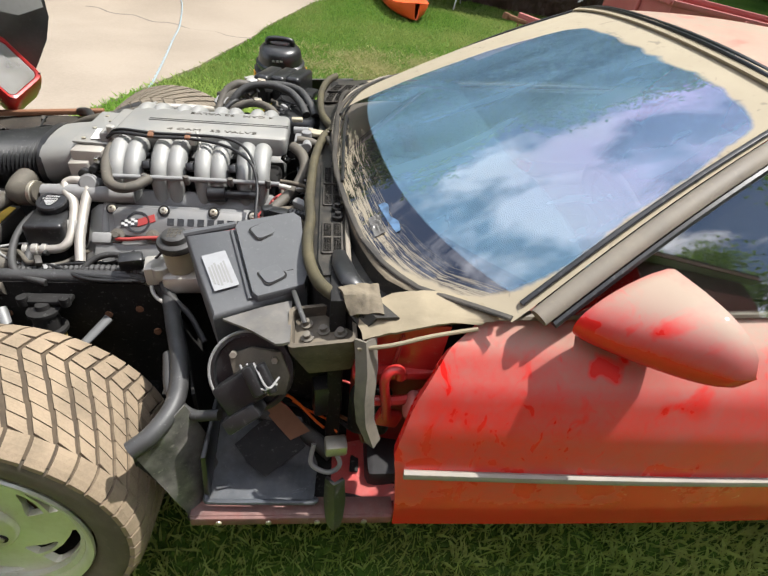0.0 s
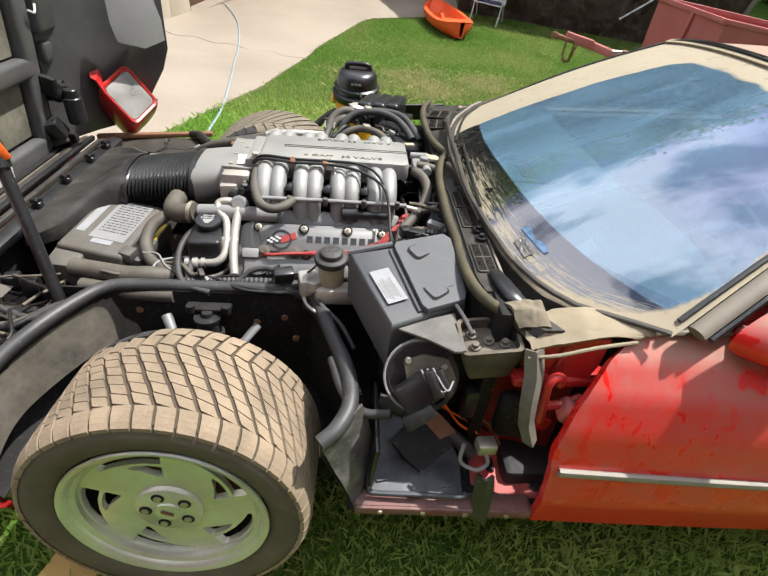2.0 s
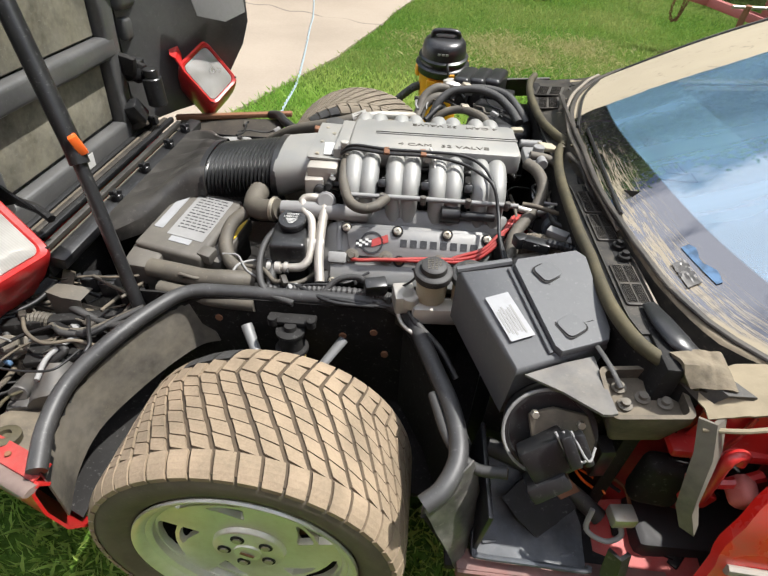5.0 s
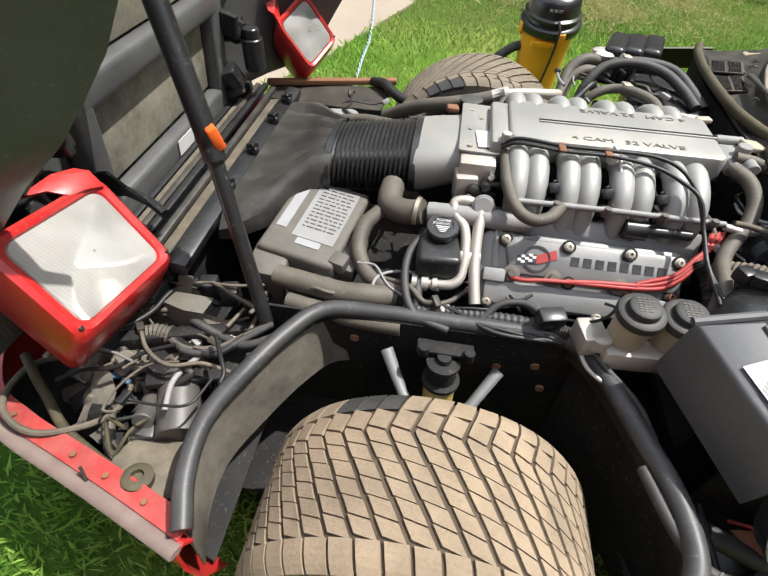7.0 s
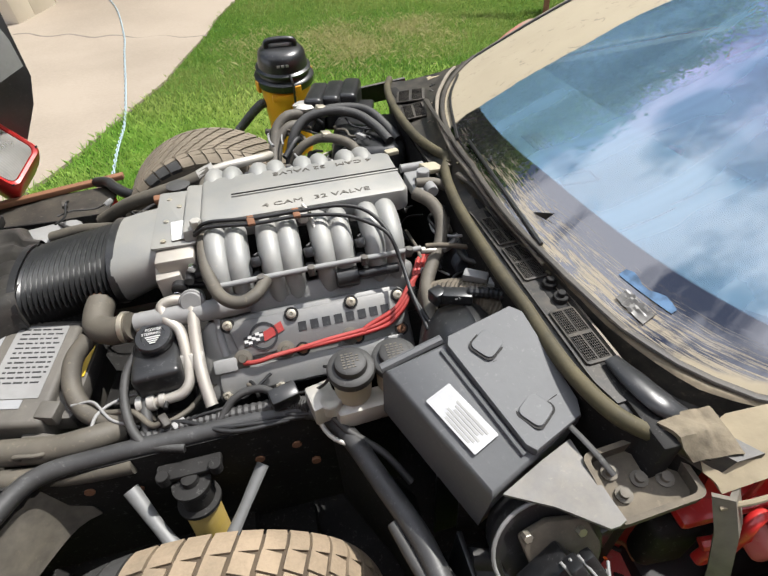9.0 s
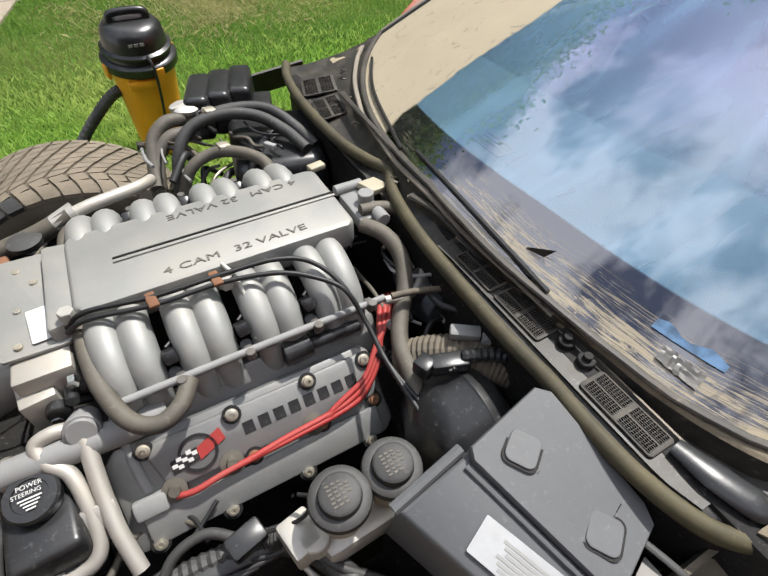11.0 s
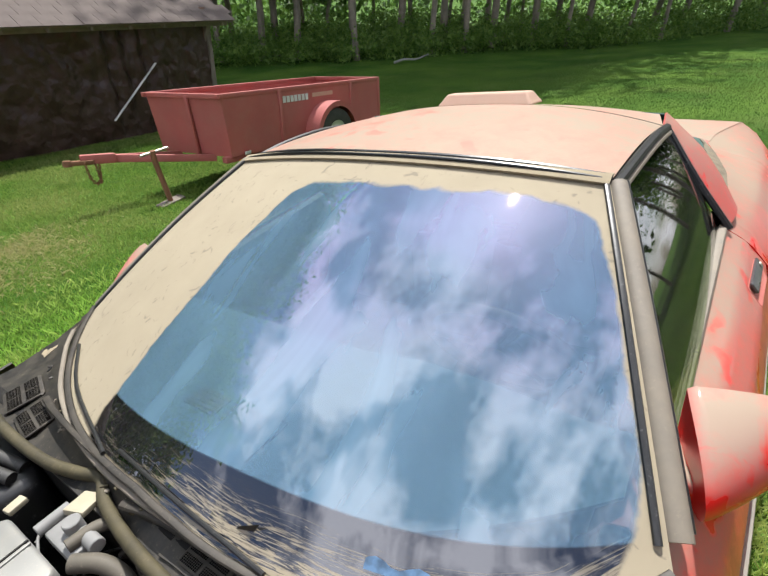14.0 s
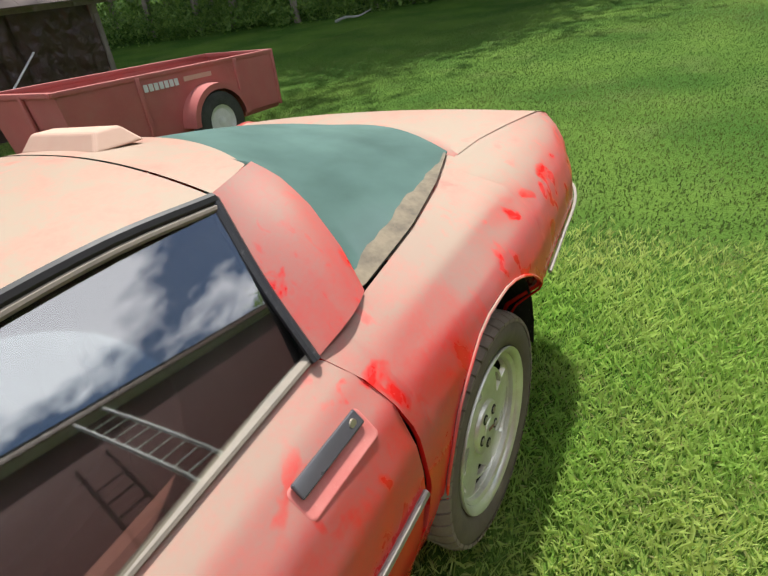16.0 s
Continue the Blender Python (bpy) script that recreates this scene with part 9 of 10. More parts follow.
for k in range(5):
    part("slat", box((0.62, 0.02, 0.035), tuple(gz(-0.98, 7.95, 0.05 + 0.06 * k)), (0, 0, 25), 0.006), M["black"], bin_)
    part("slat", box((0.02, 0.42, 0.035), tuple(gz(-1.26, 8.0, 0.05 + 0.06 * k)), (0, 0, 25), 0.006), M["black"], bin_)
part("tub", box((0.58, 0.40, 0.30), tuple(gz(-0.98, 8.15, 0.16)), (0, 0, 25), 0.02), M["black"], bin_)

# cracks and a cord on the drive
crack = [gz(lerp(-2.2, -0.2, k / 14), lerp(5.45, 4.80, k / 14) + 0.05 * math.sin(k * 1.9), 0.0195) for k in range(15)]
finish(tube(crack, 0.012, 6, 2, flat=0.15), "driveway_crack", M["oldwood"], kind="structure", label="dark ragged crack across the concrete drive", category="crack")
cord_pts = [gz(-0.62, 1.55, 0.03), gz(-0.66, 2.1, 0.05), gz(-0.69, 2.6, 0.04), gz(-0.80, 3.4, 0.028), gz(-0.95, 4.4, 0.028), gz(-1.05, 5.1, 0.028), gz(-1.25, 6.1, 0.028), gz(-1.55, 6.9, 0.028), gz(-1.80, 7.35, 0.028)]
bm = bmesh.new()
cp = smooth_path(cord_pts, 26)
for ph in (0, math.pi):
    tube([p + Vector((0.006 * math.cos(k * 0.9 + ph), 0, 0.006 * math.sin(k * 0.9 + ph))) for k, p in enumerate(cp)], 0.0042, 6, 1, bm)
finish(bm, "twisted_cord", M["cord"], label="pale blue and white twisted cord trailing over the drive", category="cord")

# shed under a brown tarpaulin
shed = empty("shed", pose(7.5, 8.45, 0.66, 0, 2.4, 0) @ pose(-7.5, -8.45, -0.66), label="low shed wrapped in a wrinkled brown tarpaulin, shingled roof", category="shed")


def tarp(x, v):
    z0, z1 = ground_z(x, 8.45) - 0.05 - 0.045 * (7.5 - x), 0.66
    n = 0.05 * noise.noise(Vector((x * 1.3, v * 2.0, 3))) + 0.045 * noise.noise(Vector((x * 4, v * 6, 8))) + 0.022 * noise.noise(Vector((x * 11 + v * 6, v * 15, 2)))
    fold = 0.05 * math.sin(x * 5 + 2 * math.sin(v * 3)) * (1 - v) * 0.5
    if 5.2 < x < 6.2:
        fold += 0.05 * math.sin((x - 5.2) * 19) * (0.4 + v * 0.6)
    return (x, 8.45 - n - fold, lerp(z0, z1, v))


part("tarpaulin", sheet([[tarp(lerp(2.25, 7.50, i / 260), v / 50) for i in range(261)] for v in range(51)], 0.01), M["tarp"], shed, "wrinkled glossy brown tarpaulin", smooth=60)
part("side_wall", box((0.12, 4.2, 2.4), (7.50, 10.55, -0.35), (0, 0, 0), 0.01), M["doorwood"], shed)
part("side_wall", box((0.12, 4.2, 2.4), (3.08, 10.52, -0.45), (0, 0, -20), 0.01), M["doorwood"], shed)
part("corner_post", box((0.09, 0.09, 1.9), (7.53, 8.44, -0.30), (0, 0, 0), 0.008), M["oldwood"], shed)
part("eave_beam", box((5.9, 0.09, 0.12), (4.95, 8.30, 0.60), (0, 0, 0), 0.01), M["oldwood"], shed, "weathered eave board")
for k in range(9):
    part("rafter_end", box((0.05, 0.40, 0.07), (2.5 + 0.65 * k, 8.32, 0.655), (22, 0, 0), 0.006), M["oldwood"], shed)
part("gable", box((0.10, 4.0, 0.7), (7.50, 10.3, 1.0), (22, 0, 0), 0.01), M["oldwood"], shed)
part("roof_deck", box((6.0, 2.9, 0.04), (4.95, 9.46, 1.17), (22, 0, 0), 0.008), M["oldwood"], shed)
part("roof_back", box((6.0, 2.9, 0.05), (4.95, 12.1, 1.17), (-22, 0, 0), 0.008), M["shingle"], shed)
sh_mesh = {}
rng = random.Random(11)
sroof = empty("shingle_slope", None, shed)
for r in range(9):
    for c in range(20):
        w = 0.30
        key = rng.randrange(4)
        if key not in sh_mesh:
            bm = box((w - 0.006, 0.30, 0.012), (0, 0, 0), (2.5, 0, 0), 0)
            me = bpy.data.meshes.new("shingle")
            bm.to_mesh(me)
            bm.free()
            me.materials.append(M["shingle"])
            sh_mesh[key] = me
        ob = new("shingle", sh_mesh[key])
        ob.parent = sroof
        s = 0.10 + 0.28 * r
        ob.matrix_local = pose(2.10 + w * c + 0.15 * (r % 2), 8.10 + s * math.cos(radians(22)), 0.67 + s * math.sin(radians(22)) + rng.uniform(0, 0.004), 22, 0, 0)
finish(tube([(5.10, 8.26, -0.76), (6.14, 8.28, 0.04)], 0.026, 8, 1, flat=0.5), "leaning_stick", M["white"], label="pale batten leaning against the brown tarpaulin", category="batten")

# utility trailer
F, Rr, Fy = Vector((4.07, 4.05, 0.405)), Vector((7.11, 4.05, 0.14)), Vector((3.95, 5.22, 0.29))
TX, TY = (Rr - F), (Fy - F)
TZ = TX.cross(TY).normalized()


def tp(u, v, h):
    """On the trailer: u from front to rear, v from near to far side, h below the rim."""
    return F + TX * u + TY * v - TZ * h


trailer = empty("utility_trailer", None, label="faded red steel utility trailer with solid sides on the lawn", category="trailer")


def panel(a, b, c, dd, t=0.02, mt="trailer", name="side_panel", label=""):
    return part(name, sheet([[a, b], [dd, c]], t), M[mt], trailer, label, smooth=0)


H = 0.66
panel(tp(0, 0, 0), tp(1, 0, 0), tp(1, 0, H), tp(0.02, 0.02, H))
panel(tp(0, 1, 0), tp(1, 1, 0), tp(1, 1, H), tp(0.02, 0.98, H))
panel(tp(0, 0, 0), tp(0, 1, 0), tp(0.02, 0.98, H), tp(0.02, 0.02, H), name="front_panel")
panel(tp(1, 0, 0.02), tp(1, 1, 0.02), tp(1, 1, H), tp(1, 0, H), name="tailgate")
panel(tp(0.02, 0.02, H - 0.04), tp(1, 0, H - 0.04), tp(1, 1, H - 0.04), tp(0.02, 0.98, H - 0.04), name="trailer_floor")
for a, b in ((tp(-0.01, 0, 0), tp(1.0, 0, 0)), (tp(-0.01, 1, 0), tp(1.0, 1, 0)), (tp(0, -0.02, 0), tp(0, 1.02, 0)), (tp(1, 0, 0), tp(1, 1, 0))):
    c = (a + b) / 2
    bm = box(((b - a).length + 0.03, 0.055, 0.05), (0, 0, 0), bevel=0.006)
    bm.transform(frame_m(tuple(c), b - a, TY if abs((b - a).normalized().dot(TX.normalized())) > 0.7 else TX))
    part("rim_rail", bm, M["trailer"], trailer, "rolled top rail")
for u, v in ((0.29, -0.015), (0.76, -0.015), (0.995, -0.01), (0.29, 1.015), (0.76, 1.015)):
    a, b = tp(u, v, 0.0), tp(u, v, H + 0.03)
    bm = box((0.05, 0.04, (b - a).length), (0, 0, 0), bevel=0.005)
    bm.transform(frame_m(tuple((a + b) / 2), TX, TY))
    part("stake_post", bm, M["trailer"], trailer)
for v in (0.42,):
    a, b = tp(-0.012, v, 0.0), tp(0.012, v, H)
    bm = box((0.03, 0.05, (b - a).length), (0, 0, 0), (0, -3.0, 0), 0.005)
    bm.transform(frame_m(tuple((a + b) / 2), TX, TY))
    part("stake_post", bm, M["trailer"], trailer)
bm = box((TX.length, 0.08, 0.07), (0, 0, 0), bevel=0.01)
bm.transform(frame_m(tuple(tp(0.5, 0.06, H + 0.03)), TX, TY))
part("chassis_rail", bm, M["trailer"], trailer)
# maker's plate as plain pale bars, with a faded stripe
for k in range(7):
    bm = box((0.052, 0.004, 0.075), (0, 0, 0), bevel=0)
    bm.transform(frame_m(tuple(tp(0.315 + 0.0225 * k, -0.022, 0.115)), TX, TY))
    part("name_bar", bm, M["white"], trailer)
bm = box((0.42, 0.004, 0.05), (0, 0, 0), bevel=0)
bm.transform(frame_m(tuple(tp(0.555, -0.022, 0.105)), TX, TY))
part("stripe", bm, M["cream_dust"], trailer, "faded pale stripe")
# wheel and mudguard on the near side
wc = tp(0.575, -0.10, 0.645)
bm = bmesh.new()
tm_ = frame_m(tuple(wc), TX, TZ)
lathe([(0.20, -0.08), (0.31, -0.09), (0.352, -0.075), (0.36, 0), (0.352, 0.075), (0.31, 0.09), (0.20, 0.08)], 40, tm_, bm, cap=False)
part("trailer_tyre", bm, M["rubber"], trailer, "black trailer tyre")
bm = lathe([(0.205, 0.05), (0.21, 0.075), (0.18, 0.06), (0.10, 0.03), (0.06, 0.05), (0.0, 0.055)], 32, tm_)
lathe([(0.205, -0.05), (0.21, -0.075), (0.18, -0.06), (0.10, -0.03), (0.06, -0.05), (0.0, -0.055)], 32, tm_, bm)
part("trailer_rim", bm, M["white"], trailer, "white spoked trailer wheel")
rows = []
for a in range(0, 181, 12):
    ca, sa = math.cos(radians(a)), math.sin(radians(a))
    p0 = wc + TX.normalized() * ca * 0.45 + TZ * (sa * 0.43 + 0.02)
    rows.append([p0 + TY.normalized() * o for o in (-0.11, -0.10, 0.13)])
part("mudguard", sheet(rows, 0.012), M["trailer"], trailer, "curved red mudguard")
rows = []
for a in range(0, 181, 12):
    ca, sa = math.cos(radians(a)), math.sin(radians(a))
    rows.append([wc + TX.normalized() * ca * r + TZ * (sa * r * 0.95 + 0.02) - TY.normalized() * 0.105 for r in (0.45, 0.38)])
part("mudguard_lip", sheet(rows, 0.006), M["trailer"], trailer)
wc2 = tp(0.575, 1.10, 0.66)
bm = lathe([(0.0, -0.08), (0.31, -0.085), (0.36, -0.06), (0.36, 0.06), (0.31, 0.085), (0.0, 0.08)], 32, frame_m(tuple(wc2), TX, TZ))
part("trailer_tyre", bm, M["rubber"], trailer, "black trailer tyre")
# drawbar, coupler, jack, chain
COUP = Vector((2.85, 4.92, -0.17))
for v in (0.25, 0.75):
    a, b = tp(0.03, v, H + 0.03), COUP + Vector((0.25, 0, -0.02))
    bm = box(((b - a).length, 0.06, 0.08), (0, 0, 0), bevel=0.008)
    bm.transform(frame_m(tuple((a + b) / 2), b - a, TY))
    part("drawbar", bm, M["trailer"], trailer)
bm = box((0.34, 0.09, 0.10), (0, 0, 0), bevel=0.012)
bm.transform(frame_m(tuple(COUP + Vector((0.18, -0.02, 0))), tp(0, 0.5, H) - COUP, TY))
part("drawbar_plate", bm, M["trailer"], trailer)
bm = box((0.24, 0.07, 0.05), (0, 0, 0), bevel=0.015)
lathe([(0.045, -0.03), (0.05, 0.0), (0.04, 0.03), (0.0, 0.035)], 16, pose(-0.12, 0, 0.0), bm)
bm.transform(frame_m(tuple(COUP), tp(0, 0.5, H) - COUP, TY))
part("coupler", bm, M["rust"], trailer, "worn red coupler")
jt = Vector((3.38, 4.42, -0.20))
jb = gz(3.38, 4.30, 0.02)
part("jack_post", tube([jt + Vector((0, 0, 0.12)), jt, jb], 0.030, 10, 1), M["rust"], trailer, "rusty jack post")
part("jack_pad", box((0.34, 0.12, 0.03), tuple(jb), (0, 0, 10), 0.006), M["oldwood"], trailer, "grey board under the jack")
part("jack_handle", tube([jt + Vector((-0.15, 0, 0.10)), jt + Vector((0.2, 0.02, 0.10))], 0.015, 8, 1), M["steel"], trailer)
for ph in (0, 0.10):
    pts = [COUP + Vector((0.02 + ph, -0.05, 0)), COUP + Vector((0.02 + ph, -0.06, -0.14)), COUP + Vector((0.07 + ph * 0.5, -0.06, -0.24)), COUP + Vector((0.13, -0.05, -0.20)), COUP + Vector((0.16, -0.05, -0.05))]
    cp_ = smooth_path(pts, 4)
    bm = bmesh.new()
    for k, (a, b) in enumerate(zip(cp_, cp_[1:])):
        dirv = (b - a)
        m = frame_m(tuple((a + b) / 2), dirv, (0, 1, 0) if k % 2 else (0.3, 0.2, 1))
        lp = [m @ Vector((dirv.length * 0.75 * math.cos(t), 0.016 * math.sin(t), 0)) for t in (2 * math.pi * q / 8 for q in range(9))]
        tube(lp, 0.005, 5, 1, bm, caps=False)
    part("safety_chain", bm, M["rust"], trailer, "hanging rusty chain")
m = frame_m(tuple(tp(0.335, -0.012, 0.115)), TX, TZ)
for k in range(7):
    part("name_bar", box((0.038, 0.055, 0.002), (0, 0, 0), bevel=0), M["white"], trailer).matrix_world = m @ pose(0.03 + k * 0.05, 0, -0.012)
part("stripe", box((0.42, 0.06, 0.002), (0, 0, 0), bevel=0), M["lightgrey"], trailer, "worn white stripe").matrix_world = m @ pose(0.60, 0.005, -0.012)
part("marker_lamp", box((0.10, 0.02, 0.03), tuple(tp(0.06, -0.02, H + 0.05)), (0, 0, 0), 0.005), M["amber"], trailer, "amber marker lamp")
part("reflector", box((0.09, 0.012, 0.04), tuple(tp(0.09, -0.02, H - 0.02)), (0, 0, 0), 0.004), M["white"], trailer)

# orange sled boat
boat = []
c0, c1 = gz(1.68, 7.95), gz(1.93, 6.45)
ax = (c1 - c0)
L = ax.length
fm = frame_m(tuple((c0 + c1) / 2), ax, Vector((0, 0, 1)).cross(ax))
N = 26


def boat_w(t):
    return 0.27 * (1 - abs(2 * t - 1) ** 3.2) ** 0.8 + 0.04


outer, rim_, inner = [], [], []
for k in range(N + 1):
    t = k / N
    x = (t - 0.5) * L
    w = boat_w(t)
    rise = 0.07 * abs(2 * t - 1) ** 3
    prof = [(-w, 0.18 + rise), (-w * 0.99, 0.145 + rise), (-w * 0.86, 0.06 + rise), (-w * 0.5, 0.01 + rise * 0.6), (0, 0.0 + rise * 0.6), (w * 0.5, 0.01 + rise * 0.6), (w * 0.86, 0.06 + rise), (w * 0.99, 0.145 + rise), (w, 0.18 + rise)]
    outer.append([tuple(fm @ Vector((x, y, z))) for y, z in prof])
sled = finish(sheet(outer, 0.02), "boat", M["orange"], label="bright orange plastic toy boat lying on the lawn", category="toy boat")
deck_ = []
for k in range(N + 1):
    t = k / N
    x = (t - 0.5) * L
    w = boat_w(t)
    rise = 0.07 * abs(2 * t - 1) ** 3
    open_ = max(0.0, math.sin(math.pi * (t - 0.02) / 0.66)) if t < 0.68 else 0.0
    dip = -0.11 * min(1, open_ * 1.6)
    deck_.append([tuple(fm @ Vector((x, y, z))) for y, z in ((-w, 0.185 + rise), (-w * 0.82, 0.19 + rise), (-w * 0.62, 0.185 + rise + dip), (0, 0.195 + rise + dip * 1.2), (w * 0.62, 0.185 + rise + dip), (w * 0.82, 0.19 + rise), (w, 0.185 + rise))])
part("deck", sheet(deck_, 0.01), M["orange"], sled, "moulded cockpit deck")
part("seat_rib", box((0.05, 0.34, 0.06), tuple(fm @ Vector((-0.25, 0, 0.11))), (0, 0, 0), 0.015), M["orange"], sled)
part("grab_handle", tube([fm @ Vector((-L / 2 + 0.06, -0.05, 0.29)), fm @ Vector((-L / 2 + 0.03, 0, 0.33)), fm @ Vector((-L / 2 + 0.06, 0.05, 0.29))], 0.010, 8, 4), M["black"], sled, "black grab handle")

# folding lawn chair
chair = empty("lawn_chair", pose(2.61, 7.94, ground_z(2.61, 7.94), 0, 0, -26) @ Matrix.Diagonal((1.0, 0.80, 0.80, 1)), label="folding lawn chair, white tube frame, navy and white webbing", category="chair")
W2 = 0.235
for s in (-1, 1):
    part("front_leg", tube([(s * W2, -0.24, 0.0), (s * W2, -0.10, 0.42), (s * W2, -0.02, 0.60)], 0.012, 8, 3), M["white"], chair, "white tube leg")
    part("back_leg", tube([(s * W2, 0.30, 0.02), (s * W2, 0.05, 0.40)], 0.012, 8, 1), M["white"], chair)
    part("arm", box((0.045, 0.40, 0.022), (s * (W2 + 0.03), -0.04, 0.60), (0, 0, 0), 0.008), M["white"], chair, "white armrest")
    part("back_post", tube([(s * W2, 0.16, 0.36), (s * W2, 0.22, 0.66), (s * W2, 0.28, 0.98)], 0.012, 8, 3), M["white"], chair)
part("seat_frame", tube([(-W2, -0.22, 0.41), (W2, -0.22, 0.41), (W2, 0.18, 0.36), (-W2, 0.18, 0.36), (-W2, -0.22, 0.41)], 0.012, 8, 1), M["white"], chair)
part("back_rail", tube([(-W2, 0.28, 0.98), (W2, 0.28, 0.98)], 0.012, 8, 1), M["white"], chair)
for k in range(6):
    x = -0.20 + 0.08 * k
    mt = "blue_web"
    part("web_strap", sheet([[(x - 0.028, 0.165, 0.38), (x + 0.028, 0.165, 0.38)], [(x - 0.028, 0.215, 0.66), (x + 0.028, 0.215, 0.66)], [(x - 0.028, 0.272, 0.97), (x + 0.028, 0.272, 0.97)]], 0.004), M[mt], chair, "navy strap")
for k in range(7):
    z = 0.42 + 0.083 * k
    y = lerp(0.165, 0.272, (z - 0.38) / 0.59)
    part("web_strap", box((2 * W2, 0.006, 0.052), (0, y - 0.008, z), (-10, 0, 0), 0.001), M["blue_web"] if k % 3 else M["white_web"], chair, "woven strap")
for k in range(5):
    part("web_strap", box((2 * W2, 0.055, 0.006), (0, -0.18 + 0.08 * k, 0.405 - 0.01 * k), (-6, 0, 0), 0.001), M["blue_web"], chair)

# shop vacuum
def vz(z):
    return z * 1.33 if z <= 0.345 else 0.459 + (z - 0.345) * 0.78


vac = empty("shop_vacuum", pose(0.380, 1.86, ground_z(0.380, 1.86)), label="yellow upright shop vacuum with a black motor head", category="vacuum")
part("canister", lathe([(r, vz(z)) for r, z in ((0.10, 0.015), (0.108, 0.02), (0.118, 0.18), (0.132, 0.33), (0.136, 0.343), (0.142, 0.345), (0.142, 0.36))], 40), M["yellow"], vac, "yellow plastic canister")
part("head", lathe([(r, vz(z)) for r, z in ((0.148, 0.346), (0.155, 0.36), (0.155, 0.395), (0.148, 0.405), (0.132, 0.41), (0.128, 0.43), (0.140, 0.435), (0.142, 0.45), (0.128, 0.46), (0.124, 0.50), (0.118, 0.54), (0.10, 0.565), (0.06, 0.575), (0.0, 0.575))], 44), M["black"], vac, "black motor head")
part("handle", tube([(-0.07, 0.0, vz(0.565)), (-0.065, 0.0, vz(0.605)), (0.0, 0.0, vz(0.615)), (0.065, 0.0, vz(0.605)), (0.07, 0.0, vz(0.565))], 0.015, 10, 5), M["black"], vac, "moulded carry handle")
part("handle_infill", box((0.10, 0.03, 0.02), (0, 0, vz(0.588)), bevel=0.006), M["lightgrey"], vac)
for a in (-70, 20, 110, 200):
    part("latch", box((0.035, 0.018, 0.06), (0.152 * math.cos(radians(a)), 0.152 * math.sin(radians(a)), vz(0.355)), (0, 0, a + 90), 0.005), M["yellow"], vac, "yellow latch")
part("yellow_lug", box((0.13, 0.03, 0.035), (-0.02, -0.132, vz(0.325)), (0, 0, 0), 0.008), M["yellow"], vac)
part("power_cord", tube([(0.02, -0.135, vz(0.46)), (0.03, -0.165, vz(0.40)), (0.025, -0.150, vz(0.25)), (0.0, -0.135, 0.13), (-0.03, -0.13, 0.03)], 0.006, 8, 5), M["wire"], vac, "black power cord")
part("vacuum_hose", tube([(-0.10, -0.02, 0.36), (-0.16, -0.02, 0.34), (-0.28, -0.01, 0.22), (-0.42, -0.05, 0.09), (-0.60, -0.12, 0.03), (-0.75, -0.10, 0.035)], 0.024, 12, 14, rings=0.05), M["rubber"], vac, "black corrugated hose", smooth=0)
for k in range(3):
    part("name_bar", box((0.016, 0.002, 0.012), (-0.03 + 0.022 * k, -0.126, vz(0.515)), (0, 0, 0), 0), M["lightgrey"], vac)

# board under the front tyre
bd = box((0.13, 0.26, 0.03), (0, 0, 0), bevel=0.004)
finish(bd, "wood_board", M["wood"], label="short yellow pine board wedged under the front tyre", category="board").matrix_world = pose(-0.315, -0.845, 0.168, -8, 3, -18)

# ---- house beside the car, seen in the door glass ----
dwelling = empty("house", label="two-storey house with dark maroon clapboard siding", category="house")
HD, HN = Vector((0.94, -0.342, 0)), Vector((-0.342, -0.94, 0))
HO = Vector((1.7, -0.5, 0)) + HN * 4.4
wall_a, wall_b, eave_z = -9.0, 7.0, 5.9
base_z = -0.4
house_m = frame_m(tuple(HO), -HD, HN)
part("wall", box((wall_b - wall_a, 6.0, eave_z - base_z), ((wall_a + wall_b) / 2, 3.03, (eave_z + base_z) / 2), bevel=0.01), M["siding"], dwelling).matrix_local = house_m
bm = bmesh.new()
z = base_z
while z < eave_z - 0.1:
    box((wall_b - wall_a, 0.018, 0.105), ((wall_a + wall_b) / 2, 0.022, z + 0.05), (7, 0, 0), 0, bm=bm)
    z += 0.10
part("clapboards", bm, M["siding"], dwelling, "overlapping maroon clapboards", smooth=0).matrix_local = house_m
part("fascia", box((wall_b - wall_a + 0.6, 0.03, 0.20), ((wall_a + wall_b) / 2, -0.30, eave_z + 0.08), bevel=0.004), M["doorwood"], dwelling).matrix_local = house_m
part("soffit", box((wall_b - wall_a + 0.6, 0.31, 0.02), ((wall_a + wall_b) / 2, -0.145, eave_z + 0.005), bevel=0.003), M["white"], dwelling).matrix_local = house_m
bm = sheet([[(x, y, zz) for x in (wall_a - 0.3, wall_b + 0.3)] for y, zz in ((-0.34, eave_z + 0.19), (3.0, eave_z + 1.9), (6.34, eave_z + 0.19))], 0.05)
part("roof", bm, M["shingle"], dwelling).matrix_local = house_m
foot, head_ = house_m @ Vector((-2.6, -1.25, -0.35)), house_m @ Vector((-2.75, -0.36, 5.75))
run = head_ - foot
hang = empty("ladder", frame_m(tuple(foot), -HD, run), label="white aluminium ladder leaning against the house eave", category="ladder")
for xx in (-0.22, 0.22):
    part("rail", box((0.03, run.length, 0.06), (xx, run.length / 2, 0), bevel=0.006), M["white"], hang)
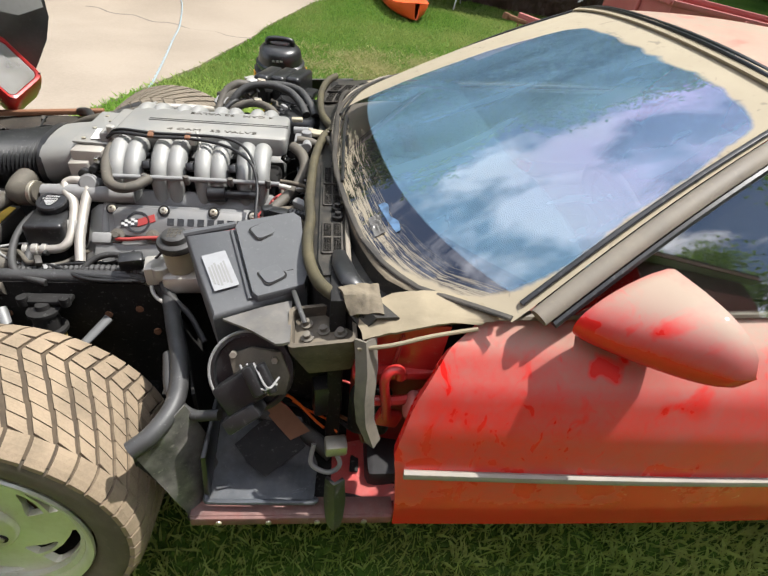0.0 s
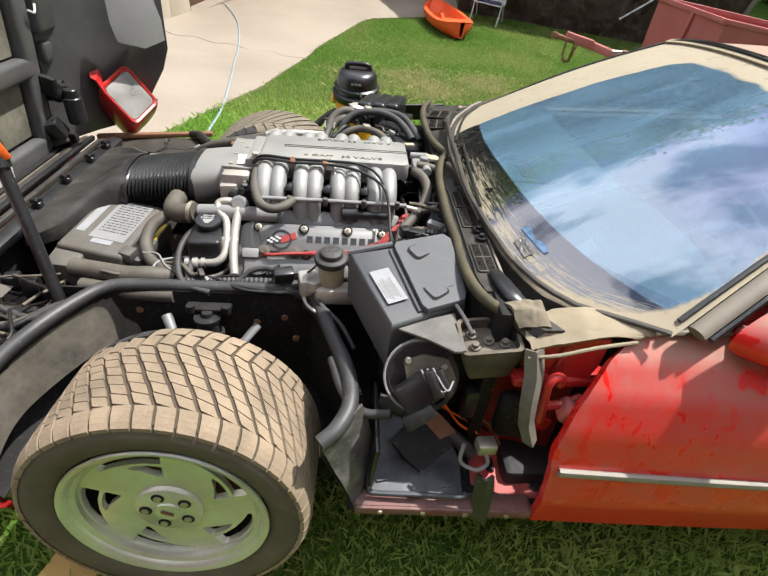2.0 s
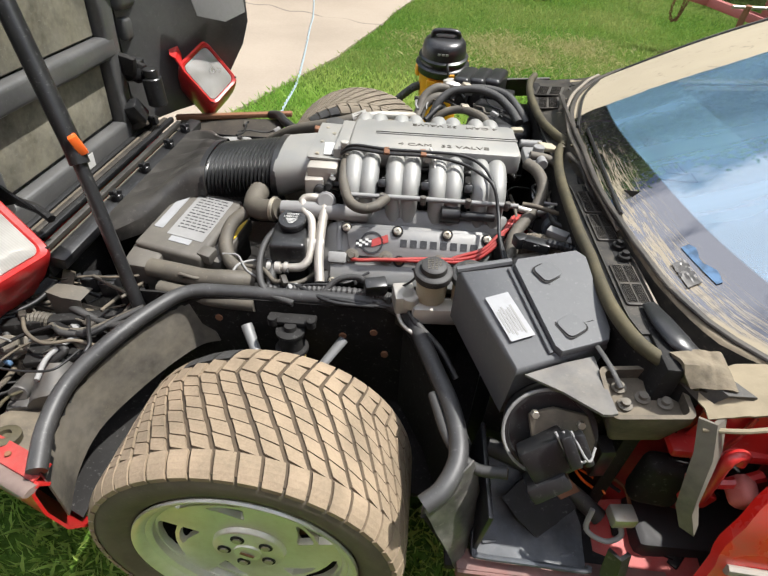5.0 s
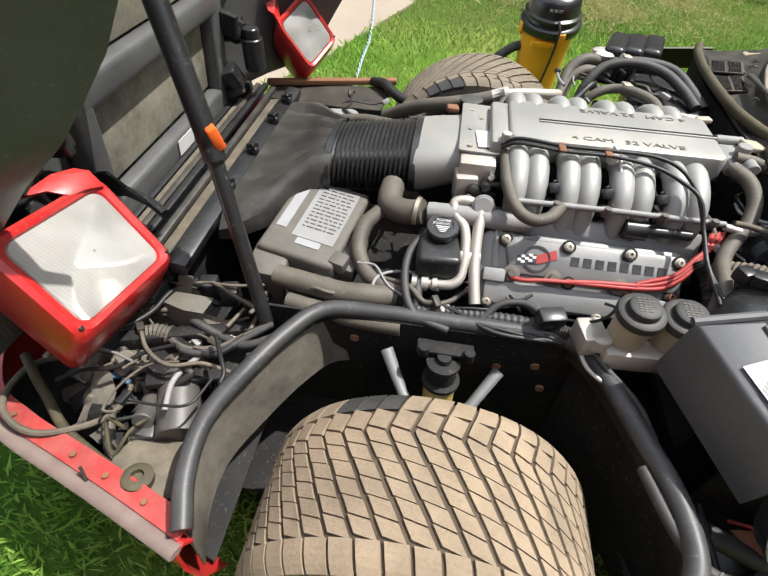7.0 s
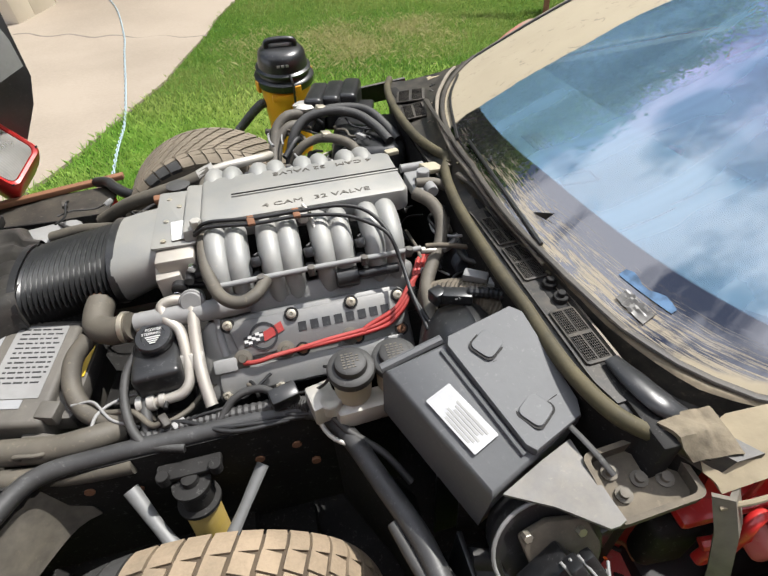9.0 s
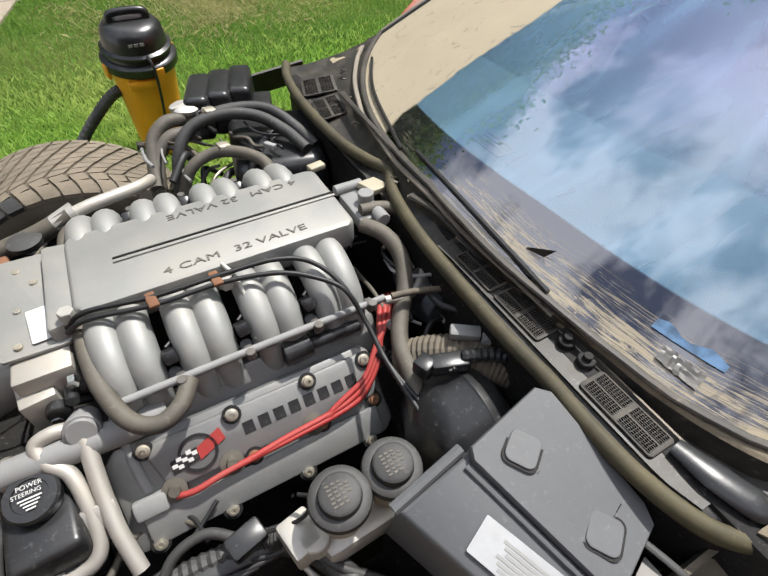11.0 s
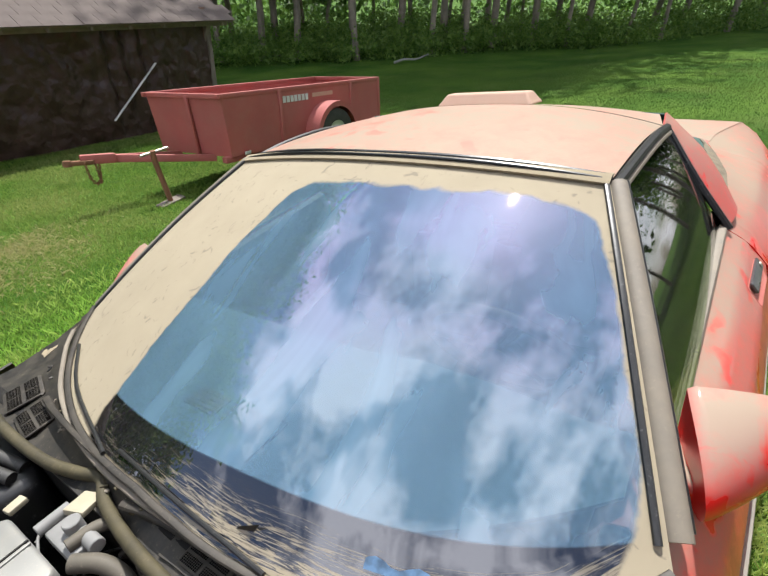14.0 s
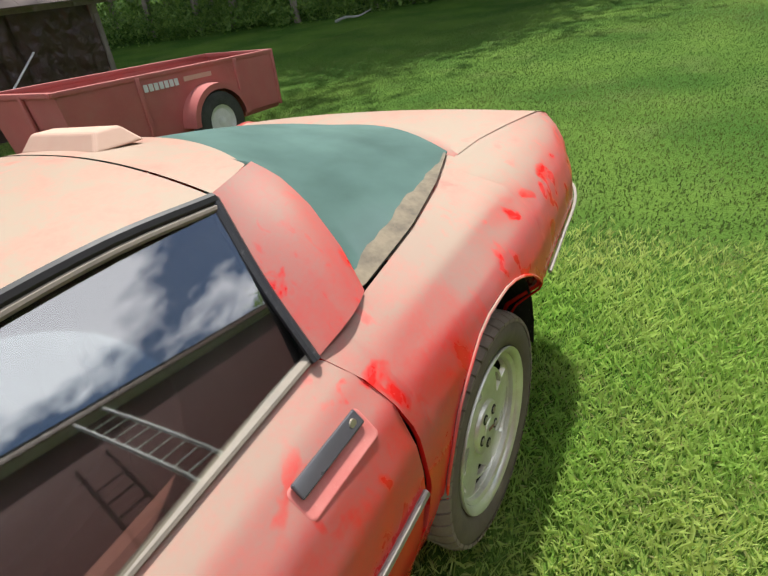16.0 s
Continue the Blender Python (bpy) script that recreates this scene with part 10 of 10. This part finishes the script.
for k in range(19):
    part("rung", cyl(0.015, 0.44, (0, 0.25 + 0.30 * k, 0), "x", 8), M["white"], hang)

# ---- woods ----
def leaf_mat(name, c1, c2, through_=0.35, patch=None, size=0.8):
    """A leaf that lets light through; patch: a second tint that lies over the ground in blotches."""
    m = bpy.data.materials.new(name)
    m.use_nodes = True
    n, l = m.node_tree.nodes, m.node_tree.links
    b = n["Principled BSDF"]
    g = n.new("ShaderNodeNewGeometry")
    mx = n.new("ShaderNodeMixRGB")
    mx.inputs[1].default_value, mx.inputs[2].default_value = (*c1, 1), (*c2, 1)
    l.new(g.outputs["Random Per Island"], mx.inputs[0])
    if patch:
        t = n.new("ShaderNodeTexNoise")
        t.inputs["Scale"].default_value, t.inputs["Detail"].default_value, t.inputs["Roughness"].default_value = size, 6, 0.62
        l.new(g.outputs["Position"], t.inputs["Vector"])
        r = n.new("ShaderNodeMapRange")
        r.inputs[1].default_value, r.inputs[2].default_value, r.inputs[4].default_value = 0.44, 0.62, 0.8
        l.new(t.outputs["Fac"], r.inputs[0])
        px = n.new("ShaderNodeMixRGB")
        px.inputs[2].default_value = (*patch, 1)
        l.new(r.outputs[0], px.inputs[0])
        l.new(mx.outputs[0], px.inputs[1])
        mx = px
    l.new(mx.outputs[0], b.inputs["Base Color"])
    b.inputs["Roughness"].default_value = 0.55
    tl = n.new("ShaderNodeBsdfTranslucent")
    l.new(mx.outputs[0], tl.inputs[0])
    ms = n.new("ShaderNodeMixShader")
    ms.inputs[0].default_value = through_
    l.new(b.outputs[0], ms.inputs[1])
    l.new(tl.outputs[0], ms.inputs[2])
    l.new(ms.outputs[0], n["Material Output"].inputs["Surface"])
    return m


M["leaf"] = leaf_mat("leaf", (0.11, 0.22, 0.035), (0.26, 0.40, 0.075), 0.5)
M["leaf_dark"] = leaf_mat("leaf_dark", (0.05, 0.11, 0.02), (0.12, 0.22, 0.04), 0.45)
M["blade"] = leaf_mat("grass_blade", (0.20, 0.42, 0.06), (0.44, 0.64, 0.14), 0.45, (0.60, 0.66, 0.22), 0.65)
M["blade_mid"] = leaf_mat("lawn_blade", (0.125, 0.265, 0.038), (0.26, 0.38, 0.08), 0.50, (0.34, 0.37, 0.13), 0.55)
M["straw"] = leaf_mat("dry_blade", (0.34, 0.34, 0.13), (0.58, 0.53, 0.27), 0.4)
# far lawn blades, coloured darker to carry the trees' shade
M["blade_far"] = leaf_mat("shaded_mown_blade", (0.045, 0.110, 0.020), (0.090, 0.160, 0.036), 0.40, (0.16, 0.20, 0.055), 0.22)
M["weed"] = leaf_mat("undergrowth_leaf", (0.075, 0.16, 0.026), (0.20, 0.32, 0.06), 0.45)


def leaves(centers, size, seed, per):
    """Loose leaf quads scattered in clumps; returns a mesh."""
    g = np.random.default_rng(seed)
    c = np.asarray(centers)
    k = len(c) * per
    base = np.repeat(c[:, :3], per, axis=0) + g.normal(0, 1, (k, 3)) * np.repeat(c[:, 3:4], per, axis=0) * np.array([1, 1, 0.7])
    a = g.normal(0, 1, (k, 3))
    a /= np.linalg.norm(a, axis=1, keepdims=True)
    b = np.cross(a, g.normal(0, 1, (k, 3)))
    b /= np.linalg.norm(b, axis=1, keepdims=True)
    s = size * g.uniform(0.6, 1.4, (k, 1))
    v = np.stack([base - a * s, base + b * s * 0.5, base + a * s, base - b * s * 0.5], axis=1).reshape(-1, 3)
    me = bpy.data.meshes.new("leaves")
    me.from_pydata(v.tolist(), [], np.arange(4 * k).reshape(-1, 4).tolist())
    return me


def make_tree(seed, height, crown_r, first, leaf_n):
    r = random.Random(seed)
    bm = bmesh.new()
    trunk = [(0, 0, -0.4)] + [(r.uniform(-0.12, 0.12) * k, r.uniform(-0.12, 0.12) * k, height * 0.9 * k / 6) for k in range(1, 7)]
    rad = height * r.uniform(0.005, 0.0095)
    tube([trunk[0]] + trunk[1:], [rad * 1.25, rad, rad * 0.85, rad * 0.7, rad * 0.5, rad * 0.3, 0.03], 9, 4, bm)
    clumps = []
    for k in range(11):
        z = lerp(first, height * 0.92, (k + r.random()) / 11)
        t = smooth_path(trunk, 4)[min(24, int(z / (height * 0.9) * 24))]
        a = r.uniform(0, 2 * math.pi)
        ln = crown_r * (1 - 0.5 * max(0, z / height - 0.5)) * r.uniform(0.6, 1.05)
        e = Vector((t.x + math.cos(a) * ln, t.y + math.sin(a) * ln, z + ln * 0.45))
        mid = Vector((t.x, t.y, z)).lerp(e, 0.5) + Vector((0, 0, 0.25))
        tube([(t.x, t.y, z), mid, e], [rad * 0.35, rad * 0.2, 0.012], 6, 3, bm)
        for q in (0.45, 0.7, 1.0):
            p = Vector((t.x, t.y, z)).lerp(e, q)
            clumps.append((p.x + r.uniform(-.4, .4), p.y + r.uniform(-.4, .4), p.z + r.uniform(-0.2, 0.6), crown_r * r.uniform(0.20, 0.32)))
    tr = empty("tree", label="tall slender woodland tree with a thin pale trunk", category="tree")
    part("trunk", bm, M["bark"], tr)
    me = leaves(clumps, 0.22, seed, leaf_n)
    me.materials.append(M["leaf"] if seed % 2 else M["leaf_dark"])
    cr = new("crown", me)
    cr.parent = tr
    return tr


kinds = [make_tree(21, 21, 4.2, 5.0, 110), make_tree(22, 18, 3.6, 3.2, 110), make_tree(23, 23, 4.4, 6.5, 110), make_tree(24, 13, 2.8, 1.8, 90)]


def edge_dist(a):
    """How far off the woods begin, by bearing from +x towards +y."""
    return curve_at([(-30, 44), (-12, 40), (-2, 33), (6, 27.5), (20, 25.5), (37, 22.5), (50, 23.5), (70, 24), (110, 26), (150, 30)], a)[0]


rng = random.Random(3)
spots = []
tries = 0
while len(spots) < 96 and tries < 4000:
    tries += 1
    a = rng.uniform(-20, 100) if rng.random() < 0.85 else rng.uniform(100, 140)
    rr_ = edge_dist(a) + abs(rng.gauss(0, 1)) * 4.5 + 0.6
    x, y = 0.6 + rr_ * math.cos(radians(a)), -0.5 + rr_ * math.sin(radians(a))
    if all((x - p) ** 2 + (y - q) ** 2 > 2.2 for p, q in spots):
        spots.append((x, y))
for k, (x, y) in enumerate(spots):
    m = pose(x, y, ground_z(x, y), rng.uniform(-3, 3), rng.uniform(-3, 3), rng.uniform(0, 360))
    src = kinds[k % 4]
    if k < 4:
        src.matrix_world = m
    else:
        copy_thing(src, m)
for t in (o for o in scene.objects if o.name.split(".")[0] == "tree"):
    tagged(t, group="woodland trees")
yard_tree = copy_thing(kinds[0], pose(14.6, -15.6, ground_z(14.6, -15.6), 0, 0, 70) @ Matrix.Diagonal((0.56, 0.56, 0.70, 1)))
tagged(yard_tree, label="tall leafy yard tree standing alone")
for k in range(11):
    x, y = lerp(24.0, 11.0, k / 10) + (k % 3) * 0.9, lerp(-5.5, -25.0, k / 10)
    row_tree = copy_thing(kinds[k % 4], pose(x, y, ground_z(x, y), 0, 0, 47 * k) @ Matrix.Scale(1.0 if k < 4 else 0.62, 4))
    tagged(row_tree, label="leafy tree in a row beyond the side lawn", group="side lawn trees")
# undergrowth along the edge
und = []
g = random.Random(8)
for k in range(1500):
    a = g.uniform(-22, 100)
    rr_ = edge_dist(a) + abs(g.gauss(0, 1)) * 6.0 - 0.4
    x, y = 0.6 + rr_ * math.cos(radians(a)), -0.5 + rr_ * math.sin(radians(a))
    h = g.uniform(0.1, 1.0) * (0.8 + 0.12 * (rr_ - edge_dist(a)))
    und.append((x, y, ground_z(x, y) + h, g.uniform(0.18, 0.45)))
me = leaves(und, 0.075, 77, 90)
me.materials.append(M["weed"])
tagged(new("undergrowth", me), "leafy green undergrowth along the edge of the woods", "undergrowth", kind="stuff")
# deep dark screen of far foliage behind the trunks
deep = []
for k in range(700):
    a = g.uniform(-22, 110)
    rr_ = edge_dist(a) + g.uniform(9, 26)
    x, y = 0.6 + rr_ * math.cos(radians(a)), -0.5 + rr_ * math.sin(radians(a))
    deep.append((x, y, ground_z(x, y) + g.uniform(0.3, 11), g.uniform(0.8, 1.6)))
me = leaves(deep, 0.24, 78, 55)
me.materials.append(M["leaf_dark"])
tagged(new("far_foliage", me), "dense dark foliage deep in the woods", "foliage", kind="stuff")
finish(tube([gz(18.3, 10.9, 0.06), gz(18.6, 10.6, 0.16), gz(18.9, 10.25, 0.14), gz(19.3, 9.9, 0.30)], [0.05, 0.045, 0.035, 0.02], 8, 4), "fallen_branch", M["lightgrey"], label="bleached fallen branch at the edge of the woods", category="branch")

# ---- grass ----
def grass(name, n, box_, h, w, seed, keep, label, mt="blade", lean=(0.1, 0.9)):
    g_ = np.random.default_rng(seed)
    x = g_.uniform(box_[0], box_[2], n)
    y = g_.uniform(box_[1], box_[3], n)
    ok = keep(x, y)
    x, y = x[ok], y[ok]
    n = len(x)
    z = 0.05 - 0.105 * np.minimum(y, 1.2) - 0.17 * np.clip(y - 1.2, 0, 3.8) - 0.08 * np.maximum(0, y - 5) - 0.06 * np.clip(x - 2.5, 0, 5.5) - 0.025 * np.maximum(0, x - 8) - 0.004
    a = g_.uniform(0, 2 * np.pi, n)
    hh = h * g_.uniform(0.45, 1.25, n)
    ww = w * g_.uniform(0.7, 1.3, n)
    lean_ = g_.uniform(*lean, n) * hh
    la = g_.uniform(0, 2 * np.pi, n)
    dx, dy = np.cos(a) * ww, np.sin(a) * ww
    tx, ty = np.cos(la) * lean_, np.sin(la) * lean_
    p0 = np.stack([x - dx, y - dy, z], 1)
    p1 = np.stack([x + dx, y + dy, z], 1)
    p2 = np.stack([x + dx * 0.7 + tx * 0.35, y + dy * 0.7 + ty * 0.35, z + hh * 0.6], 1)
    p3 = np.stack([x + tx, y + ty, z + hh], 1)
    v = np.stack([p0, p1, p2, p3], 1).reshape(-1, 3)
    me_ = bpy.data.meshes.new(name)
    me_.vertices.add(4 * n)
    me_.vertices.foreach_set("co", v.ravel())
    me_.loops.add(4 * n)
    me_.loops.foreach_set("vertex_index", np.arange(4 * n))
    me_.polygons.add(n)
    me_.polygons.foreach_set("loop_start", np.arange(0, 4 * n, 4))
    me_.update(calc_edges=True)
    me_.validate()
    me_.materials.append(M[mt])
    return tagged(new(name, me_), label, "grass", kind="stuff")


def lawn_only(x, y):
    edge = np.interp(y, [-1.5, 0.9, 2.02, 2.72, 3.5, 5.45, 7.1, 7.5, 7.9, 8.35, 14], [-3.2, -1.6, -0.97, -0.76, -0.50, -0.10, 0.50, 1.1, 1.9, 2.2, 2.6])
    return x > edge + 0.02 * np.sin(y * 40)


def near_keep(x, y):
    rim = np.minimum(np.minimum(x + 1.6, 4.6 - x), np.minimum(y + 3.6, 3.2 - y))
    thin = np.random.default_rng(41).uniform(0, 1.3, len(x)) < rim
    return lawn_only(x, y) & thin & ~((x > -0.25) & (x < 3.3) & (np.abs(y) < 0.55))


def straw_keep(x, y):
    patch = np.sin(x * 2.9 + 0.8 * np.sin(y * 2.1)) + np.sin(y * 3.7 + 1.3 * np.sin(x * 1.7 + 1.0)) + 0.5 * np.sin(x * 9.0 + y * 7.0)
    patch += 1.9 * np.exp(-((x - 3.3) ** 2 / 0.5 + (y + 1.7) ** 2 / 0.8))
    thin = np.random.default_rng(42).uniform(0.3, 2.4, len(x))
    return near_keep(x, y) & (patch > thin)


def side_keep(x, y):
    thin = np.random.default_rng(40).uniform(0, 1, len(x))
    return lawn_only(x, y) & (thin > (np.hypot(x, y) - 8) / 14)


grass("lawn_grass_near", 400000, (-1.6, -3.6, 4.6, 3.2), 0.056, 0.0027, 1, near_keep, "long green grass round the car", lean=(0.1, 0.85))
grass("dry_grass", 90000, (-1.6, -3.6, 4.6, 3.2), 0.028, 0.0016, 6, straw_keep, "dry straw-coloured blades in the lawn", "straw", (0.5, 1.6))
grass("lawn_grass_far", 190000, (-1.0, 2.6, 7.0, 9.0), 0.040, 0.0036, 2, lawn_only, "mown green grass", "blade_mid")
grass("lawn_grass_side", 420000, (4.2, -7.0, 21.0, 9.0), 0.024, 0.0048, 4, side_keep, "mown green grass", "blade_far")


def dry_keep(x, y):
    spread = np.exp(-((x - 1.05) ** 2 / 0.45 + (y - 4.1) ** 2 / 0.30)) + 0.6 * np.exp(-((x - 1.9) ** 2 / 0.20 + (y - 4.5) ** 2 / 0.12))
    spread *= 0.6 + 0.4 * np.sin(x * 7 + 1.4 * np.sin(y * 6))
    return lawn_only(x, y) & (np.random.default_rng(43).uniform(0, 1, len(x)) < spread)


grass("dry_lawn_patch", 60000, (-0.2, 3.0, 2.9, 5.4), 0.046, 0.0034, 9, dry_keep, "dry bleached patch in the lawn", "straw", (0.5, 1.6))
